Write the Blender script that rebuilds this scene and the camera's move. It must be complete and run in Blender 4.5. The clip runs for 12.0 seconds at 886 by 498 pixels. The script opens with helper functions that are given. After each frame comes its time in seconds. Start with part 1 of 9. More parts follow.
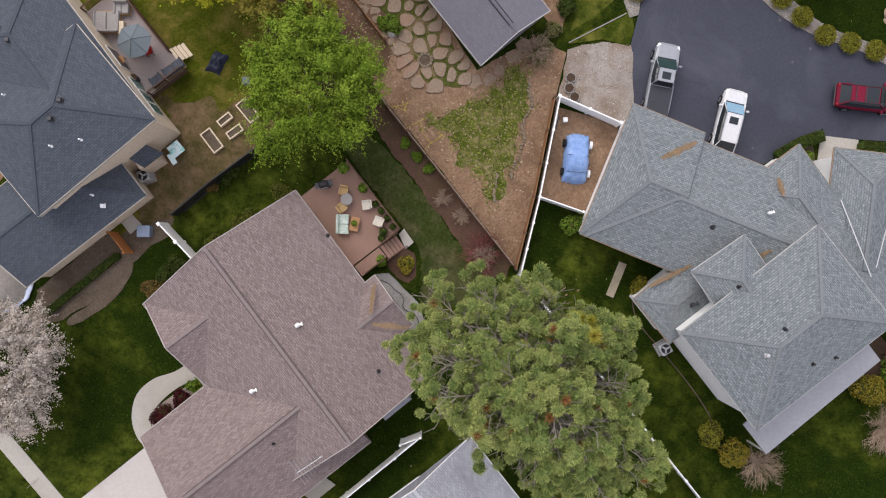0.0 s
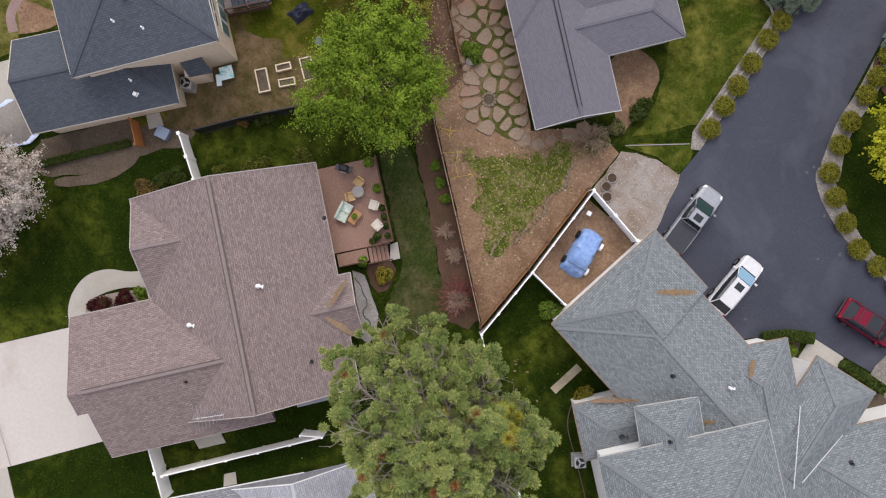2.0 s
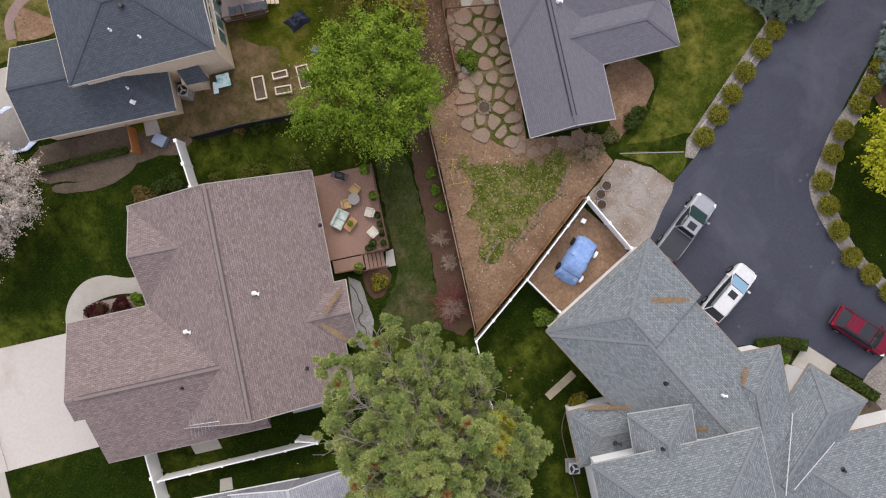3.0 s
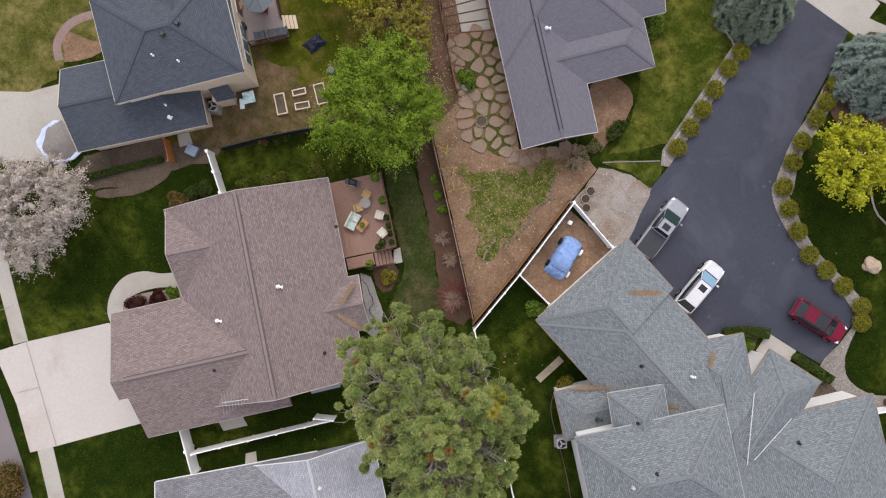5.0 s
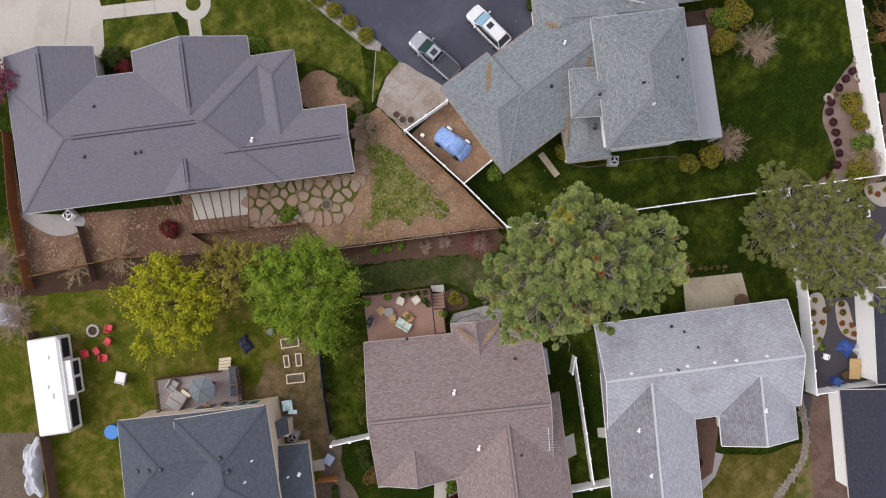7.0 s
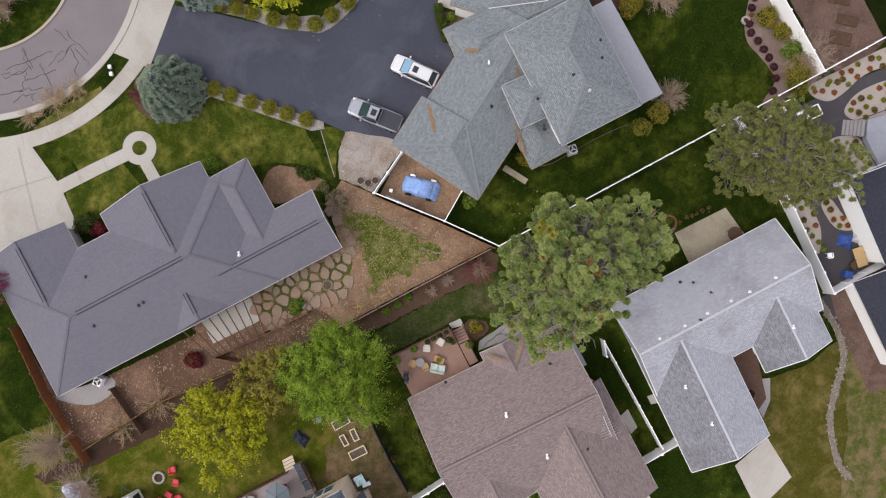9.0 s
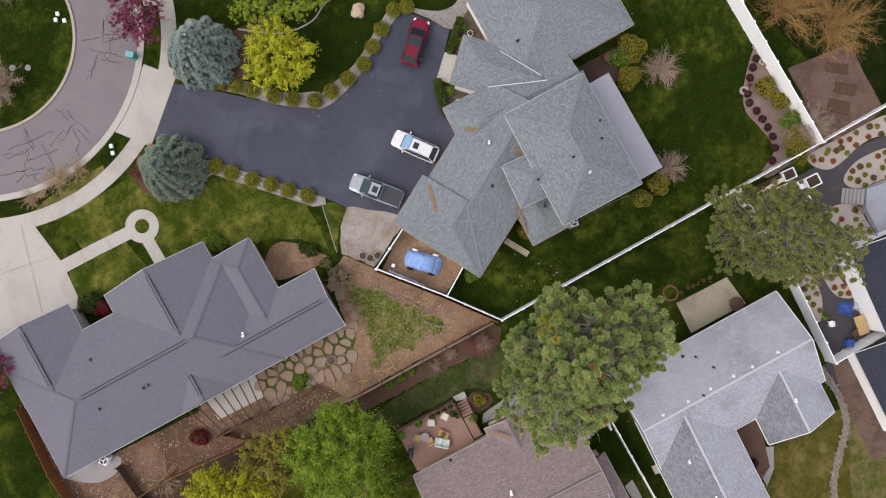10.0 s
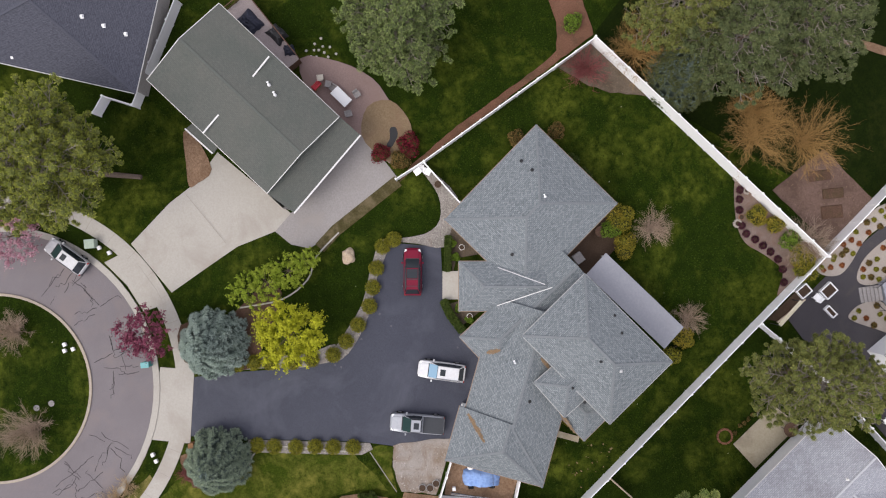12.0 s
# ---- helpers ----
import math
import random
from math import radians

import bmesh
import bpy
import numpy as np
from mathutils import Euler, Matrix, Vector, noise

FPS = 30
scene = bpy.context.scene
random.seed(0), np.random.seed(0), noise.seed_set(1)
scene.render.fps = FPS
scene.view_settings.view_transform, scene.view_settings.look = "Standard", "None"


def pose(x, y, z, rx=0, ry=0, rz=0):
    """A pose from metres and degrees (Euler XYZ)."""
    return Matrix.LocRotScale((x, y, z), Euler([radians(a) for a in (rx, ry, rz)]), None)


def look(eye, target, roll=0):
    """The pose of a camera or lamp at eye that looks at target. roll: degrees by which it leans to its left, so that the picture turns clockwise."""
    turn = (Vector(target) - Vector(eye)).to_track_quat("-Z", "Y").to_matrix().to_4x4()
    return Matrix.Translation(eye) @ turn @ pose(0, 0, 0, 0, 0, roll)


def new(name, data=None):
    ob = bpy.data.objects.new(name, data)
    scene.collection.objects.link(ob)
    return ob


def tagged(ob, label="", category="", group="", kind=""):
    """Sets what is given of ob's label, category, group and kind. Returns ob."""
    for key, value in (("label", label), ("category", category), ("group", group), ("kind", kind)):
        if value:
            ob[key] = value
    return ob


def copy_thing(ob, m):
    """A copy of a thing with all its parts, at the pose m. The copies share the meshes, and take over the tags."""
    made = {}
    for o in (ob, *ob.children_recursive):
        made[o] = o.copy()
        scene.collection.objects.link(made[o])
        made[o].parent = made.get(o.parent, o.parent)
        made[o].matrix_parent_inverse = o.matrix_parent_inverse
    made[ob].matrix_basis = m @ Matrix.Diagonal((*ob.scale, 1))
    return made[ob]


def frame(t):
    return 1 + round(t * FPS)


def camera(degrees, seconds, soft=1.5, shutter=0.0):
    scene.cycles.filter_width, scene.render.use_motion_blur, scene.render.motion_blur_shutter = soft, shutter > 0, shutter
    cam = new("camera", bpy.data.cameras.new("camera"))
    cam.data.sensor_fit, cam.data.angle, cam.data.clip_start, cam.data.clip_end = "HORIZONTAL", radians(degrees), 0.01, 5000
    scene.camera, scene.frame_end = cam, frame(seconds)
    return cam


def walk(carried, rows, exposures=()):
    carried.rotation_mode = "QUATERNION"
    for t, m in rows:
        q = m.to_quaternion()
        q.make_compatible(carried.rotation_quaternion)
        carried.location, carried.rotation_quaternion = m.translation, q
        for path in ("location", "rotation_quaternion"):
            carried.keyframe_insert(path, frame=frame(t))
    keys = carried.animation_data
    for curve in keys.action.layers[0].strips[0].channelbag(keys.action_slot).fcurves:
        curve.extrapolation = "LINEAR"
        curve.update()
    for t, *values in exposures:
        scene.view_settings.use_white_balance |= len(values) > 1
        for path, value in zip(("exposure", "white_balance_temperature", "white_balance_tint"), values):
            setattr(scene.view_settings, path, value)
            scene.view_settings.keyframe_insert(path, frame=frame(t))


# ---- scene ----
# Camera: a drone that looks straight down, turns, climbs and slides along.
cam = camera(68.0, 12.0, soft=1.15)
PATH = [
    (0, 0.89, -0.63, 50.96, 1.06),
    (0.2, 0.94, -0.35, 50.96, 6.60),
    (0.5, 1.01, 0.05, 50.96, 14.01),
    (1, 1.14, 0.70, 51.07, 22.15),
    (1.5, 1.21, 1.34, 51.12, 26.48),
    (2, 1.26, 1.98, 51.19, 26.61),
    (2.5, 1.28, 2.52, 51.21, 26.68),
    (3, 1.34, 2.63, 51.49, 26.72),
    (4, 1.35, 2.55, 53.50, 26.70),
    (5, 1.26, 2.46, 57.63, 26.72),
    (5.4, 1.34, 2.48, 59.31, 26.48),
    (5.5, 1.36, 2.49, 59.73, 25.56),
    (5.6, 1.46, 2.47, 60.15, 22.36),
    (5.8, 1.67, 2.43, 61.00, 11.12),
    (6, 1.83, 2.31, 61.73, -0.95),
    (6.5, 1.88, 1.93, 63.67, -31.36),
    (7, 1.61, 1.77, 65.68, -58.04),
    (7.2, 1.37, 1.67, 66.60, -68.19),
    (7.4, 1.35, 1.68, 67.20, -75.20),
    (7.6, 1.45, 1.78, 67.62, -78.00),
    (8, 1.95, 2.10, 68.00, -78.30),
    (8.8, 4.26, 2.75, 68.15, -78.33),
    (9, 5.30, 3.03, 68.11, -78.39),
    (9.5, 8.57, 3.76, 68.22, -78.42),
    (10, 12.75, 4.75, 68.38, -79.22),
    (10.1, 13.72, 4.93, 68.41, -82.70),
    (10.2, 14.69, 5.11, 68.44, -85.93),
    (10.5, 17.61, 5.67, 68.52, -86.18),
    (11, 23.16, 6.76, 68.73, -87.17),
    (11.1, 24.36, 6.92, 68.78, -91.40),
    (11.2, 25.55, 7.08, 68.82, -95.50),
    (11.5, 29.15, 7.56, 68.95, -95.77),
    (12, 35.20, 8.12, 69.06, -95.76),
]
walk(cam, [(t, pose(x, y, z, 0, 0, heading)) for t, x, y, z, heading in PATH])

# Light: a bright overcast sky with a weak, very soft sun.
SUN_ELEVATION, SUN_AZIMUTH = 50.0, 330.0
world = bpy.data.worlds.new("overcast_sky")
scene.world = world
world.use_nodes = True
wn = world.node_tree
sky = wn.nodes.new("ShaderNodeTexSky")
sky.sky_type = "NISHITA"
sky.sun_disc = False
sky.sun_elevation = radians(SUN_ELEVATION)
sky.sun_rotation = radians(SUN_AZIMUTH)
sky.air_density, sky.dust_density, sky.ozone_density = 1.0, 6.0, 2.0
background = wn.nodes["Background"]
cloud = wn.nodes.new("ShaderNodeMix")
cloud.data_type = "RGBA"
cloud.inputs[0].default_value, cloud.inputs[7].default_value = 0.65, (6.45, 6.2, 6.85, 1)
wn.links.new(sky.outputs[0], cloud.inputs[6])
wn.links.new(cloud.outputs[2], background.inputs[0])
background.inputs[1].default_value = 0.14
sun_data = bpy.data.lights.new("sun", "SUN")
sun_data.energy, sun_data.angle, sun_data.color = 1.05, radians(42), (1.0, 0.985, 0.96)
sun = new("sun", sun_data)
sun_dir = Vector((math.sin(radians(SUN_AZIMUTH)) * math.cos(radians(SUN_ELEVATION)), math.cos(radians(SUN_AZIMUTH)) * math.cos(radians(SUN_ELEVATION)), math.sin(radians(SUN_ELEVATION))))
sun.matrix_world = look(sun_dir * 200, (0, 0, 0))
scene.view_settings.exposure = 0.42

# ---- materials ----
def nodes_of(m):
    m.use_nodes = True
    t = m.node_tree
    return t, t.nodes["Principled BSDF"]


def mixed(t, fac, a, b, kind="MIX"):
    n = t.nodes.new("ShaderNodeMix")
    n.data_type, n.blend_type = "RGBA", kind
    for sock, v in ((n.inputs[0], fac), (n.inputs[6], a), (n.inputs[7], b)):
        if isinstance(v, bpy.types.NodeSocket):
            t.links.new(v, sock)
        elif isinstance(v, (int, float)):
            sock.default_value = v
        else:
            sock.default_value = (*v, 1)
    return n.outputs[2]


def ramp(t, src, lo, hi):
    n = t.nodes.new("ShaderNodeMapRange")
    n.inputs[1].default_value, n.inputs[2].default_value = lo, hi
    t.links.new(src, n.inputs[0])
    return n.outputs[0]


def noise_tex(t, vec, scale, detail=4.0, rough=0.6, distortion=0.0):
    n = t.nodes.new("ShaderNodeTexNoise")
    n.inputs["Scale"].default_value, n.inputs["Detail"].default_value = scale, detail
    n.inputs["Roughness"].default_value, n.inputs["Distortion"].default_value = rough, distortion
    if vec is not None:
        t.links.new(vec, n.inputs["Vector"])
    return n.outputs[0]


def world_pos(t):
    return t.nodes.new("ShaderNodeNewGeometry").outputs["Position"]


def bump(t, bsdf, height, strength=0.3, distance=0.02):
    n = t.nodes.new("ShaderNodeBump")
    n.inputs["Strength"].default_value, n.inputs["Distance"].default_value = strength, distance
    t.links.new(height, n.inputs["Height"])
    t.links.new(n.outputs[0], bsdf.inputs["Normal"])


def surface(name, low, high, rough=0.8, fine=8.0, broad=0.35, stain=None, stain_scale=0.12, stain_lo=0.55, stain_hi=0.75, metal=0.0, relief=0.25, depth=0.02, sheen=0.06):
    """Two tones mixed by fine and broad noise, with an optional third tone in stains of their own shape."""
    m = bpy.data.materials.new(name)
    t, b = nodes_of(m)
    p = world_pos(t)
    f, g = noise_tex(t, p, fine, 5, 0.7), noise_tex(t, p, broad, 4, 0.6)
    c = mixed(t, ramp(t, f, 0.3, 0.7), low, high)
    mid = tuple((x + y) / 2 for x, y in zip(low, high))
    c = mixed(t, ramp(t, g, 0.35, 0.7), c, mixed(t, 0.5, c, low))
    if stain:
        s = noise_tex(t, p, stain_scale, 6, 0.65, 0.6)
        c = mixed(t, ramp(t, s, stain_lo, stain_hi), c, mixed(t, 0.75, c, stain))
    t.links.new(c, b.inputs["Base Color"])
    b.inputs["Roughness"].default_value, b.inputs["Metallic"].default_value = rough, metal
    b.inputs["Specular IOR Level"].default_value = sheen
    if relief:
        bump(t, b, f, relief, depth)
    return m


def plain(name, colour, rough=0.6, metal=0.0, var=0.12):
    """A painted or moulded surface with slight unevenness."""
    m = bpy.data.materials.new(name)
    t, b = nodes_of(m)
    f = noise_tex(t, world_pos(t), 6.0, 5, 0.7)
    dark = tuple(c * (1 - 2 * var) for c in colour)
    t.links.new(mixed(t, ramp(t, f, 0.35, 0.75), colour, dark), b.inputs["Base Color"])
    b.inputs["Roughness"].default_value, b.inputs["Metallic"].default_value = rough, metal
    b.inputs["Specular IOR Level"].default_value = 0.1 if rough > 0.7 else 0.4
    return m


def shingle(name, low, high, dark, broad_tone, width=0.32, row=0.145, moss=None, tab=0.45, grain=0.4):
    """Asphalt shingles in courses up the slope, by the roof's own metres."""
    m = bpy.data.materials.new(name)
    t, b = nodes_of(m)
    uv = t.nodes.new("ShaderNodeUVMap").outputs[0]
    br = t.nodes.new("ShaderNodeTexBrick")
    t.links.new(uv, br.inputs["Vector"])
    br.inputs["Color1"].default_value, br.inputs["Color2"].default_value, br.inputs["Mortar"].default_value = (*low, 1), (*high, 1), (*dark, 1)
    br.inputs["Scale"].default_value, br.inputs["Mortar Size"].default_value, br.inputs["Mortar Smooth"].default_value = 1.0, 0.02, 0.3
    br.inputs["Brick Width"].default_value, br.inputs["Row Height"].default_value = width, row
    br.offset, br.squash = 0.5, 1.0
    p = world_pos(t)
    g, f = noise_tex(t, p, 0.25, 5, 0.65), noise_tex(t, p, 22.0, 3, 0.75)
    stretch = t.nodes.new("ShaderNodeMapping")
    stretch.inputs["Scale"].default_value = (1.0, 2.4, 1.0)
    t.links.new(uv, stretch.inputs["Vector"])
    tabs = noise_tex(t, stretch.outputs[0], 3.6, 3, 0.7)
    c = mixed(t, ramp(t, tabs, 0.42, 0.60), mixed(t, tab, br.outputs[0], dark), mixed(t, tab, br.outputs[0], high))
    c = mixed(t, ramp(t, g, 0.35, 0.7), c, mixed(t, 0.3, c, broad_tone))
    c = mixed(t, ramp(t, f, 0.35, 0.7), c, mixed(t, grain, c, dark))
    if moss:
        s = noise_tex(t, p, 0.22, 7, 0.7)
        c = mixed(t, ramp(t, s, 0.5, 0.72), c, mixed(t, 0.6, c, moss))
    t.links.new(c, b.inputs["Base Color"])
    b.inputs["Roughness"].default_value = 0.92
    b.inputs["Specular IOR Level"].default_value = 0.1
    bump(t, b, br.outputs[0], 0.6, 0.03)
    return m


def grass(name, deep, mid, dry, dry_lo=0.52, dry_hi=0.72, spread=0.13):
    m = bpy.data.materials.new(name)
    t, b = nodes_of(m)
    p = world_pos(t)
    f, g, h = noise_tex(t, p, 6.5, 6, 0.85), noise_tex(t, p, 0.8, 5, 0.75), noise_tex(t, p, spread, 6, 0.7, 0.4)
    c = mixed(t, ramp(t, f, 0.38, 0.62), deep, mid)
    c = mixed(t, ramp(t, g, 0.38, 0.62), mixed(t, 0.55, c, deep), c)
    patch = ramp(t, h, dry_lo, dry_hi)
    c = mixed(t, patch, c, mixed(t, ramp(t, g, 0.35, 0.65), c, dry))
    t.links.new(c, b.inputs["Base Color"])
    b.inputs["Roughness"].default_value = 0.95
    b.inputs["Specular IOR Level"].default_value = 0.02
    bump(t, b, f, 0.8, 0.06)
    return m


def leaf(name, low, high, tip=None, rough=0.65, see=0.14, clump=0.9, share=0.5):
    """Leaves that differ from one to the next, and let a little light through."""
    m = bpy.data.materials.new(name)
    t, b = nodes_of(m)
    g = t.nodes.new("ShaderNodeNewGeometry")
    c = mixed(t, g.outputs["Random Per Island"], low, high)
    n = noise_tex(t, g.outputs["Position"], clump, 3, 0.6)
    c = mixed(t, ramp(t, n, 0.42, 0.62), c, mixed(t, share, c, tip or low))
    t.links.new(c, b.inputs["Base Color"])
    b.inputs["Roughness"].default_value = rough
    b.inputs["Specular IOR Level"].default_value = 0.06
    b.inputs["Subsurface Weight"].default_value = 0.0
    tr = t.nodes.new("ShaderNodeBsdfTranslucent")
    t.links.new(c, tr.inputs[0])
    mx = t.nodes.new("ShaderNodeMixShader")
    mx.inputs[0].default_value = see
    t.links.new(b.outputs[0], mx.inputs[1])
    t.links.new(tr.outputs[0], mx.inputs[2])
    t.links.new(mx.outputs[0], t.nodes["Material Output"].inputs[0])
    return m


def glass_dark(name, colour=(0.02, 0.025, 0.03)):
    m = bpy.data.materials.new(name)
    t, b = nodes_of(m)
    b.inputs["Base Color"].default_value = (*colour, 1)
    b.inputs["Roughness"].default_value = 0.08
    b.inputs["Specular IOR Level"].default_value = 0.4
    return m


def car_paint(name, colour, metal=0.3, rough=0.28, coat=0.3):
    m = bpy.data.materials.new(name)
    t, b = nodes_of(m)
    f = noise_tex(t, world_pos(t), 4.0, 4, 0.6)
    t.links.new(mixed(t, ramp(t, f, 0.35, 0.7), colour, tuple(c * 0.86 for c in colour)), b.inputs["Base Color"])
    b.inputs["Roughness"].default_value, b.inputs["Metallic"].default_value = rough, metal
    b.inputs["Coat Weight"].default_value = coat
    b.inputs["Specular IOR Level"].default_value = 0.5 if coat > 0.2 else 0.2
    return m


M_LAWN = grass("lawn_grass", (0.006, 0.012, 0.002), (0.028, 0.048, 0.005), (0.105, 0.122, 0.016), 0.48, 0.70)
M_YARD = grass("worn_yard_grass", (0.045, 0.055, 0.012), (0.12, 0.13, 0.028), (0.185, 0.13, 0.075), 0.42, 0.54, 0.5)
M_FAR = grass("dry_lawn_grass", (0.036, 0.044, 0.009), (0.13, 0.13, 0.026), (0.225, 0.185, 0.07), 0.4, 0.6, 0.3)
M_DIRT = surface("bare_reddish_soil", (0.155, 0.094, 0.056), (0.365, 0.246, 0.162), 0.95, 5, 0.5, (0.135, 0.083, 0.052), 0.35, 0.46, 0.66, relief=0.6, depth=0.05)
M_MULCH = surface("dark_bark_mulch", (0.055, 0.033, 0.022), (0.15, 0.09, 0.064), 0.95, 12, 0.6, (0.055, 0.05, 0.022), 0.3, 0.5, 0.66, relief=0.8, depth=0.05)
M_DARKMULCH = surface("shade_dark_mulch", (0.032, 0.019, 0.013), (0.095, 0.055, 0.038), 0.95, 12, 0.6, (0.045, 0.038, 0.018), 0.3, 0.5, 0.66, relief=0.8, depth=0.05)
M_REDMULCH = surface("reddish_bark_mulch", (0.10, 0.048, 0.03), (0.22, 0.12, 0.08), 0.95, 10, 0.6, (0.07, 0.05, 0.03), 0.35, 0.5, 0.66, relief=0.8, depth=0.05)
M_GRAVEL = surface("pale_gravel", (0.13, 0.115, 0.105), (0.31, 0.28, 0.26), 0.9, 9, 0.5, (0.23, 0.155, 0.105), 0.5, 0.44, 0.58, relief=0.8, depth=0.04)
M_PADGRAVEL = surface("grey_crushed_gravel", (0.20, 0.17, 0.145), (0.50, 0.46, 0.42), 0.9, 14, 0.5, (0.20, 0.14, 0.095), 0.35, 0.44, 0.6, relief=0.8, depth=0.04)
M_GREYGRAVEL = surface("grey_pea_gravel", (0.17, 0.165, 0.16), (0.46, 0.45, 0.44), 0.9, 15, 0.5, (0.24, 0.225, 0.205), 0.6, 0.5, 0.66, relief=0.9, depth=0.04)
M_PINKGRAVEL = surface("pinkish_gravel", (0.21, 0.165, 0.145), (0.43, 0.355, 0.32), 0.9, 14, 0.5, (0.27, 0.20, 0.17), 0.6, 0.5, 0.66, relief=0.8, depth=0.04)
M_BROWNGRAVEL = surface("brown_gravel", (0.13, 0.095, 0.08), (0.31, 0.24, 0.205), 0.9, 12, 0.6, (0.17, 0.105, 0.08), 0.5, 0.46, 0.62, relief=0.8, depth=0.04)
M_PLOT = surface("tilled_brown_soil", (0.10, 0.064, 0.05), (0.19, 0.128, 0.104), 0.95, 6, 0.5, (0.085, 0.055, 0.042), 0.4, 0.46, 0.6, relief=0.7, depth=0.05)
M_BLUECONC = surface("blue_grey_concrete", (0.27, 0.28, 0.315), (0.36, 0.37, 0.41), 0.88, 5, 0.3, (0.24, 0.245, 0.275), 0.3, 0.5, 0.7, relief=0.08, depth=0.01)
M_ROCK = surface("river_pebbles", (0.15, 0.135, 0.12), (0.40, 0.37, 0.335), 0.9, 7, 0.8, (0.16, 0.11, 0.08), 0.6, relief=0.9, depth=0.06)
M_ASPHALT = surface("sealed_asphalt", (0.028, 0.031, 0.046), (0.060, 0.064, 0.087), 0.62, 13, 0.16, (0.080, 0.084, 0.108), 0.16, 0.48, 0.72, relief=0.15, depth=0.01, sheen=0.3)
M_STREET = surface("worn_street_asphalt", (0.16, 0.143, 0.148), (0.225, 0.206, 0.211), 0.9, 18, 0.3, (0.22, 0.185, 0.175), 0.2, 0.48, 0.7, relief=0.2, depth=0.01)
M_CONC = surface("weathered_concrete", (0.375, 0.352, 0.31), (0.445, 0.42, 0.375), 0.88, 5, 0.2, (0.31, 0.275, 0.235), 0.2, 0.5, 0.72, relief=0.08, depth=0.01)
M_CONC_GREY = surface("grey_concrete", (0.25, 0.232, 0.222), (0.34, 0.32, 0.31), 0.88, 6, 0.3, (0.30, 0.27, 0.25), 0.3, relief=0.1, depth=0.01)
M_FLAG = surface("sandstone_flag", (0.20, 0.148, 0.108), (0.325, 0.25, 0.188), 0.9, 5, 0.8, (0.29, 0.165, 0.115), 0.3, 0.54, 0.62, relief=0.4, depth=0.02)
M_PALEFLAG = surface("pale_edging_stone", (0.15, 0.12, 0.085), (0.27, 0.225, 0.165), 0.9, 5, 1.2, (0.24, 0.16, 0.11), 0.6, 0.5, 0.62, relief=0.4, depth=0.02)
M_PATIO = surface("pinkish_brick_paving", (0.22, 0.155, 0.14), (0.315, 0.232, 0.212), 0.88, 7, 0.4, (0.24, 0.17, 0.15), 0.3, 0.5, 0.7, relief=0.15, depth=0.01)
M_TANSOIL = surface("tan_bare_soil", (0.16, 0.112, 0.066), (0.27, 0.20, 0.125), 0.95, 6, 0.5, (0.20, 0.13, 0.085), 0.4, 0.5, 0.65, relief=0.4, depth=0.03)
M_SPOT = plain("pale_asphalt_scuff", (0.115, 0.115, 0.13), 0.8)
M_CRACK = plain("crack_sealer", (0.072, 0.064, 0.066), 0.9)

S_GREY = shingle("grey_shingles", (0.138, 0.158, 0.167), (0.30, 0.328, 0.338), (0.092, 0.104, 0.113), (0.205, 0.222, 0.230), 0.27, 0.15, tab=0.3, grain=0.3)
S_BROWN = shingle("brown_shingles", (0.185, 0.143, 0.136), (0.34, 0.275, 0.262), (0.115, 0.088, 0.085), (0.235, 0.185, 0.172), 0.34, 0.15, tab=0.28, grain=0.3)
S_BLUE = shingle("slate_blue_shingles", (0.066, 0.077, 0.094), (0.104, 0.119, 0.14), (0.048, 0.056, 0.069), (0.083, 0.095, 0.112), tab=0.16, grain=0.16)
S_DARK = shingle("charcoal_shingles", (0.136, 0.132, 0.156), (0.176, 0.171, 0.199), (0.112, 0.108, 0.128), (0.165, 0.158, 0.172), tab=0.22, grain=0.2)
S_PALE = shingle("pale_grey_shingles", (0.33, 0.345, 0.375), (0.50, 0.515, 0.55), (0.20, 0.205, 0.225), (0.29, 0.285, 0.31), moss=(0.16, 0.15, 0.163), tab=0.25, grain=0.25)
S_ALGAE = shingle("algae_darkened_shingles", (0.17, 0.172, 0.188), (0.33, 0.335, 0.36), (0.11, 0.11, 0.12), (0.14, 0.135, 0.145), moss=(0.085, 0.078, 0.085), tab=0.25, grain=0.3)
S_GREEN = shingle("green_grey_shingles", (0.10, 0.108, 0.097), (0.128, 0.134, 0.120), (0.08, 0.088, 0.08), (0.15, 0.138, 0.12), moss=(0.082, 0.095, 0.082), grain=0.2)
S_NAVY = shingle("navy_shingles", (0.035, 0.038, 0.055), (0.055, 0.058, 0.078), (0.02, 0.022, 0.03), (0.045, 0.048, 0.06))
S_DUSK = shingle("dusky_blue_shingles", (0.068, 0.07, 0.09), (0.115, 0.118, 0.145), (0.045, 0.047, 0.06), (0.085, 0.088, 0.108))
M_PALECAP = plain("pale_ridge_shingle", (0.46, 0.47, 0.49), 0.9)
M_STAIN = surface("orange_pine_needles", (0.24, 0.165, 0.10), (0.33, 0.235, 0.15), 0.95, 8, 1.0)
M_TRIM = plain("white_trim_paint", (0.78, 0.77, 0.75), 0.5)
M_VINYL = plain("white_vinyl", (0.93, 0.93, 0.925), 0.45, var=0.02)
M_FLASH = plain("galvanised_flashing", (0.58, 0.58, 0.58), 0.45, 0.3)
M_BEIGE = plain("beige_stucco", (0.74, 0.62, 0.48), 0.9)
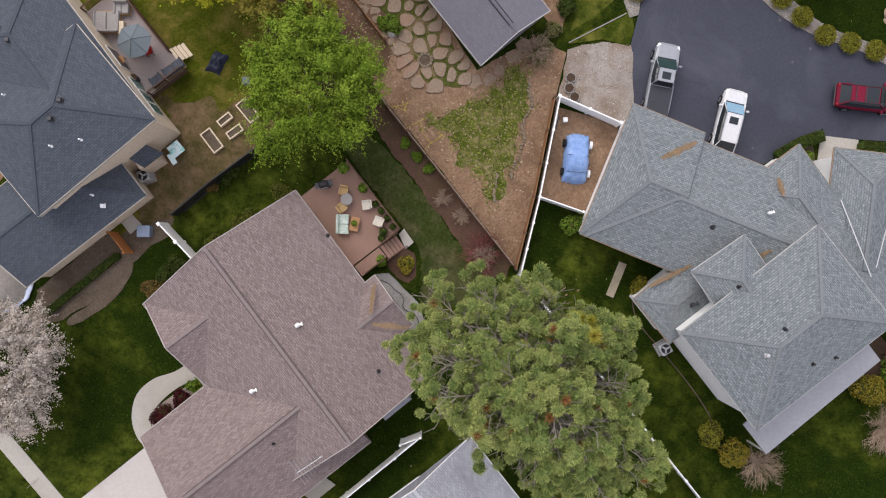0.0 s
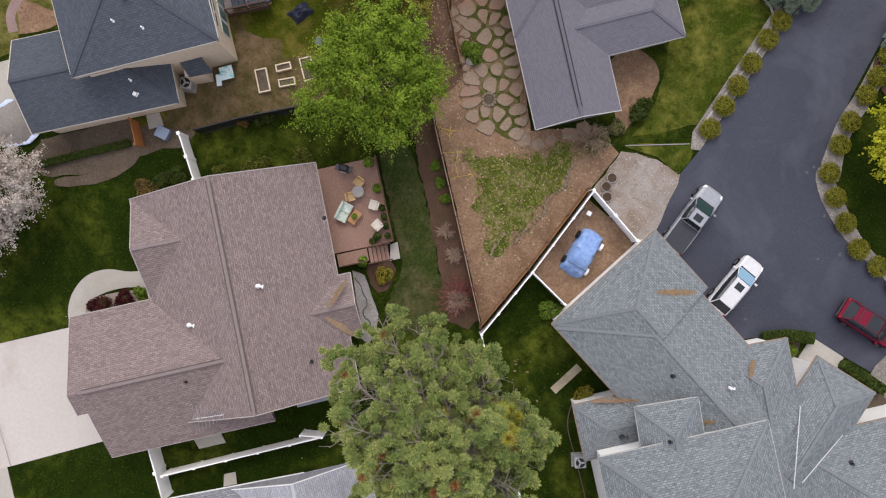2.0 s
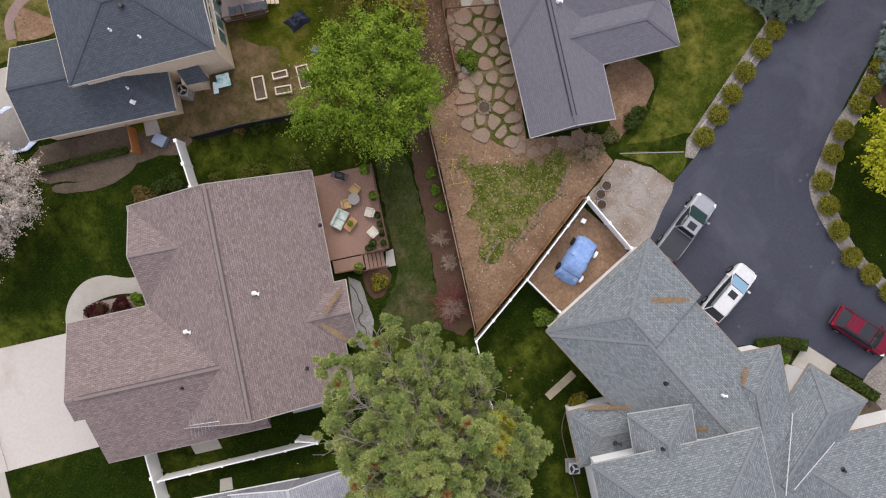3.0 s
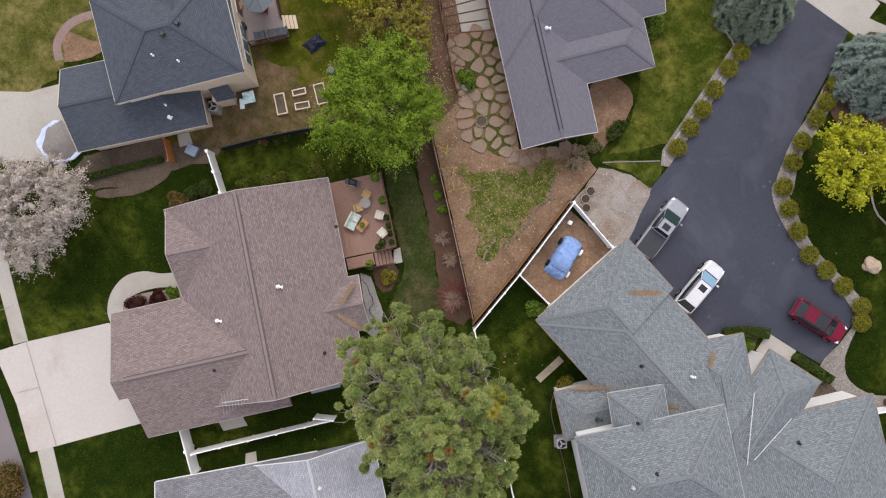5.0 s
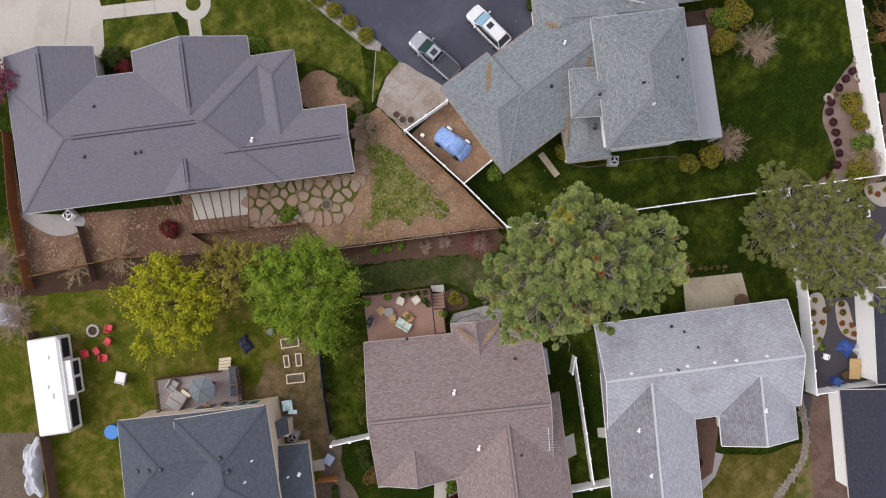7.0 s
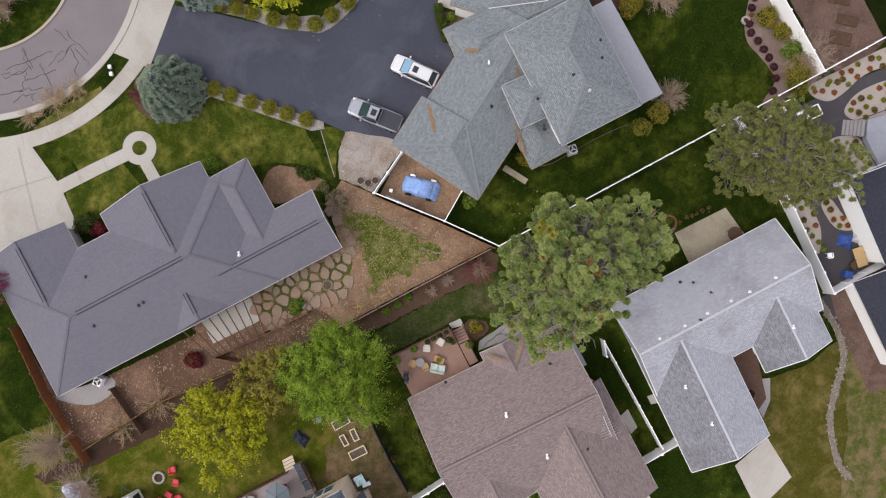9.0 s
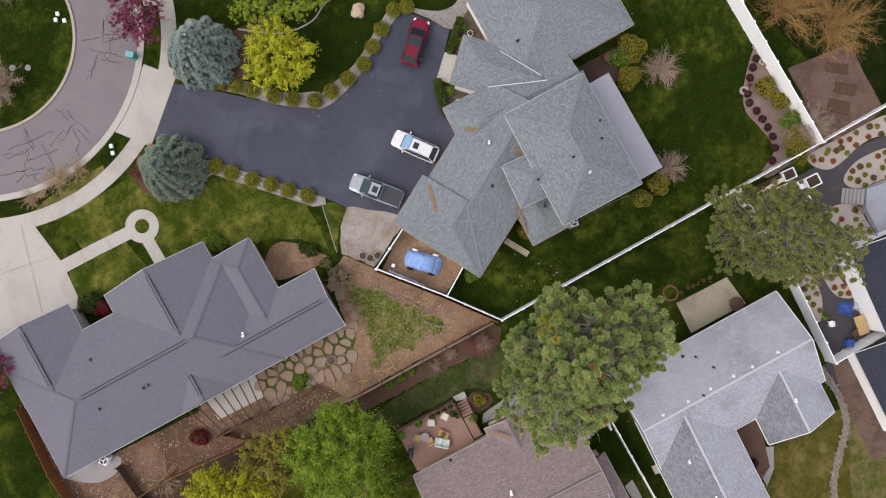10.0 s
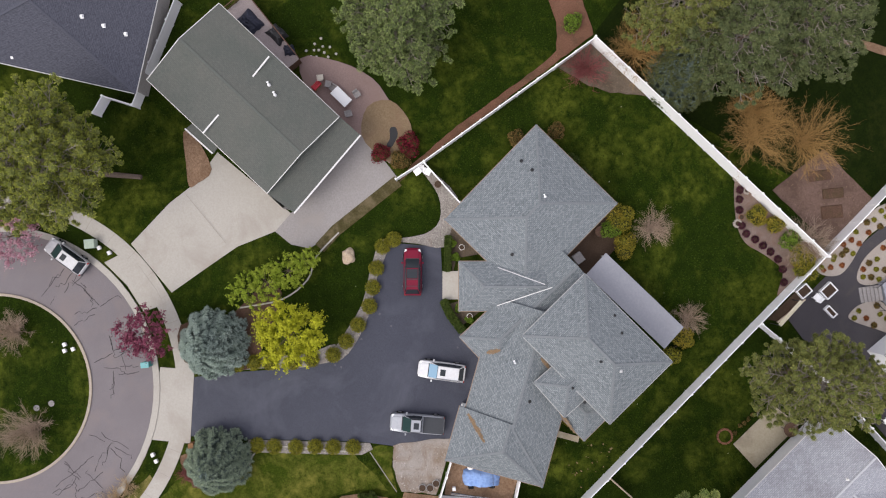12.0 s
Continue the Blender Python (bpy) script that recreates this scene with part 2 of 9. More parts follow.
M_WHITE_WALL = plain("white_siding", (0.86, 0.86, 0.85), 0.7, var=0.05)
M_GREY_WALL = plain("grey_siding", (0.40, 0.38, 0.36), 0.8)
M_CEDAR = surface("weathered_cedar", (0.20, 0.10, 0.05), (0.34, 0.19, 0.10), 0.85, 10, 0.8, (0.16, 0.12, 0.09), 0.5)
M_GREYCEDAR = surface("silvered_cedar", (0.25, 0.175, 0.13), (0.42, 0.33, 0.265), 0.85, 10, 0.8, (0.22, 0.15, 0.105), 0.5)
M_BROWNWOOD = surface("brown_stained_wood", (0.085, 0.05, 0.035), (0.16, 0.10, 0.075), 0.85, 10, 0.8)
M_DECK = surface("faded_redwood_deck", (0.27, 0.165, 0.125), (0.38, 0.25, 0.20), 0.8, 9, 0.8)
M_GREYDECK = surface("greyed_timber_deck", (0.29, 0.245, 0.235), (0.41, 0.355, 0.345), 0.85, 9, 0.8)
M_RAWWOOD = surface("pale_raw_pine", (0.62, 0.50, 0.36), (0.76, 0.66, 0.52), 0.85, 8, 1.0)
# Garden soil in pots and beds; also the dark tone of shaded ground.
M_SOILDARK = surface("dark_soil_and_shade", (0.05, 0.032, 0.022), (0.10, 0.07, 0.05), 0.95, 10, 1.0, relief=0.8, depth=0.05)
M_BLACK = plain("black_plastic", (0.02, 0.02, 0.022), 0.5)
M_DARKMETAL = plain("dark_grey_metal", (0.07, 0.07, 0.075), 0.45, 0.6)
M_STEEL = plain("brushed_steel", (0.55, 0.56, 0.58), 0.35, 0.9)
M_GLASS = glass_dark("dark_glass")
M_GLASS_TEAL = glass_dark("green_tinted_glass", (0.025, 0.05, 0.048))
# Pale blue base colour paints the sky's reflection on the windscreen.
M_GLASS_SKY = glass_dark("sky_reflection_windscreen", (0.22, 0.36, 0.48))
M_TYRE = plain("tyre_rubber", (0.02, 0.02, 0.021), 0.85)
M_BARK = surface("grey_bark", (0.10, 0.075, 0.06), (0.20, 0.155, 0.125), 0.95, 12, 2.0, relief=0.8, depth=0.04)
M_PINEBARK = surface("reddish_pine_bark", (0.13, 0.075, 0.05), (0.25, 0.16, 0.11), 0.95, 9, 2.0, relief=0.8, depth=0.05)
M_TWIG = surface("pale_dry_twigs", (0.30, 0.22, 0.16), (0.44, 0.34, 0.26), 0.95, 6, 1.0, relief=0)
M_STRAWTWIG = surface("tan_dead_stems", (0.36, 0.26, 0.15), (0.52, 0.40, 0.25), 0.95, 6, 1.0, relief=0)
M_RUSTTWIG = surface("orange_brown_twigs", (0.28, 0.165, 0.06), (0.43, 0.275, 0.11), 0.95, 6, 1.0, relief=0)
M_WEEDS = grass("weedy_grass", (0.045, 0.060, 0.010), (0.14, 0.16, 0.028), (0.26, 0.205, 0.11), 0.47, 0.64, 0.8)
M_BARE = grass("trodden_back_yard", (0.06, 0.052, 0.018), (0.128, 0.104, 0.04), (0.20, 0.132, 0.082), 0.38, 0.54, 0.45)
M_OLIVEYARD = grass("olive_front_grass", (0.042, 0.041, 0.008), (0.10, 0.09, 0.016), (0.155, 0.12, 0.042), 0.45, 0.6, 0.3)
M_DIRTDARK = surface("mottled_brown_soil", (0.115, 0.066, 0.042), (0.275, 0.178, 0.122), 0.95, 5, 0.5, (0.08, 0.046, 0.03), 0.22, 0.42, 0.58, relief=0.6, depth=0.05)
M_MOSS = grass("mossy_grass", (0.05, 0.055, 0.016), (0.105, 0.125, 0.022), (0.20, 0.14, 0.085), 0.47, 0.56, 0.8)
CAPS = {}
for sh, tone in ((S_GREY, (0.20, 0.216, 0.226)), (S_BROWN, (0.24, 0.20, 0.192)), (S_BLUE, (0.075, 0.086, 0.104)), (S_DARK, (0.14, 0.136, 0.16)), (S_GREEN, (0.12, 0.13, 0.118)), (S_DUSK, (0.09, 0.093, 0.115)), (S_NAVY, (0.045, 0.048, 0.066))):
    CAPS[sh.name] = surface(sh.name + "_cap", tuple(c * 0.82 for c in tone), tuple(c * 1.04 for c in tone), 0.92, 5, 0.6, relief=0.3)
M_PAVE = surface("dark_grey_paving", (0.052, 0.048, 0.052), (0.082, 0.076, 0.08), 0.8, 10, 0.5, (0.09, 0.08, 0.072), 0.4, relief=0.15, depth=0.01)
M_SOILGREY = surface("grey_brown_soil", (0.078, 0.060, 0.044), (0.175, 0.140, 0.105), 0.95, 8, 0.6, (0.08, 0.06, 0.042), 0.5, 0.5, 0.62, relief=0.6, depth=0.05)
M_TANROCK = surface("tan_rock", (0.34, 0.26, 0.18), (0.58, 0.48, 0.36), 0.9, 4, 1.2, (0.25, 0.22, 0.20), 0.8, relief=0.6, depth=0.05)
M_SAND = surface("damp_grey_sand", (0.19, 0.175, 0.16), (0.29, 0.27, 0.25), 0.95, 6, 1.0, (0.14, 0.125, 0.11), 0.7, relief=0.5, depth=0.03)
M_TARPWHITE = surface("white_blue_sheet", (0.40, 0.50, 0.78), (0.82, 0.85, 0.90), 0.5, 1.4, 0.8, relief=0.3, depth=0.05)
M_DRYVERGE = grass("dry_brown_verge", (0.05, 0.043, 0.018), (0.105, 0.09, 0.04), (0.15, 0.12, 0.07), 0.4, 0.6, 0.4)
M_WORN = grass("faded_worn_lawn", (0.020, 0.031, 0.008), (0.062, 0.078, 0.020), (0.125, 0.098, 0.055), 0.44, 0.68, 0.25)
M_FRONTLAWN = grass("patchy_front_lawn", (0.018, 0.029, 0.004), (0.066, 0.092, 0.010), (0.165, 0.155, 0.032), 0.40, 0.62, 0.3)
M_DARKLAWN = grass("shade_dark_lawn", (0.005, 0.009, 0.002), (0.014, 0.022, 0.004), (0.028, 0.032, 0.008), 0.5, 0.72)
M_TANPAD = surface("tan_stained_concrete", (0.33, 0.285, 0.20), (0.44, 0.39, 0.295), 0.9, 5, 0.4, (0.24, 0.20, 0.14), 0.4, 0.5, 0.66, relief=0.1, depth=0.01)
M_TANKERB = surface("tan_kerb_concrete", (0.33, 0.28, 0.22), (0.45, 0.39, 0.32), 0.9, 5, 0.6, relief=0.1, depth=0.01)
M_CONC_WARM = surface("pinkish_worn_concrete", (0.46, 0.425, 0.39), (0.53, 0.495, 0.46), 0.88, 4, 0.2, (0.40, 0.33, 0.29), 0.22, 0.5, 0.7, relief=0.08, depth=0.01)
M_BACKYARD = grass("olive_back_yard_grass", (0.034, 0.047, 0.005), (0.102, 0.114, 0.010), (0.165, 0.130, 0.034), 0.44, 0.60, 0.4)
M_TARPGREY = surface("pale_grey_cover", (0.42, 0.43, 0.46), (0.64, 0.65, 0.68), 0.6, 1.2, 0.8, relief=0.3, depth=0.05)

# ---- helpers for building ----
def mesh_part(name, verts, faces, mat, parent=None, label="", uvs=None, smooth=False):
    me = bpy.data.meshes.new(name)
    me.from_pydata([tuple(v) for v in verts], [], faces)
    me.materials.append(mat)
    if uvs:
        layer = me.uv_layers.new(name="UVMap")
        flat = [c for face in uvs for uv in face for c in uv]
        layer.data.foreach_set("uv", flat)
    if smooth:
        me.polygons.foreach_set("use_smooth", [True] * len(me.polygons))
    me.update()
    ob = new(name, me)
    if parent:
        ob.parent = parent
        ob.matrix_parent_inverse = parent.matrix_basis.inverted()
    if label:
        tagged(ob, label)
    return ob


def part(name, bm, mat, parent=None, label="", smooth=False):
    me = bpy.data.meshes.new(name)
    bm.to_mesh(me)
    bm.free()
    me.materials.append(mat)
    if smooth:
        me.polygons.foreach_set("use_smooth", [True] * len(me.polygons))
    ob = new(name, me)
    if parent:
        ob.parent = parent
        ob.matrix_parent_inverse = parent.matrix_basis.inverted()
    if label:
        tagged(ob, label)
    return ob


def thing(name, x, y, z, label, category, turn=0.0, group="", kind=""):
    ob = new(name)
    ob.matrix_basis = pose(x, y, z, 0, 0, turn)
    return tagged(ob, label, category, group, kind)


def add_box(bm, size, m=None, bevel=0.0):
    """A box of that size, standing on its own origin, moved by m."""
    made = bmesh.ops.create_cube(bm, size=1.0, matrix=(m or Matrix()) @ Matrix.Translation((0, 0, size[2] / 2)) @ Matrix.Diagonal((*size, 1)))
    if bevel:
        edges = {e for v in made["verts"] for e in v.link_edges}
        bmesh.ops.bevel(bm, geom=list(edges), offset=bevel, segments=1, affect="EDGES")
    return bm


def box_part(name, size, m, mat, parent, label="", bevel=0.0):
    return part(name, add_box(bmesh.new(), size, m, bevel), mat, parent, label)


def add_tube(bm, a, b, r0, r1=None, sides=8):
    a, b = Vector(a), Vector(b)
    d = b - a
    m = Matrix.Translation((a + b) / 2) @ d.to_track_quat("Z", "Y").to_matrix().to_4x4()
    bmesh.ops.create_cone(bm, cap_ends=True, segments=sides, radius1=r0, radius2=r1 if r1 is not None else r0, depth=d.length, matrix=m)
    return bm


def curved(pts, steps=5, closed=True):
    """A smooth outline through the corners of a plan."""
    out, n = [], len(pts)
    for i in range(n if closed else n - 1):
        p = [Vector(pts[(i + k) % n]) if closed else Vector(pts[min(max(i + k, 0), n - 1)]) for k in (-1, 0, 1, 2)]
        for s in range(steps):
            u = s / steps
            out.append(0.5 * ((2 * p[1]) + (p[2] - p[0]) * u + (2 * p[0] - 5 * p[1] + 4 * p[2] - p[3]) * u * u + (3 * p[1] - p[0] - 3 * p[2] + p[3]) * u ** 3))
    if not closed:
        out.append(Vector(pts[-1]))
    return [(v[0], v[1]) for v in out]


def ragged(pts, amount=0.25, step=0.7, seed=1):
    """The same outline with a worn, irregular edge."""
    out, n = [], len(pts)
    for i in range(n):
        a, b = Vector(pts[i]), Vector(pts[(i + 1) % n])
        k = max(1, int((b - a).length / step))
        nrm = Vector((-(b - a)[1], (b - a)[0])).normalized()
        for s in range(k):
            p = a + (b - a) * s / k
            w = noise.noise(Vector((p[0] * 0.9, p[1] * 0.9, seed * 7.3))) + 0.6 * noise.noise(Vector((p[0] * 2.9, p[1] * 2.9, seed * 3.1)))
            p = p + nrm * w * amount
            out.append((p[0], p[1]))
    return out


def grown(pts, k):
    """The outline scaled about its middle."""
    mx, my = sum(q[0] for q in pts) / len(pts), sum(q[1] for q in pts) / len(pts)
    return [(mx + (x - mx) * k, my + (y - my) * k) for x, y in pts]


LAYER = [0]
COVERED, LOOSE, STONY = [], [], []


def patch(name, pts, top, mat, label, category, thick=0.06, kind="structure"):
    """A flat area of ground cover with a small step down at its edge."""
    LAYER[0] += 1
    top += 0.0012 * LAYER[0]
    if name != "ground":
        COVERED.append(pts)
    if mat in (M_DIRT, M_SOILGREY, M_DIRTDARK, M_PLOT):
        LOOSE.append((pts, top))
    if mat in (M_GRAVEL, M_ROCK, M_PADGRAVEL, M_GREYGRAVEL):
        STONY.append((pts, top))
    n = len(pts)
    verts = [(x, y, top) for x, y in pts] + [(x, y, top - thick) for x, y in pts]
    faces = [list(range(n)), list(range(2 * n - 1, n - 1, -1))] + [(i, n + i, n + (i + 1) % n, (i + 1) % n) for i in range(n)]
    area = sum(pts[i][0] * pts[(i + 1) % n][1] - pts[(i + 1) % n][0] * pts[i][1] for i in range(n))
    if area < 0:
        faces = [list(reversed(f)) for f in faces]
    return tagged(mesh_part(name, verts, faces, mat), label, category, kind=kind)


def ring(name, cx, cy, r0, r1, a0, a1, top, mat, label, category, steps=72, thick=0.08):
    arc = [radians(a0 + (a1 - a0) * i / steps) for i in range(steps + 1)]
    pts = [(cx + r1 * math.cos(a), cy + r1 * math.sin(a)) for a in arc]
    pts += [(cx + r0 * math.cos(a), cy + r0 * math.sin(a)) for a in reversed(arc)] if r0 > 0 else []
    verts = [(x, y, top) for x, y in pts] + [(x, y, top - thick) for x, y in pts]
    n, faces, k = len(pts), [], steps + 1
    if r0 > 0:
        for i in range(steps):
            faces.append((i, i + 1, n - 2 - i, n - 1 - i))
    else:
        faces.append(list(range(n)))
    faces += [(i, n + i, n + (i + 1) % n, (i + 1) % n) for i in range(n)]
    return tagged(mesh_part(name, verts, faces, mat), label, category, kind="structure")


def strip(name, pts, width, top, mat, label, category, thick=0.06, ends=None):
    """A path of even width along a line."""
    left, right, n = [], [], len(pts)
    for i in range(n):
        a, b = Vector(pts[max(i - 1, 0)]), Vector(pts[min(i + 1, n - 1)])
        d = (b - a).normalized()
        w = width / 2
        left.append((pts[i][0] - d[1] * w, pts[i][1] + d[0] * w))
        right.append((pts[i][0] + d[1] * w, pts[i][1] - d[0] * w))
    return patch(name, right + left[::-1], top, mat, label, category, thick)


# ---- ground ----
ground_bm = bmesh.new()
bmesh.ops.create_grid(ground_bm, x_segments=8, y_segments=8, size=1500)
ground = part("ground", ground_bm, M_LAWN)
tagged(ground, "green lawn ground of the whole neighbourhood", "ground", kind="structure")

SX, SY = (25.31, 56.23)
ring("street", SX, SY, 0, 16.5, 0, 360, 0.012, M_STREET, "worn grey asphalt cul-de-sac street with sealed cracks", "road")
ring("kerb", SX, SY, 16.5, 17.15, 0, 360, 0.13, M_CONC, "pale concrete rolled kerb round the cul-de-sac", "kerb", thick=0.14)
ring("kerb", SX, SY, 9.75, 10.02, 0, 360, 0.14, M_TANKERB, "thin concrete kerb round the lawn island", "kerb", thick=0.14)
ring("island_lawn", SX, SY, 0, 9.75, 0, 360, 0.12, M_LAWN, "round lawn island in the cul-de-sac", "lawn", thick=0.12)
ring("sidewalk", SX, SY, 18.9, 20.5, 150, 390, 0.05, M_CONC, "curved pale concrete sidewalk behind the kerb", "pavement")
patch("driveway_apron", [(25.83, 38.92), (25.18, 35.40), (17.53, 36.59), (18.37, 40.75)], 0.06, M_CONC, "pale concrete driveway apron at the kerb", "pavement")
DRIVE = [(24.42, 35.54), (24.55, 32.12), (24.37, 27.36), (24.48, 22.57), (26.36, 19.28), (29.00, 17.04), (32.44, 15.68), (35.93, 14.73), (36.42, 13.61), (35.46, 8.33), (31.72, 8.53), (29.64, 8.56), (27.96, 7.89), (25.53, 6.34), (22.93, 4.22), (17.02, 4.81), (14.18, 9.28), (15.07, 15.16), (15.90, 18.66), (17.39, 30.46), (18.31, 36.57)]
patch("driveway", DRIVE, 0.03, M_ASPHALT, "dark sealed asphalt driveway in front of the grey house", "driveway")
GN_DRIVE = [(39.03, 40.69), (42.88, 36.24), (44.68, 33.38), (47.69, 30.68), (40.53, 23.64), (38.81, 25.49), (37.61, 29.61), (35.69, 33.09), (33.51, 36.95)]
patch("driveway", GN_DRIVE, 0.04, M_CONC, "pale stained concrete driveway with joints", "driveway")
patch("driveway_apron", [(37.35, 43.67), (38.05, 41.95), (36.64, 40.08), (33.91, 38.48), (32.36, 37.85), (31.80, 40.05), (34.77, 41.55)], 0.062, M_CONC, "pale concrete driveway apron at the kerb", "pavement")
patch("side_driveway", [(38.81, 25.49), (40.53, 23.64), (48.42, 15.38), (43.26, 12.20), (40.14, 16.22), (38.06, 19.29), (36.67, 22.06), (37.28, 23.97)], 0.034, M_CONC_GREY, "grey concrete parking strip beside the green-roofed house", "driveway")
DG_DRIVE = [(4.31, 57.04), (6.01, 50.20), (7.25, 47.04), (3.83, 43.29), (0.95, 41.26), (-1.20, 40.04), (-4.50, 44.46), (-8.21, 50.89), (-6.97, 56.53)]
patch("driveway", DG_DRIVE, 0.04, M_CONC, "pale concrete driveway of the charcoal-roofed house", "driveway")
patch("dry_verge", ragged([(11.53, 44.99), (13.24, 43.09), (14.71, 41.15), (12.72, 40.34), (10.34, 42.13), (8.37, 44.48), (7.43, 46.96), (8.68, 47.54)], 0.25, 0.5), 0.016, M_FAR, "straw-coloured dead grass beside the kerb", "lawn")
CX, CY = (9.23, 35.95)
strip("path", [(3.38, 43.44), (6.11, 40.04), (8.32, 37.14)], 1.35, 0.045, M_CONC, "pale concrete garden path", "path")
strip("path", [(7.91, 35.08), (4.85, 32.47)], 1.25, 0.046, M_CONC, "short concrete path to the front door", "path")
ring("path_circle", CX, CY, 0.75, 1.75, 0, 360, 0.05, M_CONC, "round concrete path circle with grass centre", "path", steps=40)
BR_DRIVE = [(-27.69, -21.21), (-21.98, -16.48), (-20.98, -17.26), (-17.87, -20.90), (-15.43, -23.03), (-21.22, -28.19), (-25.06, -24.33)]
patch("driveway", BR_DRIVE, 0.04, M_CONC_WARM, "pale stained concrete driveway of the brown house", "driveway")
patch("driveway_apron", [(-29.82, -23.31), (-27.69, -21.21), (-21.22, -28.19), (-23.04, -29.75), (-26.02, -26.50)], 0.042, M_CONC_WARM, "concrete driveway apron with joints", "pavement")
strip("sidewalk", [(-42.18, -4.61), (-35.66, -12.88), (-33.75, -15.10), (-28.11, -21.52)], 1.3, 0.036, M_CONC, "straight concrete sidewalk beside the lawn", "pavement")
strip("sidewalk", [(-22.33, -28.49), (-19.65, -31.71), (-15.17, -37.26)], 1.4, 0.036, M_CONC, "straight concrete sidewalk beside the lawn", "pavement")
patch("street", [(-51.27, -11.81), (-43.39, -8.04), (-33.27, -20.86), (-27.85, -26.24), (-22.88, -31.27), (-16.34, -38.39), (-27.00, -43.49)], 0.014, M_STREET, "worn asphalt street in front of the brown house", "road")
BR_WALK = curved([(-17.62, -9.27), (-19.71, -10.50), (-21.40, -11.13), (-22.64, -12.35), (-23.00, -14.12), (-22.52, -15.71), (-21.57, -16.51), (-21.05, -15.69), (-21.55, -14.39), (-20.93, -13.07), (-19.41, -11.72), (-17.05, -10.47)], 4)
patch("path", BR_WALK, 0.05, M_CONC, "curved concrete walk to the front door", "path")
patch("planting_bed", curved([(-20.95, -15.65), (-21.46, -14.35), (-20.77, -13.05), (-17.31, -10.77), (-16.67, -11.49), (-19.08, -13.61)], 3), 0.03, M_PINKGRAVEL, "pinkish gravel bed beside the walk", "flower bed")
BL_DRIVE = [(-47.75, -7.27), (-40.62, -3.12), (-37.37, -1.57), (-34.97, 0.55), (-32.95, -2.47), (-30.92, -4.35), (-32.88, -6.20), (-38.04, -8.50), (-45.53, -11.91)]
patch("driveway", BL_DRIVE, 0.04, M_CONC, "pale concrete driveway of the slate-roofed house", "driveway")
patch("planting_bed", curved([(-35.89, 6.66), (-37.07, 4.95), (-37.09, 2.96), (-35.98, 2.06), (-33.34, 4.29), (-33.94, 6.74)], 4), 0.03, M_DIRT, "reddish gravel bed at the porch", "flower bed")
strip("bed_kerb", curved([(-34.30, 7.30), (-35.40, 7.00), (-36.80, 5.40), (-37.05, 3.40), (-36.20, 2.10)], 5, False), 0.75, 0.04, M_PATIO, "pinkish concrete kerb round the porch bed", "kerb")
strip("ground_sheet", [(-19.50, 2.10), (-16.75, 4.50), (-12.50, 7.85)], 0.75, 0.02, M_BLACK, "black weed sheet along the garden fence", "sheet")
patch("front_lawn", ragged([(-56.03, 5.29), (-39.34, 13.27), (-36.01, 6.89), (-37.18, 5.19), (-37.31, 3.42), (-35.63, 0.52), (-37.42, -1.48), (-40.64, -3.07), (-49.71, -7.93)], 0.1), 0.016, M_FAR, "dry yellowish front lawn", "lawn")
patch("side_lawn", ragged([(-26.81, 49.57), (-11.44, 23.86), (-28.16, 15.43), (-41.76, 11.61), (-54.62, 32.23)], 0.2), 0.012, M_BACKYARD, "olive worn grass beside the trailer", "lawn")
patch("neighbour_soil", ragged([(-42.10, 36.71), (-35.52, 26.69), (-40.59, 22.33), (-46.90, 17.72), (-54.08, 29.23)], 0.15), 0.02, M_SOILGREY, "brown soil yard beyond the timber fence", "soil")
patch("back_yard", ragged([(-30.73, 37.27), (-24.47, 32.81), (-17.65, 26.09), (-10.84, 19.37), (-6.45, 16.05), (-4.89, 11.25), (-5.56, 9.10), (-12.99, 8.49), (-20.46, 1.50), (-22.17, -1.31), (-24.97, 0.40), (-21.81, 8.74), (-24.84, 19.56), (-32.81, 21.22), (-40.99, 20.43)], 0.3), 0.018, M_BACKYARD, "patchy worn back yard grass with bare soil", "lawn")
patch("side_yard", ragged([(-30.46, -4.70), (-21.80, 1.61), (-19.97, 1.35), (-20.49, 0.07), (-23.34, -2.32), (-25.99, -5.12), (-29.12, -6.91), (-30.96, -6.65)], 0.2), 0.02, M_SOILGREY, "bare soil strip beside the slate-roofed house", "soil")
patch("side_yard", ragged([(-23.28, 5.29), (-21.30, 6.52), (-18.85, 8.54), (-14.33, 10.99), (-11.96, 8.42), (-20.29, 1.42), (-22.55, 0.79)], 0.3, seed=4), 0.021, M_BARE, "worn garden plot round the raised beds", "soil")
patch("side_yard", ragged(curved([(-21.35, 10.71), (-19.24, 10.14), (-17.36, 10.91), (-16.33, 9.03), (-13.70, 7.66), (-14.78, 6.62), (-17.46, 5.07), (-19.88, 3.25), (-21.76, 2.22), (-22.54, 2.76), (-20.65, 4.86), (-19.30, 6.43), (-20.06, 8.30)], 3), 0.35, 0.5, seed=6), 0.0215, M_BARE, "trodden brown back yard", "soil")
patch("side_yard", ragged([(-30.58, -4.41), (-25.14, 0.10), (-23.52, -1.80), (-29.49, -6.14)], 0.15, seed=8), 0.0205, M_SOILGREY, "bare soil beside the slate-roofed house", "soil")
patch("bare_soil", ragged(curved([(-27.96, -6.53), (-25.99, -5.04), (-24.27, -3.06), (-23.52, -1.80), (-22.94, -1.62), (-23.56, -3.59), (-25.24, -5.66), (-27.69, -7.06)], 3), 0.12, seed=9), 0.0225, M_SOILGREY, "bare soil arc below the low hedge", "soil")
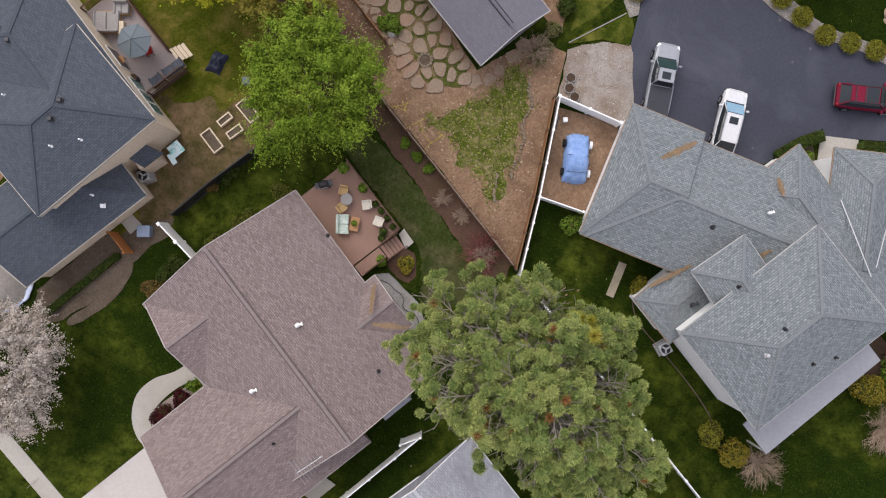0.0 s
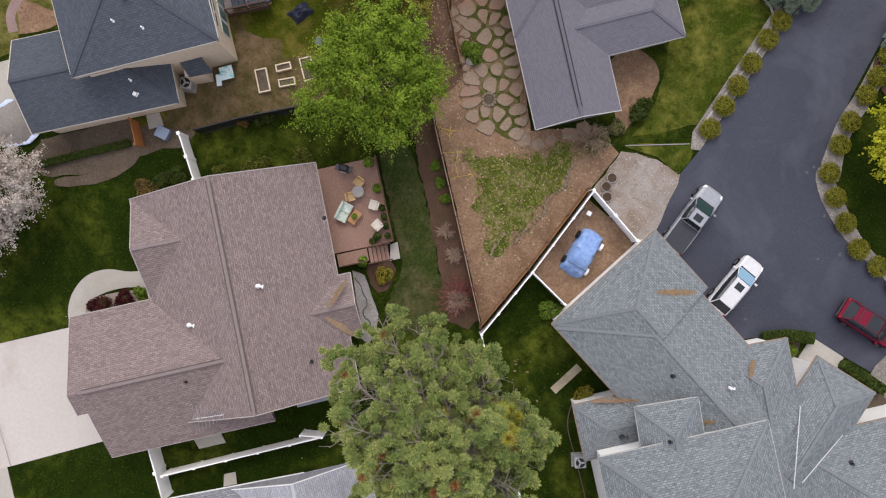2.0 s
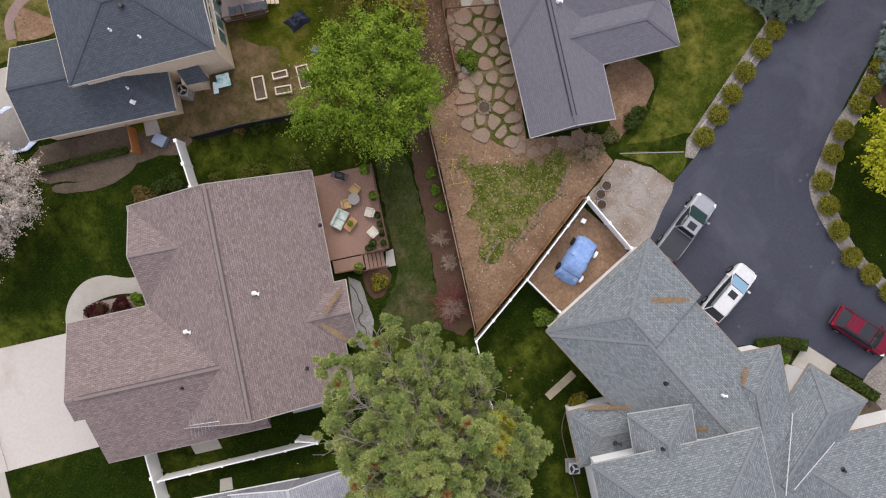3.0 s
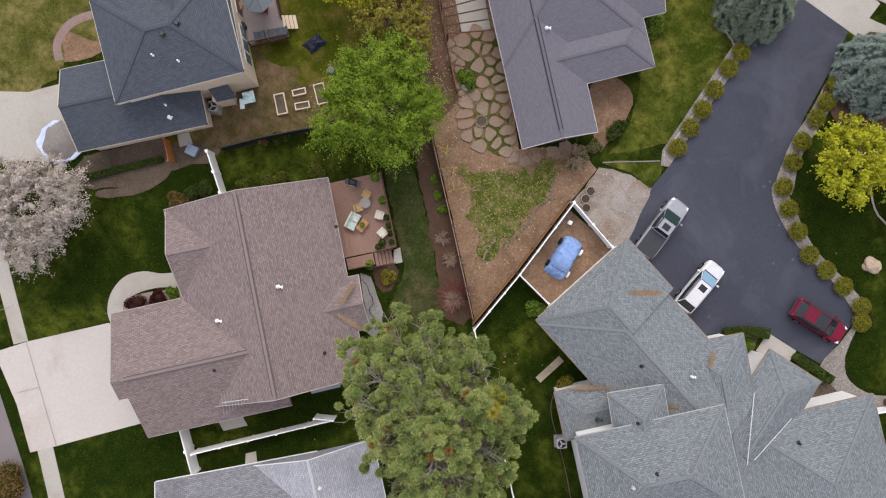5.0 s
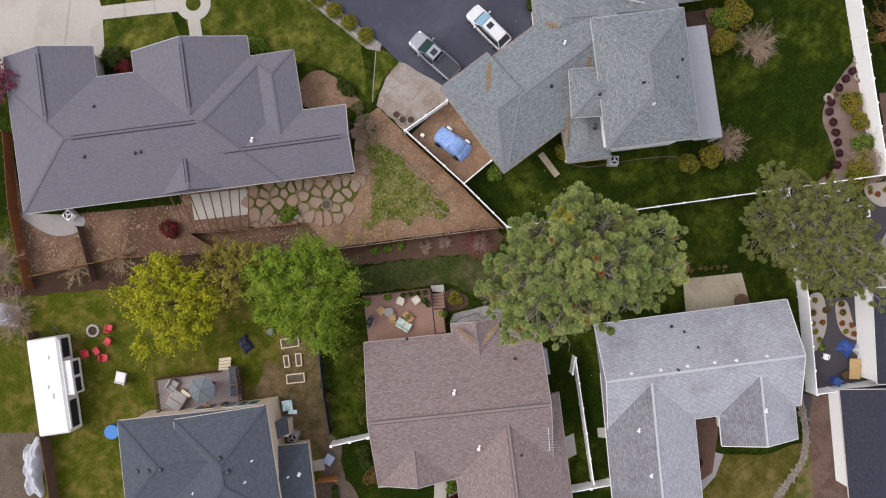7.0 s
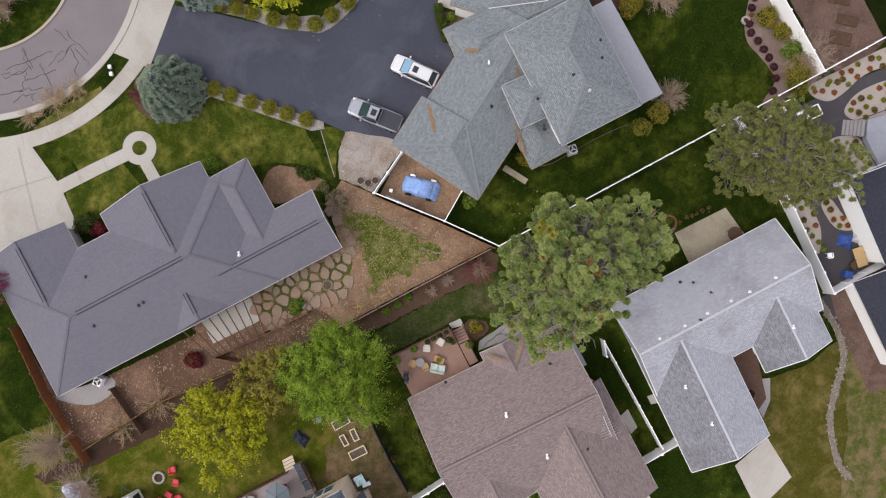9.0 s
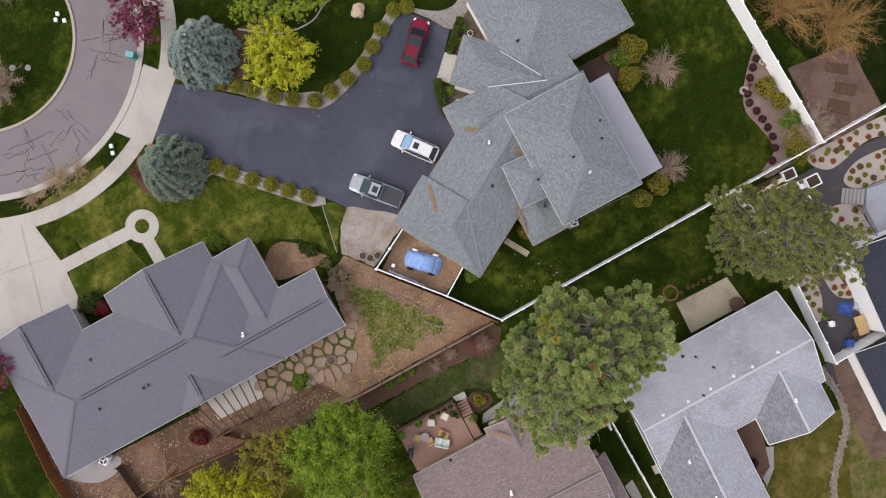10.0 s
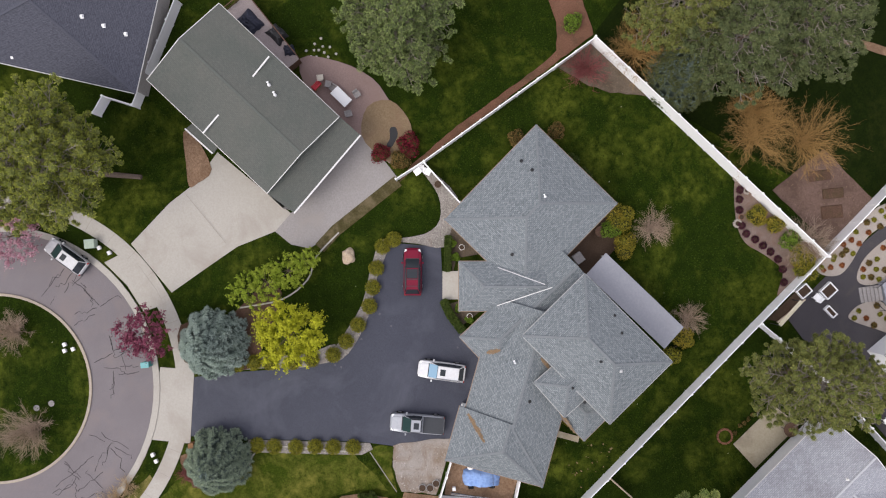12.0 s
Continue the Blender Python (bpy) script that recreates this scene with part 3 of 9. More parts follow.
patch("front_lawn", ragged([(-50.35, 26.13), (-36.23, 15.60), (-32.02, 13.04), (-30.95, 5.33), (-37.16, 4.62), (-35.67, 1.79), (-37.31, -2.47), (-40.91, -7.85), (-62.89, 5.55)], 0.2), 0.016, M_FAR, "dry yellowish front lawn", "lawn")

patch("mulch_strip", ragged([(-10.16, 20.08), (-8.74, 20.79), (-5.70, 17.05), (-3.96, 15.15), (-4.29, 14.15), (-4.53, 12.64), (-5.62, 12.93), (-7.93, 15.09)], 0.2, seed=14), 0.0235, M_PLOT, "dark brown soil between the trees and the fence", "mulch")
DG_YARD = ragged([(-10.49, 25.36), (-6.13, 27.44), (3.27, 13.26), (7.46, 15.83), (10.20, 14.75), (9.40, 11.40), (6.55, -1.92), (1.19, 4.74), (-5.20, 12.40), (-3.64, 14.85)], 0.12)
patch("back_yard_soil", DG_YARD, 0.022, M_DIRT, "bare reddish-brown soil yard", "soil")
WEEDS = ragged(curved([(-0.84, 9.50), (0.13, 9.77), (1.57, 10.66), (3.14, 11.29), (4.21, 12.16), (5.42, 13.05), (5.95, 14.20), (7.06, 14.31), (7.35, 13.07), (7.29, 11.65), (7.42, 10.72), (7.07, 9.66), (6.76, 8.73), (6.94, 7.93), (6.50, 6.71), (6.02, 5.58), (6.02, 4.47), (5.23, 2.96), (4.25, 2.91), (3.38, 4.97), (1.94, 6.19), (1.25, 7.78), (-0.24, 8.53)], 3), 0.6, 0.3, 3)
patch("yard_grass", ragged(grown(WEEDS, 0.9), 0.5, 0.25, 5), 0.032, M_WEEDS, "ragged patch of weedy grass", "lawn")
DG_STRIP = ragged([(-10.72, 45.58), (-18.00, 38.70), (-13.71, 33.28), (-3.69, 20.06), (-3.21, 14.77), (-4.17, 12.17), (-10.37, 20.49), (-16.28, 28.86), (-22.41, 35.40), (-14.85, 42.34)], 0.12)
patch("back_yard_soil", DG_STRIP, 0.022, M_DIRTDARK, "bare soil strip behind the charcoal-roofed house", "soil")
patch("side_yard_soil", ragged(curved([(7.96, 22.65), (10.06, 21.96), (10.54, 19.59), (10.08, 17.65), (9.57, 16.33), (8.04, 18.04), (6.28, 21.07)], 3), 0.15), 0.024, M_DIRT, "bare soil at the house corner", "soil")
patch("worn_lawn", ragged([(-7.20, 7.20), (-6.30, 9.30), (-1.48, 4.80), (1.36, 1.00), (4.28, -2.70), (2.40, -5.20), (-0.60, -4.60), (-1.10, -0.40), (-6.10, 5.90)], 0.4, 0.3, seed=21), 0.02, M_WORN, "faded brownish lawn strip behind the deck", "lawn")
patch("mulch_strip", ragged([(-5.86, 10.20), (-5.13, 12.26), (1.19, 4.74), (6.32, -1.69), (5.84, -2.83), (4.28, -2.89), (1.36, 0.83), (-1.48, 4.61)], 0.22, 0.25), 0.024, M_MULCH, "dark mulch strip along the timber fence", "mulch")
# The shade along this fence is put into the mulch colour.
patch("mulch_strip", ragged([(-5.04, 12.00), (-11.06, 20.35), (-23.10, 35.25), (-26.35, 39.98), (-26.90, 38.50), (-24.30, 34.30), (-18.25, 26.70), (-14.04, 19.50), (-12.88, 15.18), (-10.11, 13.35), (-7.44, 9.11)], 0.3), 0.024, M_DARKMULCH, "soil along the fence with shade in its dark colour", "mulch")
patch("gravel_pad", ragged([(10.27, 14.95), (11.49, 15.37), (13.06, 15.66), (15.17, 15.42), (15.37, 13.81), (15.43, 10.70), (15.29, 9.21), (14.33, 9.43), (9.68, 11.42)], 0.2), 0.026, M_PADGRAVEL, "pale grey gravel pad beside the asphalt", "gravel")
patch("grass_strip", ragged([(10.32, 15.43), (10.70, 15.84), (15.22, 18.29), (15.42, 16.68), (15.03, 15.35), (12.86, 15.85)], 0.12), 0.036, M_FRONTLAWN, "yellow-green strip of grass", "lawn")
patch("enclosure_soil", [(9.52, 10.55), (14.28, 9.30), (14.03, 2.91), (11.59, 2.31), (8.25, 3.56)], 0.024, M_DIRT, "brown soil yard inside the white fence", "soil")
patch("front_lawn", ragged([(8.2, 36.9), (4.9, 40.6), (8.6, 45.0), (12.0, 40.6), (15.2, 36.6), (16.2, 31.2), (14.6, 19.5), (10.6, 16.4), (10.9, 19.6), (10.4, 22.4), (8.2, 28.8), (5.2, 32.6)], 0.3, 0.6, seed=23), -0.035, M_FRONTLAWN, "patchy yellow-green front lawn", "lawn")
patch("concrete_pad", [(11.75, -20.14), (15.39, -24.77), (13.09, -27.23), (9.0, -22.21)], 0.07, M_TANPAD, "tan concrete patio slab", "patio")
patch("front_yard", ragged([(-1.84, -31.38), (0.94, -36.20), (4.01, -38.57), (5.92, -41.48), (3.87, -46.09), (-11.66, -49.27), (-14.84, -33.75), (-7.13, -33.36)], 0.2), 0.018, M_OLIVEYARD, "dry olive-brown front yard", "lawn")
patch("side_strip", ragged([(8.93, -37.08), (9.83, -38.52), (5.99, -42.51), (1.62, -46.71), (-0.54, -43.26), (4.45, -39.61)], 0.15, seed=15), 0.05, M_PLOT, "bare brown side strip between the houses", "soil")
# This lawn is coloured darker to hold the shade of trees.
patch("far_lawn", [(56.25, -10.01), (63.76, -17.22), (60.24, -52.10), (36.01, -49.65), (33.11, -42.79), (34.61, -38.64), (40.29, -33.84), (39.30, -28.79), (47.68, -16.79)], 0.012, M_DARKLAWN, "lawn beyond the white fence with tree shade in its colour", "lawn")
patch("garden_soil", ragged([(37.87, -26.95), (41.68, -32.73), (35.56, -37.51), (31.09, -34.26), (32.44, -31.51)], 0.1), 0.025, M_PLOT, "bare brown soil garden plot", "soil")
BED = curved([(39.40, -23.12), (39.27, -24.42), (32.65, -29.61), (30.08, -31.44), (28.22, -29.16), (26.34, -27.06), (27.01, -26.35), (29.31, -27.18), (31.30, -25.29), (32.67, -23.52), (35.13, -22.81)], 3)
patch("pebble_bed", BED, 0.04, M_BROWNGRAVEL, "brownish gravel bed with dark shrubs", "flower bed")
patch("gravel_bed", ragged([(53.10, -5.69), (55.53, -10.00), (49.04, -15.14), (49.76, -11.03), (51.24, -8.19)], 0.2), 0.025, M_SOILGREY, "grey-brown gravelly soil bed in the fence corner", "soil")
patch("mulch_strip", ragged([(42.53, 12.09), (44.63, 9.19), (56.02, -9.87), (59.81, -9.06), (61.40, -5.16), (57.71, -6.16), (54.76, -5.86), (53.28, -3.92), (50.53, 0.84), (47.17, 6.55), (43.92, 11.06)], 0.12), 0.022, M_REDMULCH, "reddish mulch strip behind the white fence", "mulch")
patch("pebble_bed", curved([(36.64, 14.66), (33.67, 15.97), (30.21, 17.22), (27.43, 19.29), (25.22, 21.01), (24.55, 20.30), (25.87, 18.55), (28.96, 16.63), (33.00, 15.27), (36.30, 13.62)], 3), 0.042, M_ROCK, "strip of pale pebbles along the driveway", "gravel")
patch("pebble_bed", curved([(24.8, 20.6), (24.4, 23), (24.3, 25), (24.6, 27.5), (24.8, 31.2), (26.0, 31.2), (26.0, 27.5), (25.7, 25), (25.8, 22.8), (26.4, 20.4)], 3), 0.042, M_ROCK, "strip of pale pebbles along the driveway", "gravel")
patch("pebble_bed", curved([(36.71, 13.58), (36.00, 10.66), (35.38, 8.04), (37.53, 6.93), (40.43, 6.04), (43.68, 8.69), (43.77, 9.58), (40.93, 8.07), (38.26, 8.17), (36.94, 9.97)], 3), 0.042, M_ROCK, "curved pale pebble bed at the lawn edge", "gravel")
patch("pebble_bed", [(17.33, 30.46), (15.70, 17.79), (15.02, 17.56), (14.54, 18.80), (16.03, 30.59)], 0.042, M_ROCK, "strip of pale pebbles along the driveway", "gravel")
patch("entry_pad", [(32.90, 8.41), (32.71, 6.52), (29.76, 6.81), (29.95, 8.71)], 0.06, M_CONC, "pale concrete entry landing", "pavement")
# Courtyard floor gets a dark colour for the shade between the roofs.
patch("courtyard", [(33.25, -4.71), (37.51, -9.91), (33.97, -10.63), (30.78, -6.73)], 0.03, M_SOILDARK, "patio between roofs, coloured dark brown for shade", "patio")
patch("brick_patio", curved([(56.58, 21.13), (55.87, 17.02), (53.74, 13.65), (51.19, 12.12), (48.33, 10.32), (46.61, 11.09), (44.69, 12.77), (47.95, 15.43), (51.38, 19.86)], 3), 0.05, M_PATIO, "pinkish paved patio behind the green-roofed house", "patio")
patch("garden_soil", curved([(50.84, 14.54), (51.31, 12.10), (49.23, 10.40), (47.13, 10.26), (44.60, 11.89), (45.70, 13.86), (47.95, 15.43)], 3), 0.06, M_TANSOIL, "tan soil round garden bed", "soil")
patch("neighbour_patio", [(24.56, -27.00), (27.21, -30.25), (29.34, -32.86), (33.25, -38.51), (28.33, -42.91), (18.28, -41.89), (19.29, -31.84), (22.01, -28.53)], 0.03, M_PAVE, "grey concrete patio with planted islands", "patio")
patch("neighbour_yard", [(16.87, -32.04), (19.01, -35.20), (21.31, -40.60), (15.26, -46.15), (12.77, -42.17), (8.84, -37.58)], 0.032, M_PAVE, "grey paved yard inside the white wall", "patio")
patch("side_drive", [(8.14, -36.23), (10.11, -38.52), (4.46, -43.69), (3.50, -41.97), (5.16, -39.24)], 0.03, M_PAVE, "grey side drive along the white wall", "driveway")
patch("side_verge", ragged([(5.16, -39.24), (3.50, -41.97), (4.46, -43.69), (-1.75, -50.84), (-10.95, -52.72), (-13.01, -42.66), (-3.63, -41.64)], 0.2), 0.022, M_YARD, "brown worn grass verge", "lawn")
strip("dry_creek", curved([(7.85, -36.29), (5.33, -38.60), (2.60, -39.88), (-0.73, -39.72), (-4.01, -39.80), (-7.89, -41.31), (-9.38, -42.81)], 4, False), 0.6, 0.05, M_ROCK, "winding dry creek bed of pale cobbles", "gravel")


# ---- houses ----
def rect3(p0, p1, p2):
    """Centre, turn, length along p0-p1 and width across of a rectangle by three corners."""
    a, b, c = Vector(p0), Vector(p1), Vector(p2)
    u = (b - a).normalized()
    v = Vector((-u[1], u[0]))
    w = (c - b).dot(v)
    mid = a + u * (b - a).length / 2 + v * w / 2
    return mid, math.degrees(math.atan2(u[1], u[0])), (b - a).length, abs(w)


ROOF_STEP = [0]


def roof_block(house, p0, p1, p2, eave, pitch, ends, mat, wall_mat, trim=M_TRIM, base=0.0, inset=0.45, cap=None, wall=True, gutter=True, north=None):
    """One rectangular wing of a house: its walls, the two or four roof slopes, the caps and the eaves. The ridge runs along p0-p1; ends: g gable, h hip, n buried in another roof."""
    ROOF_STEP[0] += 1
    eave += 0.006 * (ROOF_STEP[0] % 9)
    mid, turn, ln, wd = rect3(p0, p1, p2)
    m = pose(mid[0], mid[1], 0, 0, 0, turn)
    hx, hy, top = ln / 2, wd / 2, eave + pitch * wd / 2
    ra, rb = -hx + (min(hy, hx) if ends[0] == "h" else 0), hx - (min(hy, hx) if ends[1] == "h" else 0)
    if ra > rb:
        ra = rb = (ra + rb) / 2
    lo = eave - 0.2
    loc = [(-hx, -hy, eave), (hx, -hy, eave), (hx, hy, eave), (-hx, hy, eave), (ra, 0, top), (rb, 0, top), (-hx, -hy, lo), (hx, -hy, lo), (hx, hy, lo), (-hx, hy, lo)]
    faces = [(0, 1, 5, 4), (2, 3, 4, 5), (1, 2, 5), (3, 0, 4), (0, 6, 7, 1), (1, 7, 8, 2), (2, 8, 9, 3), (3, 9, 6, 0), (6, 9, 8, 7)]
    slope = math.sqrt(1 + pitch * pitch)
    uvs = []
    for k, f in enumerate(faces):
        if k in (0, 1):
            uvs.append([(loc[i][0] + 3.1 * k, (hy - abs(loc[i][1])) * slope) for i in f])
        elif k in (2, 3):
            uvs.append([(loc[i][1] + 1.7 * k, (hx - abs(loc[i][0])) * slope) for i in f])
        else:
            uvs.append([(loc[i][0] + loc[i][1], loc[i][2]) for i in f])
    if abs(ra - rb) < 1e-6:
        rb = ra + 0.02
        loc[5] = (rb, 0, top)
    roof = mesh_part("roof", [m @ Vector(v) for v in loc], faces, mat, house, uvs=uvs)
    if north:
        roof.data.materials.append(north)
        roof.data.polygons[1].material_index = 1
    # ridge and hip caps
    bm = bmesh.new()
    def cap_line(a, b):
        a, b = Vector(a), Vector(b)
        d = b - a
        if d.length < 0.3:
            return
        rot = d.to_track_quat("X", "Z").to_matrix().to_4x4()
        add_box(bm, (d.length, 0.22, 0.022), Matrix.Translation((a + b) / 2 + Vector((0, 0, 0.002))) @ rot)
    cap_line(loc[4], loc[5])
    if ends[0] == "h":
        cap_line(loc[0], loc[4]), cap_line(loc[3], loc[4])
    if ends[1] == "h":
        cap_line(loc[1], loc[5]), cap_line(loc[2], loc[5])
    bmesh.ops.transform(bm, matrix=m, verts=bm.verts)
    if bm.verts:
        part("ridge_cap", bm, cap or CAPS.get(mat.name, mat), house)
    else:
        bm.free()
    # gutters and barge boards
    if gutter:
        def edge(name, a, b):
            a, b = Vector(a), Vector(b)
            d = b - a
            rot = d.to_track_quat("X", "Z").to_matrix().to_4x4()
            bm2 = bmesh.new()
            add_box(bm2, (d.length, 0.06, 0.1), m @ Matrix.Translation((a + b) / 2 - Vector((0, 0, 0.15))) @ rot)
            part(name, bm2, trim, house)
        o = 0.03
        edge("gutter", (-hx, -hy - o, eave), (hx, -hy - o, eave))
        edge("gutter", (-hx, hy + o, eave), (hx, hy + o, eave))
        for sx, e in ((-1, ends[0]), (1, ends[1])):
            x = sx * (hx + o)
            if e == "h":
                edge("gutter", (x, -hy, eave), (x, hy, eave))
            elif e == "g":
                edge("barge_board", (x, -hy, eave + 0.09), (x, 0, top + 0.09))
                edge("barge_board", (x, hy, eave + 0.09), (x, 0, top + 0.09))
    if wall:
        i = inset
        wv = [(sx * (hx - i), sy * (hy - i), z) for z in (base, lo - 0.002) for sx, sy in ((-1, -1), (1, -1), (1, 1), (-1, 1))]
        wf = [(0, 1, 5, 4), (1, 2, 6, 5), (2, 3, 7, 6), (3, 0, 4, 7), (4, 5, 6, 7), (3, 2, 1, 0)]
        mesh_part("wall", [m @ Vector(v) for v in wv], wf, wall_mat, house)
    return m, loc


def roof_ledge(house, block, reach, cut, mat, trim):
    """The part of a gable roof that stands forward of the rest: one whole slope and a share of the other."""
    m, loc = block
    x1, hy, eave, top = loc[0][0], loc[2][1], loc[0][2], loc[4][2]
    x0, yc = x1 - reach, -cut * hy
    line = [(hy, eave), (0.0, top), (yc, eave + (top - eave) * (1 - cut))]
    loc2 = [(x, y, z - d) for d in (0.0, 0.2) for x in (x0, x1 + 0.02) for y, z in line]
    faces = [(0, 1, 4, 3), (1, 2, 5, 4), (6, 9, 10, 7), (7, 10, 11, 8), (0, 6, 7, 1), (1, 7, 8, 2), (0, 3, 9, 6), (2, 8, 11, 5)]
    uvs = [[(loc2[i][0], (hy - abs(loc2[i][1])) * 1.1 + (0 if k < 2 else loc2[i][2])) for i in f] for k, f in enumerate(faces)]
    mesh_part("roof", [m @ Vector(v) for v in loc2], faces, mat, house, uvs=uvs)
    for (ya, za), (yb, zb) in zip(line, line[1:]):
        a, b = Vector((x0 - 0.03, ya, za - 0.06)), Vector((x0 - 0.03, yb, zb - 0.06))
        d = b - a
        box_part("barge_board", (d.length, 0.06, 0.1), m @ Matrix.Translation((a + b) / 2) @ d.to_track_quat("X", "Z").to_matrix().to_4x4(), trim, house)


def height_on(block, x, y):
    """Height of a roof slope above the plan point."""
    m, loc = block
    p = m.inverted() @ Vector((x, y, 0))
    hx, hy, eave, top = loc[1][0], loc[2][1], loc[0][2], loc[4][2]
    run = hy
    d = hy - abs(p.y)
    if loc[4][0] > -hx + 0.1:
        d = min(d, p.x + hx)
    if loc[5][0] < hx - 0.1:
        d = min(d, hx - p.x)
    return eave + (top - eave) * max(0.0, min(1.0, d / run))


def house_at(label, p):
    return thing("house", p[0], p[1], 0, label, "house")


def roof_line(house, name, a, b, za, zb, width, mat, lift=0.03, label=""):
    """A valley flashing or a streak of needles along a roof."""
    a, b = Vector((*a, za + lift)), Vector((*b, zb + lift))
    d = b - a
    return box_part(name, (d.length, width, 0.02), Matrix.Translation((a + b) / 2) @ d.to_track_quat("X", "Z").to_matrix().to_4x4(), mat, house, label)


def vent(house, x, y, z, mat, tall=0.3, r=0.11, kind="pipe"):
    bm = bmesh.new()
    if kind == "pipe":
        bmesh.ops.create_cone(bm, cap_ends=True, segments=12, radius1=r * 2.2, radius2=r * 1.1, depth=0.1, matrix=Matrix.Translation((x, y, z + 0.02)))
        bmesh.ops.create_cone(bm, cap_ends=True, segments=12, radius1=r, radius2=r, depth=tall, matrix=Matrix.Translation((x, y, z + tall / 2)))
    elif kind == "turbine":
        bmesh.ops.create_cone(bm, cap_ends=True, segments=14, radius1=r * 1.3, radius2=r, depth=0.25, matrix=Matrix.Translation((x, y, z + 0.1)))
        bmesh.ops.create_cone(bm, cap_ends=True, segments=14, radius1=r * 1.25, radius2=r * 0.5, depth=0.16, matrix=Matrix.Translation((x, y, z + 0.32)))
        add_tube(bm, (x, y, z + 0.2), (x + r * 2.3, y + r * 0.9, z + 0.24), r * 0.55)
        add_box(bm, (r * 0.7, r * 2.0, 0.12), Matrix.Translation((x + r * 2.5, y + r * 1.0, z + 0.14)) @ pose(0, 0, 0, 0, 0, 20), 0.01)
    else:
        add_box(bm, (r * 4, r * 3.4, 0.05), Matrix.Translation((x, y, z)), 0.01)
        add_box(bm, (r * 2.8, r * 2.6, 0.22), Matrix.Translation((x, y, z + 0.02)), 0.03)
    return part("roof_vent", bm, mat, house)


# The large grey house: single-storey diagonal wings round a two-storey middle.
M_GREYTRIM = plain("dull_brown_gutter", (0.32, 0.225, 0.155), 0.6)
M_PALEGREY = plain("pale_grey_trim", (0.46, 0.46, 0.45), 0.5)
grey_house = house_at("large grey-shingled house with hip roofs and pale trim", (27.12, -1.58))
GR = dict(mat=S_GREY, wall_mat=M_WHITE_WALL, trim=M_GREYTRIM)
gA = roof_block(grey_house, (38.10, 7.71), (46.56, -2.34), (37.74, -9.30), 3.8, 0.33, "hh", **GR)
gB = roof_block(grey_house, (33.82, 6.68), (32.96, -1.87), (28.04, -1.38), 3.8, 0.42, "hn", **GR)
gG = roof_block(grey_house, (26.33, 7.37), (34.41, -3.15), (30.10, -6.66), 3.8, 0.42, "hn", **GR)
gD0 = roof_block(grey_house, (14.33, 10.05), (19.55, 8.02), (15.90, -1.36), 3.9, 0.36, "hn", **GR)
gD = roof_block(grey_house, (14.5, 9.34), (29.88, 3.34), (26.45, -5.48), 3.9, 0.36, "hn", **GR)
gE = roof_block(grey_house, (31.50, -5.07), (22.32, -12.51), (16.98, -6.03), 6.6, 0.4, "hh", **{**GR, "trim": M_PALEGREY})
gE2 = roof_block(grey_house, (21.53, 0.72), (25.74, -5.16), (22.20, -7.80), 6.0, 0.4, "hn", **{**GR, "trim": M_PALEGREY})
gS = roof_block(grey_house, (14.74, -3.95), (18.70, -0.72), (21.30, -3.90), 3.6, 0.3, "hn", **GR)

brown_house = house_at("brown-shingled single-storey house with gable wings", (-10.98, -7.91))
M_TAUPETRIM = plain("taupe_trim", (0.42, 0.38, 0.35), 0.5)
BRK = dict(mat=S_BROWN, wall_mat=M_BEIGE, trim=M_TAUPETRIM)
bM = roof_block(brown_house, (-20.93, -5.09), (-10.66, -18.30), (0.17, -9.61), 3.0, 0.45, "gg", **BRK)
bW = roof_block(brown_house, (-20.41, -14.32), (-10.90, -6.53), (-4.17, -14.84), 3.0, 0.45, "nn", **BRK)
bE = roof_block(brown_house, (-1.21, -6.15), (-5.11, -9.32), (-7.98, -5.82), 3.0, 0.45, "gn", **BRK)
bN = roof_block(brown_house, (-20.78, -5.02), (-16.28, -1.52), (-11.74, -7.40), 3.0, 0.46, "gn", **BRK)
roof_ledge(brown_house, bW, 0.7, 0.3, S_BROWN, M_TAUPETRIM)

slate_house = house_at("two-storey beige house with slate-blue shingle roofs", (-28.77, 7.85))
M_SLATETRIM = plain("cream_trim", (0.55, 0.50, 0.44), 0.5)
BLK = dict(mat=S_BLUE, wall_mat=M_BEIGE, trim=M_SLATETRIM)
lU = roof_block(slate_house, (-27.50, 18.72), (-19.14, 7.96), (-25.26, 2.62), 5.6, 0.45, "hh", **BLK)
lV = roof_block(slate_house, (-26.93, 1.12), (-21.24, 6.14), (-28.00, 13.77), 5.6, 0.352, "hn", **BLK)
lN = roof_block(slate_house, (-18.92, 7.89), (-26.77, 1.09), (-31.99, 7.8), 6.15, 0.42, "hh", **BLK)
lG = roof_block(slate_house, (-20.92, 2.91), (-29.52, -3.97), (-33.79, 1.57), 2.9, 0.45, "hg", **BLK)

charcoal_house = house_at("long single-storey house with smooth charcoal roofs", (-1.37, 30.14))
M_PALETRIM = plain("off_white_trim", (0.45, 0.44, 0.43), 0.5)
DGK = dict(mat=S_DARK, wall_mat=M_GREY_WALL, trim=M_PALETRIM)
dM = roof_block(charcoal_house, (-16.82, 37.66), (-0.97, 18.30), (8.43, 25.95), 2.7, 0.4, "hh", **DGK)
dW = roof_block(charcoal_house, (-5.15, 47.30), (-10.77, 42.71), (-5.32, 36.02), 2.7, 0.4, "gn", **DGK)
dC = roof_block(charcoal_house, (1.82, 37.15), (-3.78, 32.51), (3.25, 23.81), 2.7, 0.4, "gn", **DGK)
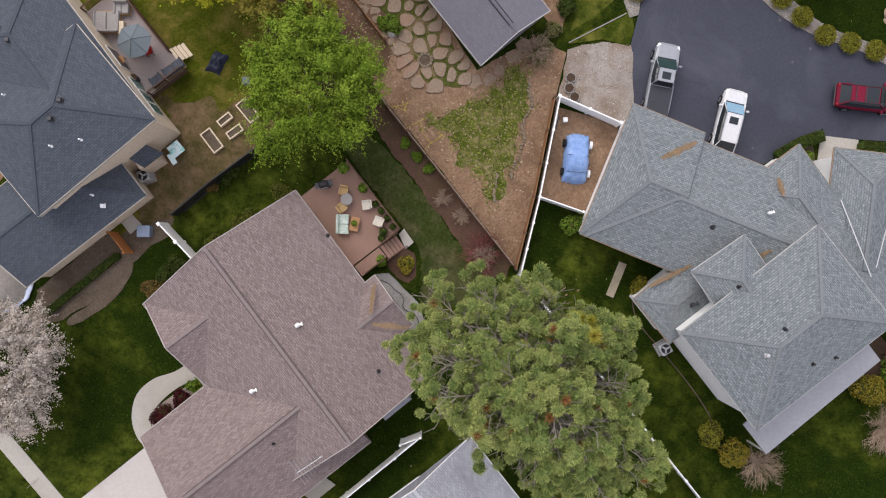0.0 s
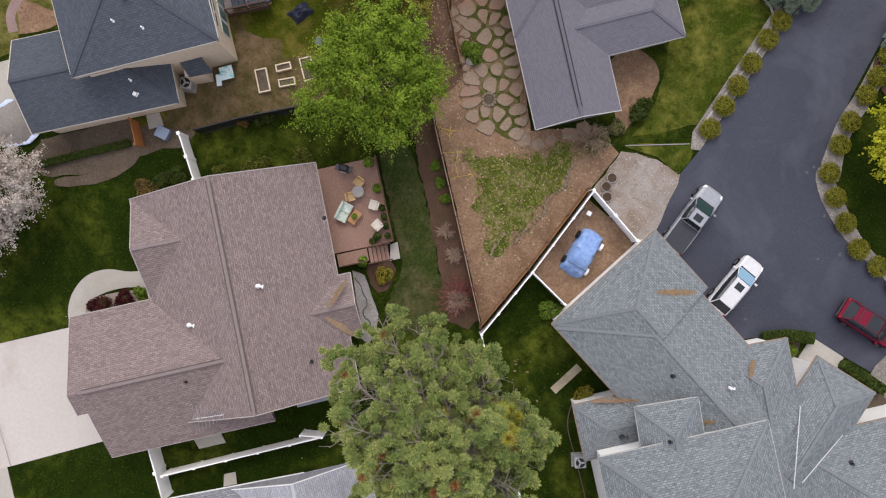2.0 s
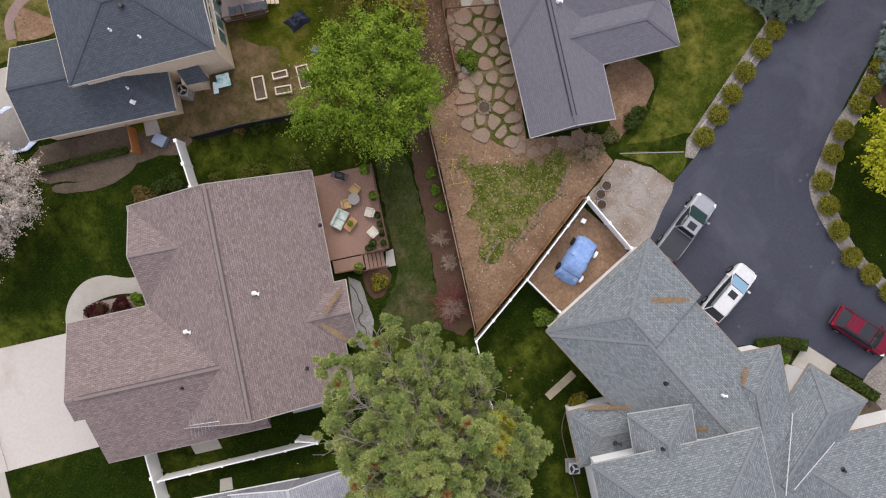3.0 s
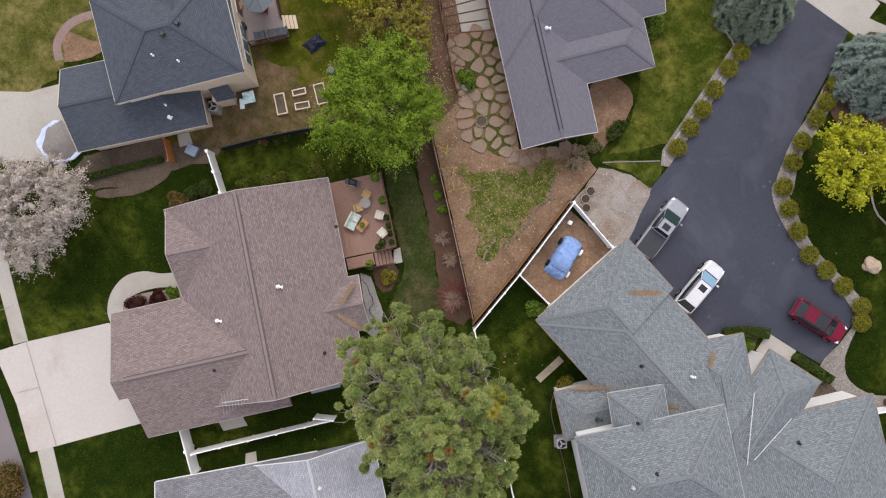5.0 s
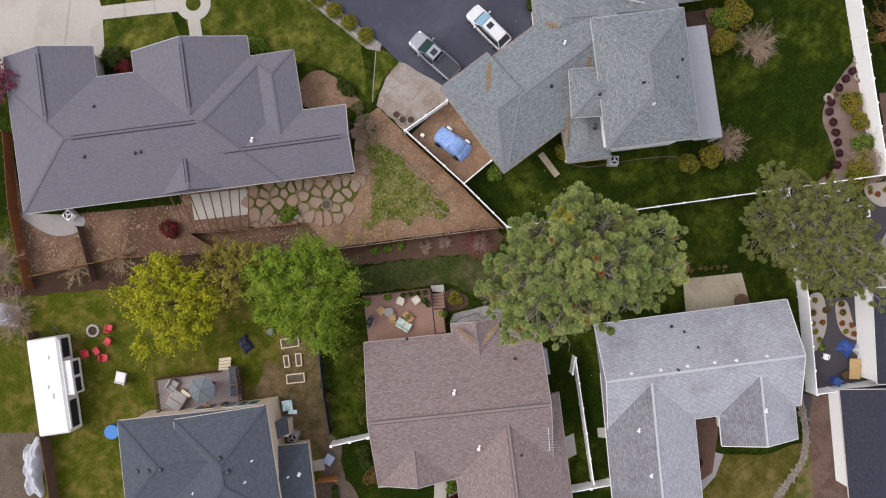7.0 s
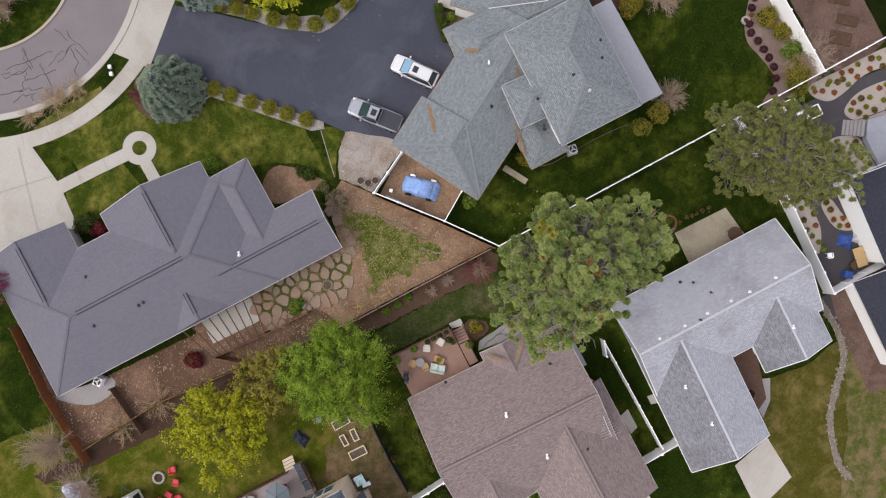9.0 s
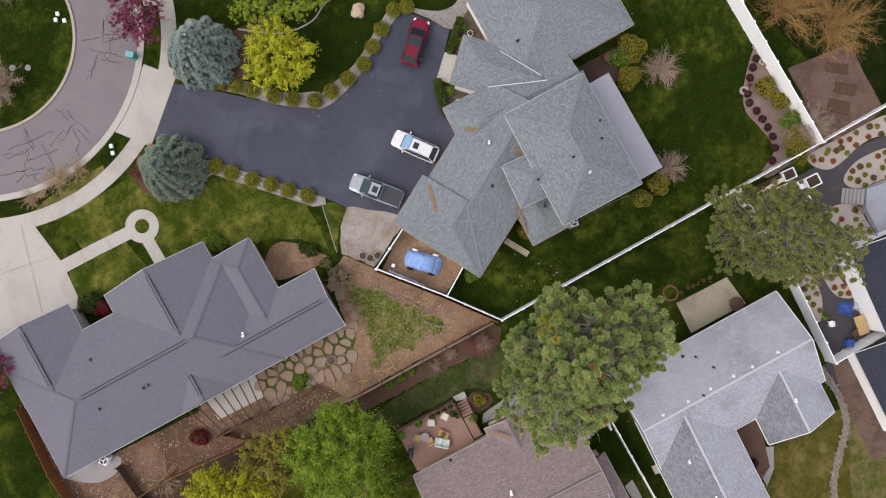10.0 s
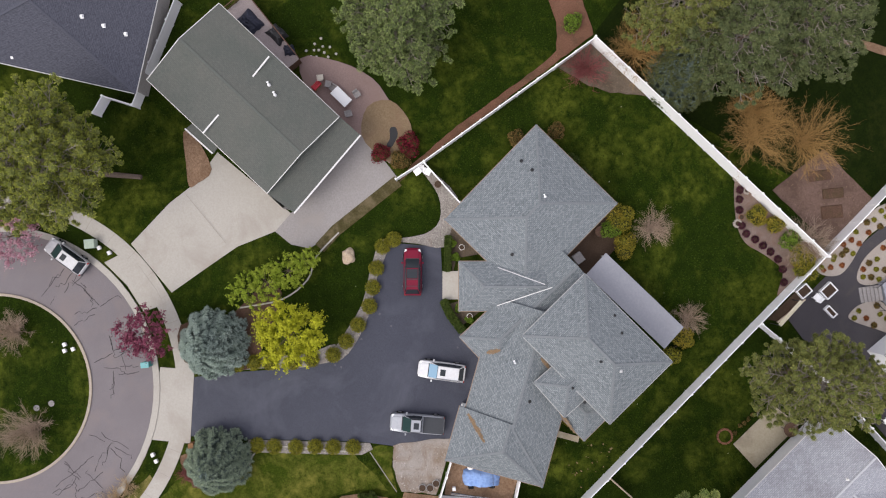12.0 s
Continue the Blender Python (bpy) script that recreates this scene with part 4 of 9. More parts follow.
dC2 = roof_block(charcoal_house, (7.30, 27.50), (1.07, 22.17), (4.00, 18.75), 2.7, 0.4, "hn", **DGK)
dE = roof_block(charcoal_house, (3.45, 12.94), (-4.44, 22.52), (0.55, 26.59), 2.7, 0.4, "gn", **DGK)
dS = roof_block(charcoal_house, (-8.29, 27.46), (-4.90, 30.22), (-0.91, 25.36), 2.7, 0.4, "gn", gutter=False, **DGK)

pale_house = house_at("white house with pale grey weathered shingle roofs", (2.97, -27.10))
WHK = dict(mat=S_PALE, wall_mat=M_WHITE_WALL, cap=M_PALECAP, inset=0.95)
wM = roof_block(pale_house, (3.10, -14.20), (14.80, -28.40), (7.01, -34.82), 3.4, 0.4, "gg", **WHK)
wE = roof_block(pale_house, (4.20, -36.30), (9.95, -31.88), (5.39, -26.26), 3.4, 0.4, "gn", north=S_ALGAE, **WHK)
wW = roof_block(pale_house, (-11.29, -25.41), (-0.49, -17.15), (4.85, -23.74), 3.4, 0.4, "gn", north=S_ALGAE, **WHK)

green_house = house_at("house with green-grey shingle roof and lean-to", (52.74, 27.49))
GNK = dict(mat=S_GREEN, wall_mat=M_GREY_WALL, trim=M_TRIM)
nM = roof_block(green_house, (61.44, 27.61), (49.18, 16.99), (41.99, 24.43), 4.4, 0.18, "gg", **GNK)
navy_house = house_at("white stucco house with navy shingle roof", (7.97, -44.61))
vM = roof_block(navy_house, (10.23, -37.35), (1.94, -43.61), (8.12, -52.03), 3.2, 0.35, "gg", mat=S_NAVY, wall_mat=M_WHITE_WALL, trim=M_SLATETRIM, inset=0.6)
vN = roof_block(navy_house, (20.11, -34.92), (12.62, -40.11), (19.72, -50.22), 3.2, 0.35, "gg", mat=S_NAVY, wall_mat=M_WHITE_WALL, inset=0.12)
dark_house = house_at("house with dark blue-grey shingle roof", (61.22, 46.34))
kM = roof_block(dark_house, (53.69, 37.04), (64.97, 33.25), (71.69, 52.21), 3.6, 0.35, "hh", mat=S_DUSK, wall_mat=M_GREY_WALL)

# ---- fences ----
def fence(pts, height, mat, label, post_mat=None, spacing=2.4, post=0.13, thick=0.05, rail=True, base=0.0, category="fence"):
    f = thing("fence", pts[0][0], pts[0][1], base, label, category)
    pm = post_mat or mat
    done = set()
    for (x0, y0), (x1, y1) in zip(pts, pts[1:]):
        d = Vector((x1 - x0, y1 - y0))
        n = max(1, round(d.length / spacing))
        turn = math.degrees(math.atan2(d[1], d[0]))
        for i in range(n + 1):
            p = Vector((x0, y0)) + d * i / n
            key = (round(p[0], 1), round(p[1], 1))
            if key not in done:
                done.add(key)
                bm = add_box(bmesh.new(), (post, post, height + 0.06), pose(p[0], p[1], base, 0, 0, turn))
                add_box(bm, (post + 0.05, post + 0.05, 0.04), pose(p[0], p[1], base + height + 0.06, 0, 0, turn))
                part("post", bm, pm, f)
            if i < n:
                q = Vector((x0, y0)) + d * (i + 0.5) / n
                m = pose(q[0], q[1], base + 0.05, 0, 0, turn)
                box_part("panel", (d.length / n - post, thick, height - 0.12), m, mat, f)
                if rail:
                    box_part("rail", (d.length / n - post, 0.09, 0.1), pose(q[0], q[1], base + height - 0.075, 0, 0, turn), mat, f)
    return f


WHITE_FENCE = "white vinyl privacy fence with square posts and caps"
TIP, CROSS = (6.75, -2.5), (30.5, -30.9)
fence([TIP, CROSS], 1.8, M_VINYL, WHITE_FENCE)
fence([CROSS, (55.17, -9.50)], 2.3, M_VINYL, "tall white vinyl fence behind the lawn", post=0.16, thick=0.09)
fence([(55.17, -9.50), (44.38, 9.17), (42.83, 12.23)], 1.8, M_VINYL, WHITE_FENCE)
fence([(44.27, 9.18), (39.81, 5.91)], 1.5, M_VINYL, "short white vinyl fence by the pebble bed")
fence([CROSS, (40.08, -42.16)], 2.0, M_VINYL, WHITE_FENCE)
fence([(24.27, -23.59), (21.02, -26.82), (16.31, -30.88), (8.83, -36.49), (12.94, -41.19)], 2.0, M_VINYL, "white vinyl fence round the paved yard", post=0.16)
fence([(9.45, 11.07), (14.09, 9.13)], 1.6, M_VINYL, "white vinyl fence with gate beside the gravel", post=0.16)
fence([(8.11, 3.44), (11.40, 2.36)], 1.6, M_VINYL, "white vinyl fence closing the enclosure")
fence([(9.48, 10.97), (8.10, 3.44), TIP], 1.7, M_VINYL, "white vinyl fence along the soil yard")
fence([(9.15, 11.08), (7.74, 3.49), (6.45, -2.1)], 1.6, M_CEDAR, "brown cedar board fence backing the white one", M_BROWNWOOD, rail=False, post=0.1)
fence([(-20.44, 0.86), (-17.85, -1.77)], 1.8, M_VINYL, "white vinyl fence at the brown house", thick=0.1, post=0.2)
fence([(-11.96, -21.26), (-9.16, -24.35)], 1.8, M_VINYL, "white vinyl fence across the side yard", thick=0.1, post=0.2)
fence([(-10.00, -22.81), (-0.55, -14.81), (-2.04, -15.41)], 1.7, M_VINYL, WHITE_FENCE)
fence([(-5.35, 12.80), (-3.51, 10.12), (1.06, 4.63), (6.29, -1.77)], 1.4, M_GREYCEDAR, "weathered grey-tan cedar fence along the soil yard", M_BROWNWOOD, rail=False, post=0.1)
fence([(-3.84, 15.22), (-7.31, 19.57), (-10.30, 23.72), (-10.29, 20.11), (-16.15, 28.61), (-22.10, 34.73)], 1.3, M_CEDAR, "reddish cedar fence behind the long house", M_BROWNWOOD, rail=False, post=0.1)
fence([(-11.42, 44.43), (-17.53, 39.95), (-23.42, 34.35)], 1.6, plain("rusty_cedar", (0.25, 0.095, 0.04), 0.85, var=0.25), "orange-brown cedar fence at the yard's end", M_BROWNWOOD, rail=False, post=0.1)
fence([(-15.55, 33.43), (-19.31, 29.43)], 1.3, M_BROWNWOOD, "dark timber fence across the narrow yard", rail=False, post=0.1)
fence([(-19.69, 1.60), (-16.86, 4.07), (-12.40, 7.53)], 1.5, M_BLACK, "black screened fence beside the garden beds", rail=True, post=0.09)
fence([(-24.34, 0.17), (-23.10, -1.35)], 1.6, plain("orange_cedar", (0.42, 0.17, 0.06), 0.8), "orange cedar gate beside the house", rail=False, post=0.1, category="gate")
fence([(9.88, -6.63), (7.40, -8.90)], 1.3, M_RAWWOOD, "short pale timber fence under the pine", rail=False, post=0.09)
fence([(52.68, 42.46), (54.32, 41.30), (53.10, 38.35), (63.50, 32.90)], 1.8, M_VINYL, "white vinyl fence between the two houses", thick=0.1, post=0.18)


# ---- vehicles ----
def loft(stations, mat, name, parent, m, label=""):
    """A closed skin through cross-sections (x, half width, low z, shoulder z, top z, top half width)."""
    verts, faces, k = [], [], 10
    for x, w, z0, zs, zt, wt in stations:
        r = [(w * 0.86, z0), (w, z0 + (zs - z0) * 0.35), (w * 0.99, zs), ((w + wt) / 2, zs + (zt - zs) * 0.72), (wt * 0.7, zt)]
        verts += [m @ Vector((x, y, z)) for y, z in r] + [m @ Vector((x, -y, z)) for y, z in reversed(r)]
    for i in range(len(stations) - 1):
        for j in range(k):
            a, b = i * k + j, i * k + (j + 1) % k
            faces.append((a, a + k, b + k, b))
    faces.append(tuple(range(k)))
    faces.append(tuple(range(len(verts) - 1, len(verts) - k - 1, -1)))
    ob = mesh_part(name, verts, faces, mat, parent, label, smooth=True)
    mod = ob.modifiers.new("edge", "EDGE_SPLIT")
    mod.split_angle = radians(38)
    return ob


def vehicle(label, nose, tail, width, height, paint, roof_paint, style, category):
    n, t = Vector(nose), Vector(tail)
    d = n - t
    L, c = d.length, (n + t) / 2
    turn = math.degrees(math.atan2(d[1], d[0]))
    v = thing("pickup_truck" if style == "pickup" else "car", c[0], c[1], 0.03, label, category, turn)
    m = v.matrix_basis.copy()
    h, w = L / 2, width / 2
    belt, hood = 0.98 if style != "sedan" else 0.9, 1.02 if style != "sedan" else 0.88
    rear = belt + 0.02
    st = [(h, w * 0.62, 0.42, 0.6, 0.7, w * 0.5), (h - 0.12, w * 0.84, 0.3, 0.66, 0.82, w * 0.72), (h - 0.5, w * 0.96, 0.26, 0.74, hood - 0.06, w * 0.8), (h - 1.15, w, 0.25, 0.82, hood, w * 0.84),
          (0, w, 0.25, 0.85, belt, w * 0.88), (-h + 0.7, w, 0.27, 0.85, rear, w * 0.88), (-h + 0.12, w * 0.94, 0.32, 0.85, rear - 0.03, w * 0.84), (-h, w * 0.84, 0.42, 0.75, rear - 0.18, w * 0.72)]
    loft(st, paint, "body", v, m)
    f0 = h - 1.15 * L / 4.8
    back = {"pickup": -0.20 * h, "wagon": -h + 0.16, "sedan": -h + 0.35}[style]
    slope_b = {"pickup": 0.14, "wagon": 0.50, "sedan": 0.75}[style]
    slope_f = 0.88
    cab = [(f0, w * 0.86, belt - 0.08, belt - 0.04, belt - 0.02, w * 0.8), (f0 - slope_f, w * 0.90, belt - 0.08, belt + 0.06, height - 0.05, w * 0.66), ((f0 + back) / 2, w * 0.92, belt - 0.08, belt + 0.06, height - 0.03, w * 0.68),
           (back + slope_b, w * 0.90, belt - 0.08, belt + 0.06, height - 0.06, w * 0.66), (back, w * 0.84, belt - 0.08, belt - 0.03, belt - 0.01, w * 0.74)]
    loft(cab, M_GLASS, "window_glass", v, m)
    ws = bmesh.new()
    a, b = Vector((f0 + 0.02, 0, belt + 0.03)), Vector((f0 - slope_f + 0.04, 0, height - 0.03))
    k = b - a
    add_box(ws, (k.length, width * 0.72, 0.02), m @ Matrix.Translation((a + b) / 2) @ k.to_track_quat("X", "Z").to_matrix().to_4x4(), 0.008)
    part("windscreen", ws, M_GLASS_SKY if paint is P_WHITE else M_GLASS if paint is P_RED else M_GLASS_TEAL, v)
    r0, r1 = f0 - slope_f - 0.0, back + slope_b
    roof = bmesh.new()
    add_box(roof, (r0 - r1, width * 0.66, 0.07), m @ pose((r0 + r1) / 2, 0, height - 0.06), 0.03)
    part("roof_panel", roof, roof_paint, v)
    hood_panel = bmesh.new()
    add_box(hood_panel, (h - f0 - 0.34, width * 0.66, 0.03), m @ pose((h + f0) / 2 - 0.06, 0, hood - 0.025, 0, 3.0, 0), 0.012)
    part("bonnet", hood_panel, paint, v)
    part("cowl", add_box(bmesh.new(), (0.12, width * 0.74, 0.03), m @ pose(f0 + 0.07, 0, belt + 0.01), 0.01), M_BLACK, v, "black cowl below the windscreen")
    for s in (-1, 1):
        for x0, x1 in ((r0, f0), (r1, back)):
            part("pillar", add_tube(bmesh.new(), m @ Vector((x0, s * width * 0.325, height - 0.05)), m @ Vector((x1, s * width * 0.42, belt)), 0.04, sides=6), paint, v)
        part("pillar", add_tube(bmesh.new(), m @ Vector(((r0 + r1) / 2, s * width * 0.33, height - 0.05)), m @ Vector(((r0 + r1) / 2, s * width * 0.465, belt)), 0.035, sides=6), M_BLACK, v)
        mir = bmesh.new()
        add_box(mir, (0.16, 0.24, 0.15), m @ pose(f0 - 0.35, s * (w + 0.11), belt - 0.02), 0.03)
        part("wing_mirror", mir, paint, v)
        part("headlight", add_box(bmesh.new(), (0.34, 0.26, 0.12), m @ pose(h - 0.3, s * w * 0.74, 0.74, 0, 0, -s * 18), 0.03), M_VINYL, v, "clear headlight")
        part("tail_light", add_box(bmesh.new(), (0.14, 0.2, 0.28), m @ pose(-h + 0.08, s * w * 0.80, 0.66), 0.03), M_REDLENS, v, "red tail light")
        part("roof_rail", add_box(bmesh.new(), (r0 - r1 - 0.1, 0.05, 0.07), m @ pose((r0 + r1) / 2, s * width * 0.335, height - 0.005), 0.015), M_DARKMETAL if paint is not P_WHITE else M_STEEL, v)
        for x in (h - 0.95, -h + 0.95):
            wh = bmesh.new()
            bmesh.ops.create_cone(wh, cap_ends=True, segments=20, radius1=0.35, radius2=0.35, depth=0.24, matrix=m @ pose(x, s * (w - 0.06), 0.35, 90))
            wheel = part("wheel", wh, M_TYRE, v)
            rm = bmesh.new()
            bmesh.ops.create_cone(rm, cap_ends=True, segments=16, radius1=0.22, radius2=0.2, depth=0.25, matrix=m @ pose(x, s * (w - 0.05), 0.35, 90))
            part("rim", rm, M_STEEL, wheel)
    sun_l, sun_w = (0.95, width * 0.6) if paint is P_RED else (0.55, 0.66)
    part("sunroof", add_box(bmesh.new(), (sun_l, sun_w, 0.012), m @ pose(r0 - 0.1 - sun_l / 2 if paint is P_RED else r0 - 0.55, 0, height + 0.012), 0.004), M_GLASS, v, "dark glass sunroof")
    if style == "pickup":
        part("bed_cover", add_box(bmesh.new(), (h + back - 0.12, width * 0.86, 0.07), m @ pose((-h + back) / 2 - 0.01, 0, rear - 0.01), 0.02), M_BEDCOVER, v, "black tonneau cover")
    if style == "wagon":
        for x in (r0 - 1.15, r1 + 0.35):
            part("crossbar", add_box(bmesh.new(), (0.07, width * 0.64, 0.03), m @ pose(x, 0, height + 0.03), 0.01), M_DARKMETAL, v) if paint is P_RED else None
    part("bumper", add_box(bmesh.new(), (0.16, width * 0.9, 0.2), m @ pose(h - 0.1, 0, 0.4), 0.05), M_DARKMETAL, v)
    part("bumper", add_box(bmesh.new(), (0.16, width * 0.92, 0.2), m @ pose(-h + 0.02, 0, 0.42), 0.05), M_DARKMETAL, v)
    return v


M_REDLENS = plain("red_lens", (0.35, 0.02, 0.02), 0.25)
M_BEDCOVER = plain("dark_vinyl_cover", (0.036, 0.04, 0.048), 0.6)
P_PALE = car_paint("pale_silver_paint", (0.52, 0.52, 0.53), 0.1)
P_SILVER, P_WHITE, P_RED = car_paint("silver_blue_paint", (0.34, 0.355, 0.385), 0.25), car_paint("white_car_paint", (0.68, 0.68, 0.69), 0.05), car_paint("deep_red_paint", (0.17, 0.004, 0.024), 0.0, 0.4, 0.08)
vehicle("silver pickup truck with dark bed cover on the driveway", *((17.88, 15.40), (16.90, 9.85)), 1.95, 1.75, P_SILVER, P_SILVER, "pickup", "truck")
vehicle("white estate car parked on the dark driveway", *((23.15, 11.95), (22.02, 7.15)), 1.88, 1.62, P_WHITE, P_WHITE, "wagon", "car")
vehicle("dark red crossover parked by the pebble bed", *((35.62, 11.25), (30.72, 11.75)), 1.88, 1.6, P_RED, P_RED, "wagon", "car")
vehicle("pale silver-white car parked at the cul-de-sac kerb", *((39.98, 48.95), (36.80, 45.39)), 1.82, 1.6, P_PALE, P_PALE, "wagon", "car")


def travel_trailer(p0, p1, p2):
    mid, turn, ln, wd = rect3(p0, p1, p2)
    v = thing("travel_trailer", mid[0], mid[1], 0, "white travel trailer with dark slide-outs parked on grass", "caravan", turn)
    m = v.matrix_basis.copy()
    part("body", add_box(bmesh.new(), (ln, wd, 2.3), m @ pose(0, 0, 0.55), 0.12), M_RV, v)
    part("roof", add_box(bmesh.new(), (ln - 0.3, wd - 0.3, 0.06), m @ pose(0, 0, 2.83), 0.02), M_RV, v, "white rubber roof")
    for x, l in ((-ln * 0.06, ln * 0.36),):
        s = part("slide_out", add_box(bmesh.new(), (l, 0.85, 1.75), m @ pose(x, wd / 2 + 0.38, 0.85), 0.04), M_RV, v)
        for k in (-1, 1):
            part("window", add_box(bmesh.new(), (l * 0.4, 0.03, 0.95), m @ pose(x + k * l * 0.24, wd / 2 + 0.81, 1.3), 0.01), M_GLASS, s)
    for x, l in ((-ln * 0.37, ln * 0.2), (ln * 0.32, ln * 0.28)):
        part("window", add_box(bmesh.new(), (l, 0.04, 1.2), m @ pose(x, wd / 2 + 0.005, 1.1), 0.01), M_GLASS, v, "dark side window and door panel")
    part("awning", add_tube(bmesh.new(), m @ Vector((-ln * 0.46, wd / 2 + 0.1, 2.75)), m @ Vector((ln * 0.46, wd / 2 + 0.1, 2.75)), 0.07), M_RV, v, "rolled white awning")
    for x, y, r in ((ln * 0.1, 0.2, 0.28), (ln * 0.0, -0.1, 0.2), (-ln * 0.3, 0.3, 0.2)):
        part("roof_vent", add_box(bmesh.new(), (r * 2, r * 2, 0.16), m @ pose(x, y, 2.88), 0.04), M_VINYL, v)
    for s in (-1, 1):
        for x in (-0.5, 0.5):
            wh = bmesh.new()
            bmesh.ops.create_cone(wh, cap_ends=True, segments=18, radius1=0.36, radius2=0.36, depth=0.24, matrix=m @ pose(x, s * (wd / 2 - 0.2), 0.36, 90))
            part("wheel", wh, M_TYRE, v)
    tow = bmesh.new()
    add_tube(tow, m @ Vector((-ln / 2, 0.5, 0.5)), m @ Vector((-ln / 2 - 1.0, 0, 0.5)), 0.05)
    add_tube(tow, m @ Vector((-ln / 2, -0.5, 0.5)), m @ Vector((-ln / 2 - 1.0, 0, 0.5)), 0.05)
    part("tow_bar", tow, M_DARKMETAL, v)


M_RV = plain("aged_white_fibreglass", (0.74, 0.74, 0.72), 0.4)
travel_trailer((-25.06, 28.68), (-32.18, 22.71), (-34.12, 25.01))


def tarp_car(nose, tail, width):
    n, t = Vector(nose), Vector(tail)
    d = n - t
    c, L = (n + t) / 2, d.length
    v = thing("covered_car", c[0], c[1], 0.024, "small car under a wrinkled blue tarpaulin on soil", "covered car", math.degrees(math.atan2(d[1], d[0])))
    m = v.matrix_basis.copy()
    nx, ny, verts, faces = 44, 26, [], []
    for i in range(nx + 1):
        for j in range(ny + 1):
            u, s = i / nx * 2 - 1, j / ny * 2 - 1
            prof = 0.85 + 0.55 * max(0.0, 1 - (abs(u + 0.1) / 0.55) ** 2.6)
            drop = max(abs(u) ** 7, abs(s) ** 6)
            z = prof * (1 - drop) + 0.06
            edge = 1 + 0.07 * noise.noise(Vector((u * 4, s * 4, 5)))
            z += 0.05 * noise.noise(Vector((u * 7, s * 5, 2))) + 0.03 * noise.noise(Vector((u * 19, s * 15, 9)))
            verts.append(m @ Vector((u * L / 2 * edge * (1 - 0.1 * s * s), s * width / 2 * edge * (1 - 0.16 * max(0, u) ** 2), max(z, 0.02))))
    for i in range(nx):
        for j in range(ny):
            a = i * (ny + 1) + j
            faces.append((a, a + ny + 1, a + ny + 2, a + 1))
    mesh_part("tarpaulin", verts, faces, M_TARP, v, "blue plastic tarpaulin", smooth=True)
    for s in (-1, 1):
        for x in (L * 0.28, -L * 0.28):
            wh = bmesh.new()
            bmesh.ops.create_cone(wh, cap_ends=True, segments=16, radius1=0.3, radius2=0.3, depth=0.2, matrix=m @ pose(x, s * (width / 2 + 0.04), 0.3, 90))
            part("wheel", wh, M_TYRE if s > 0 else M_VINYL, v)
    for x in (-L * 0.3, L * 0.02):
        rope = bmesh.new()
        add_box(rope, (0.04, width * 0.84, 0.02), m @ pose(x, 0, 1.38 if x > -1 else 1.2))
        part("strap", rope, M_DARKMETAL, v)


M_TARP = surface("blue_tarpaulin", (0.16, 0.27, 0.54), (0.32, 0.45, 0.72), 0.45, 3, 0.8, (0.44, 0.56, 0.80), 0.7, relief=0.3, depth=0.05)
tarp_car(*((11.17, 8.50), (10.90, 4.58)), 1.95)


# ---- plants ----
def quads(name, centres, normals, size, mat, parent, stretch=1.6, seed=0, label=""):
    """Many small leaves as one mesh: at each centre a pointed quad across its normal."""
    rng = np.random.default_rng(seed)
    n = len(centres)
    nm = normals / (np.linalg.norm(normals, axis=1, keepdims=True) + 1e-9)
    a = np.cross(nm, rng.normal(size=(n, 3)))
    a /= np.linalg.norm(a, axis=1, keepdims=True) + 1e-9
    b = np.cross(nm, a)
    s = (size * rng.uniform(0.65, 1.35, n))[:, None]
    v = np.stack([centres - a * s * stretch / 2, centres + b * s * 0.5, centres + a * s * stretch / 2, centres - b * s * 0.5], 1).reshape(-1, 3)
    return fast_mesh(name, v, 4, mat, parent, label)


def fast_mesh(name, v, k, mat, parent, label=""):
    n = len(v) // k
    me = bpy.data.meshes.new(name)
    me.vertices.add(len(v))
    me.vertices.foreach_set("co", np.asarray(v, np.float32).ravel())
    me.loops.add(len(v))
    me.loops.foreach_set("vertex_index", np.arange(len(v), dtype=np.int32))
    me.polygons.add(n)
    me.polygons.foreach_set("loop_start", np.arange(0, len(v), k, dtype=np.int32))
    me.update(calc_edges=True)
    me.materials.append(mat)
    ob = new(name, me)
    if parent:
        ob.parent = parent
        ob.matrix_parent_inverse = parent.matrix_basis.inverted()
    return tagged(ob, label) if label else ob


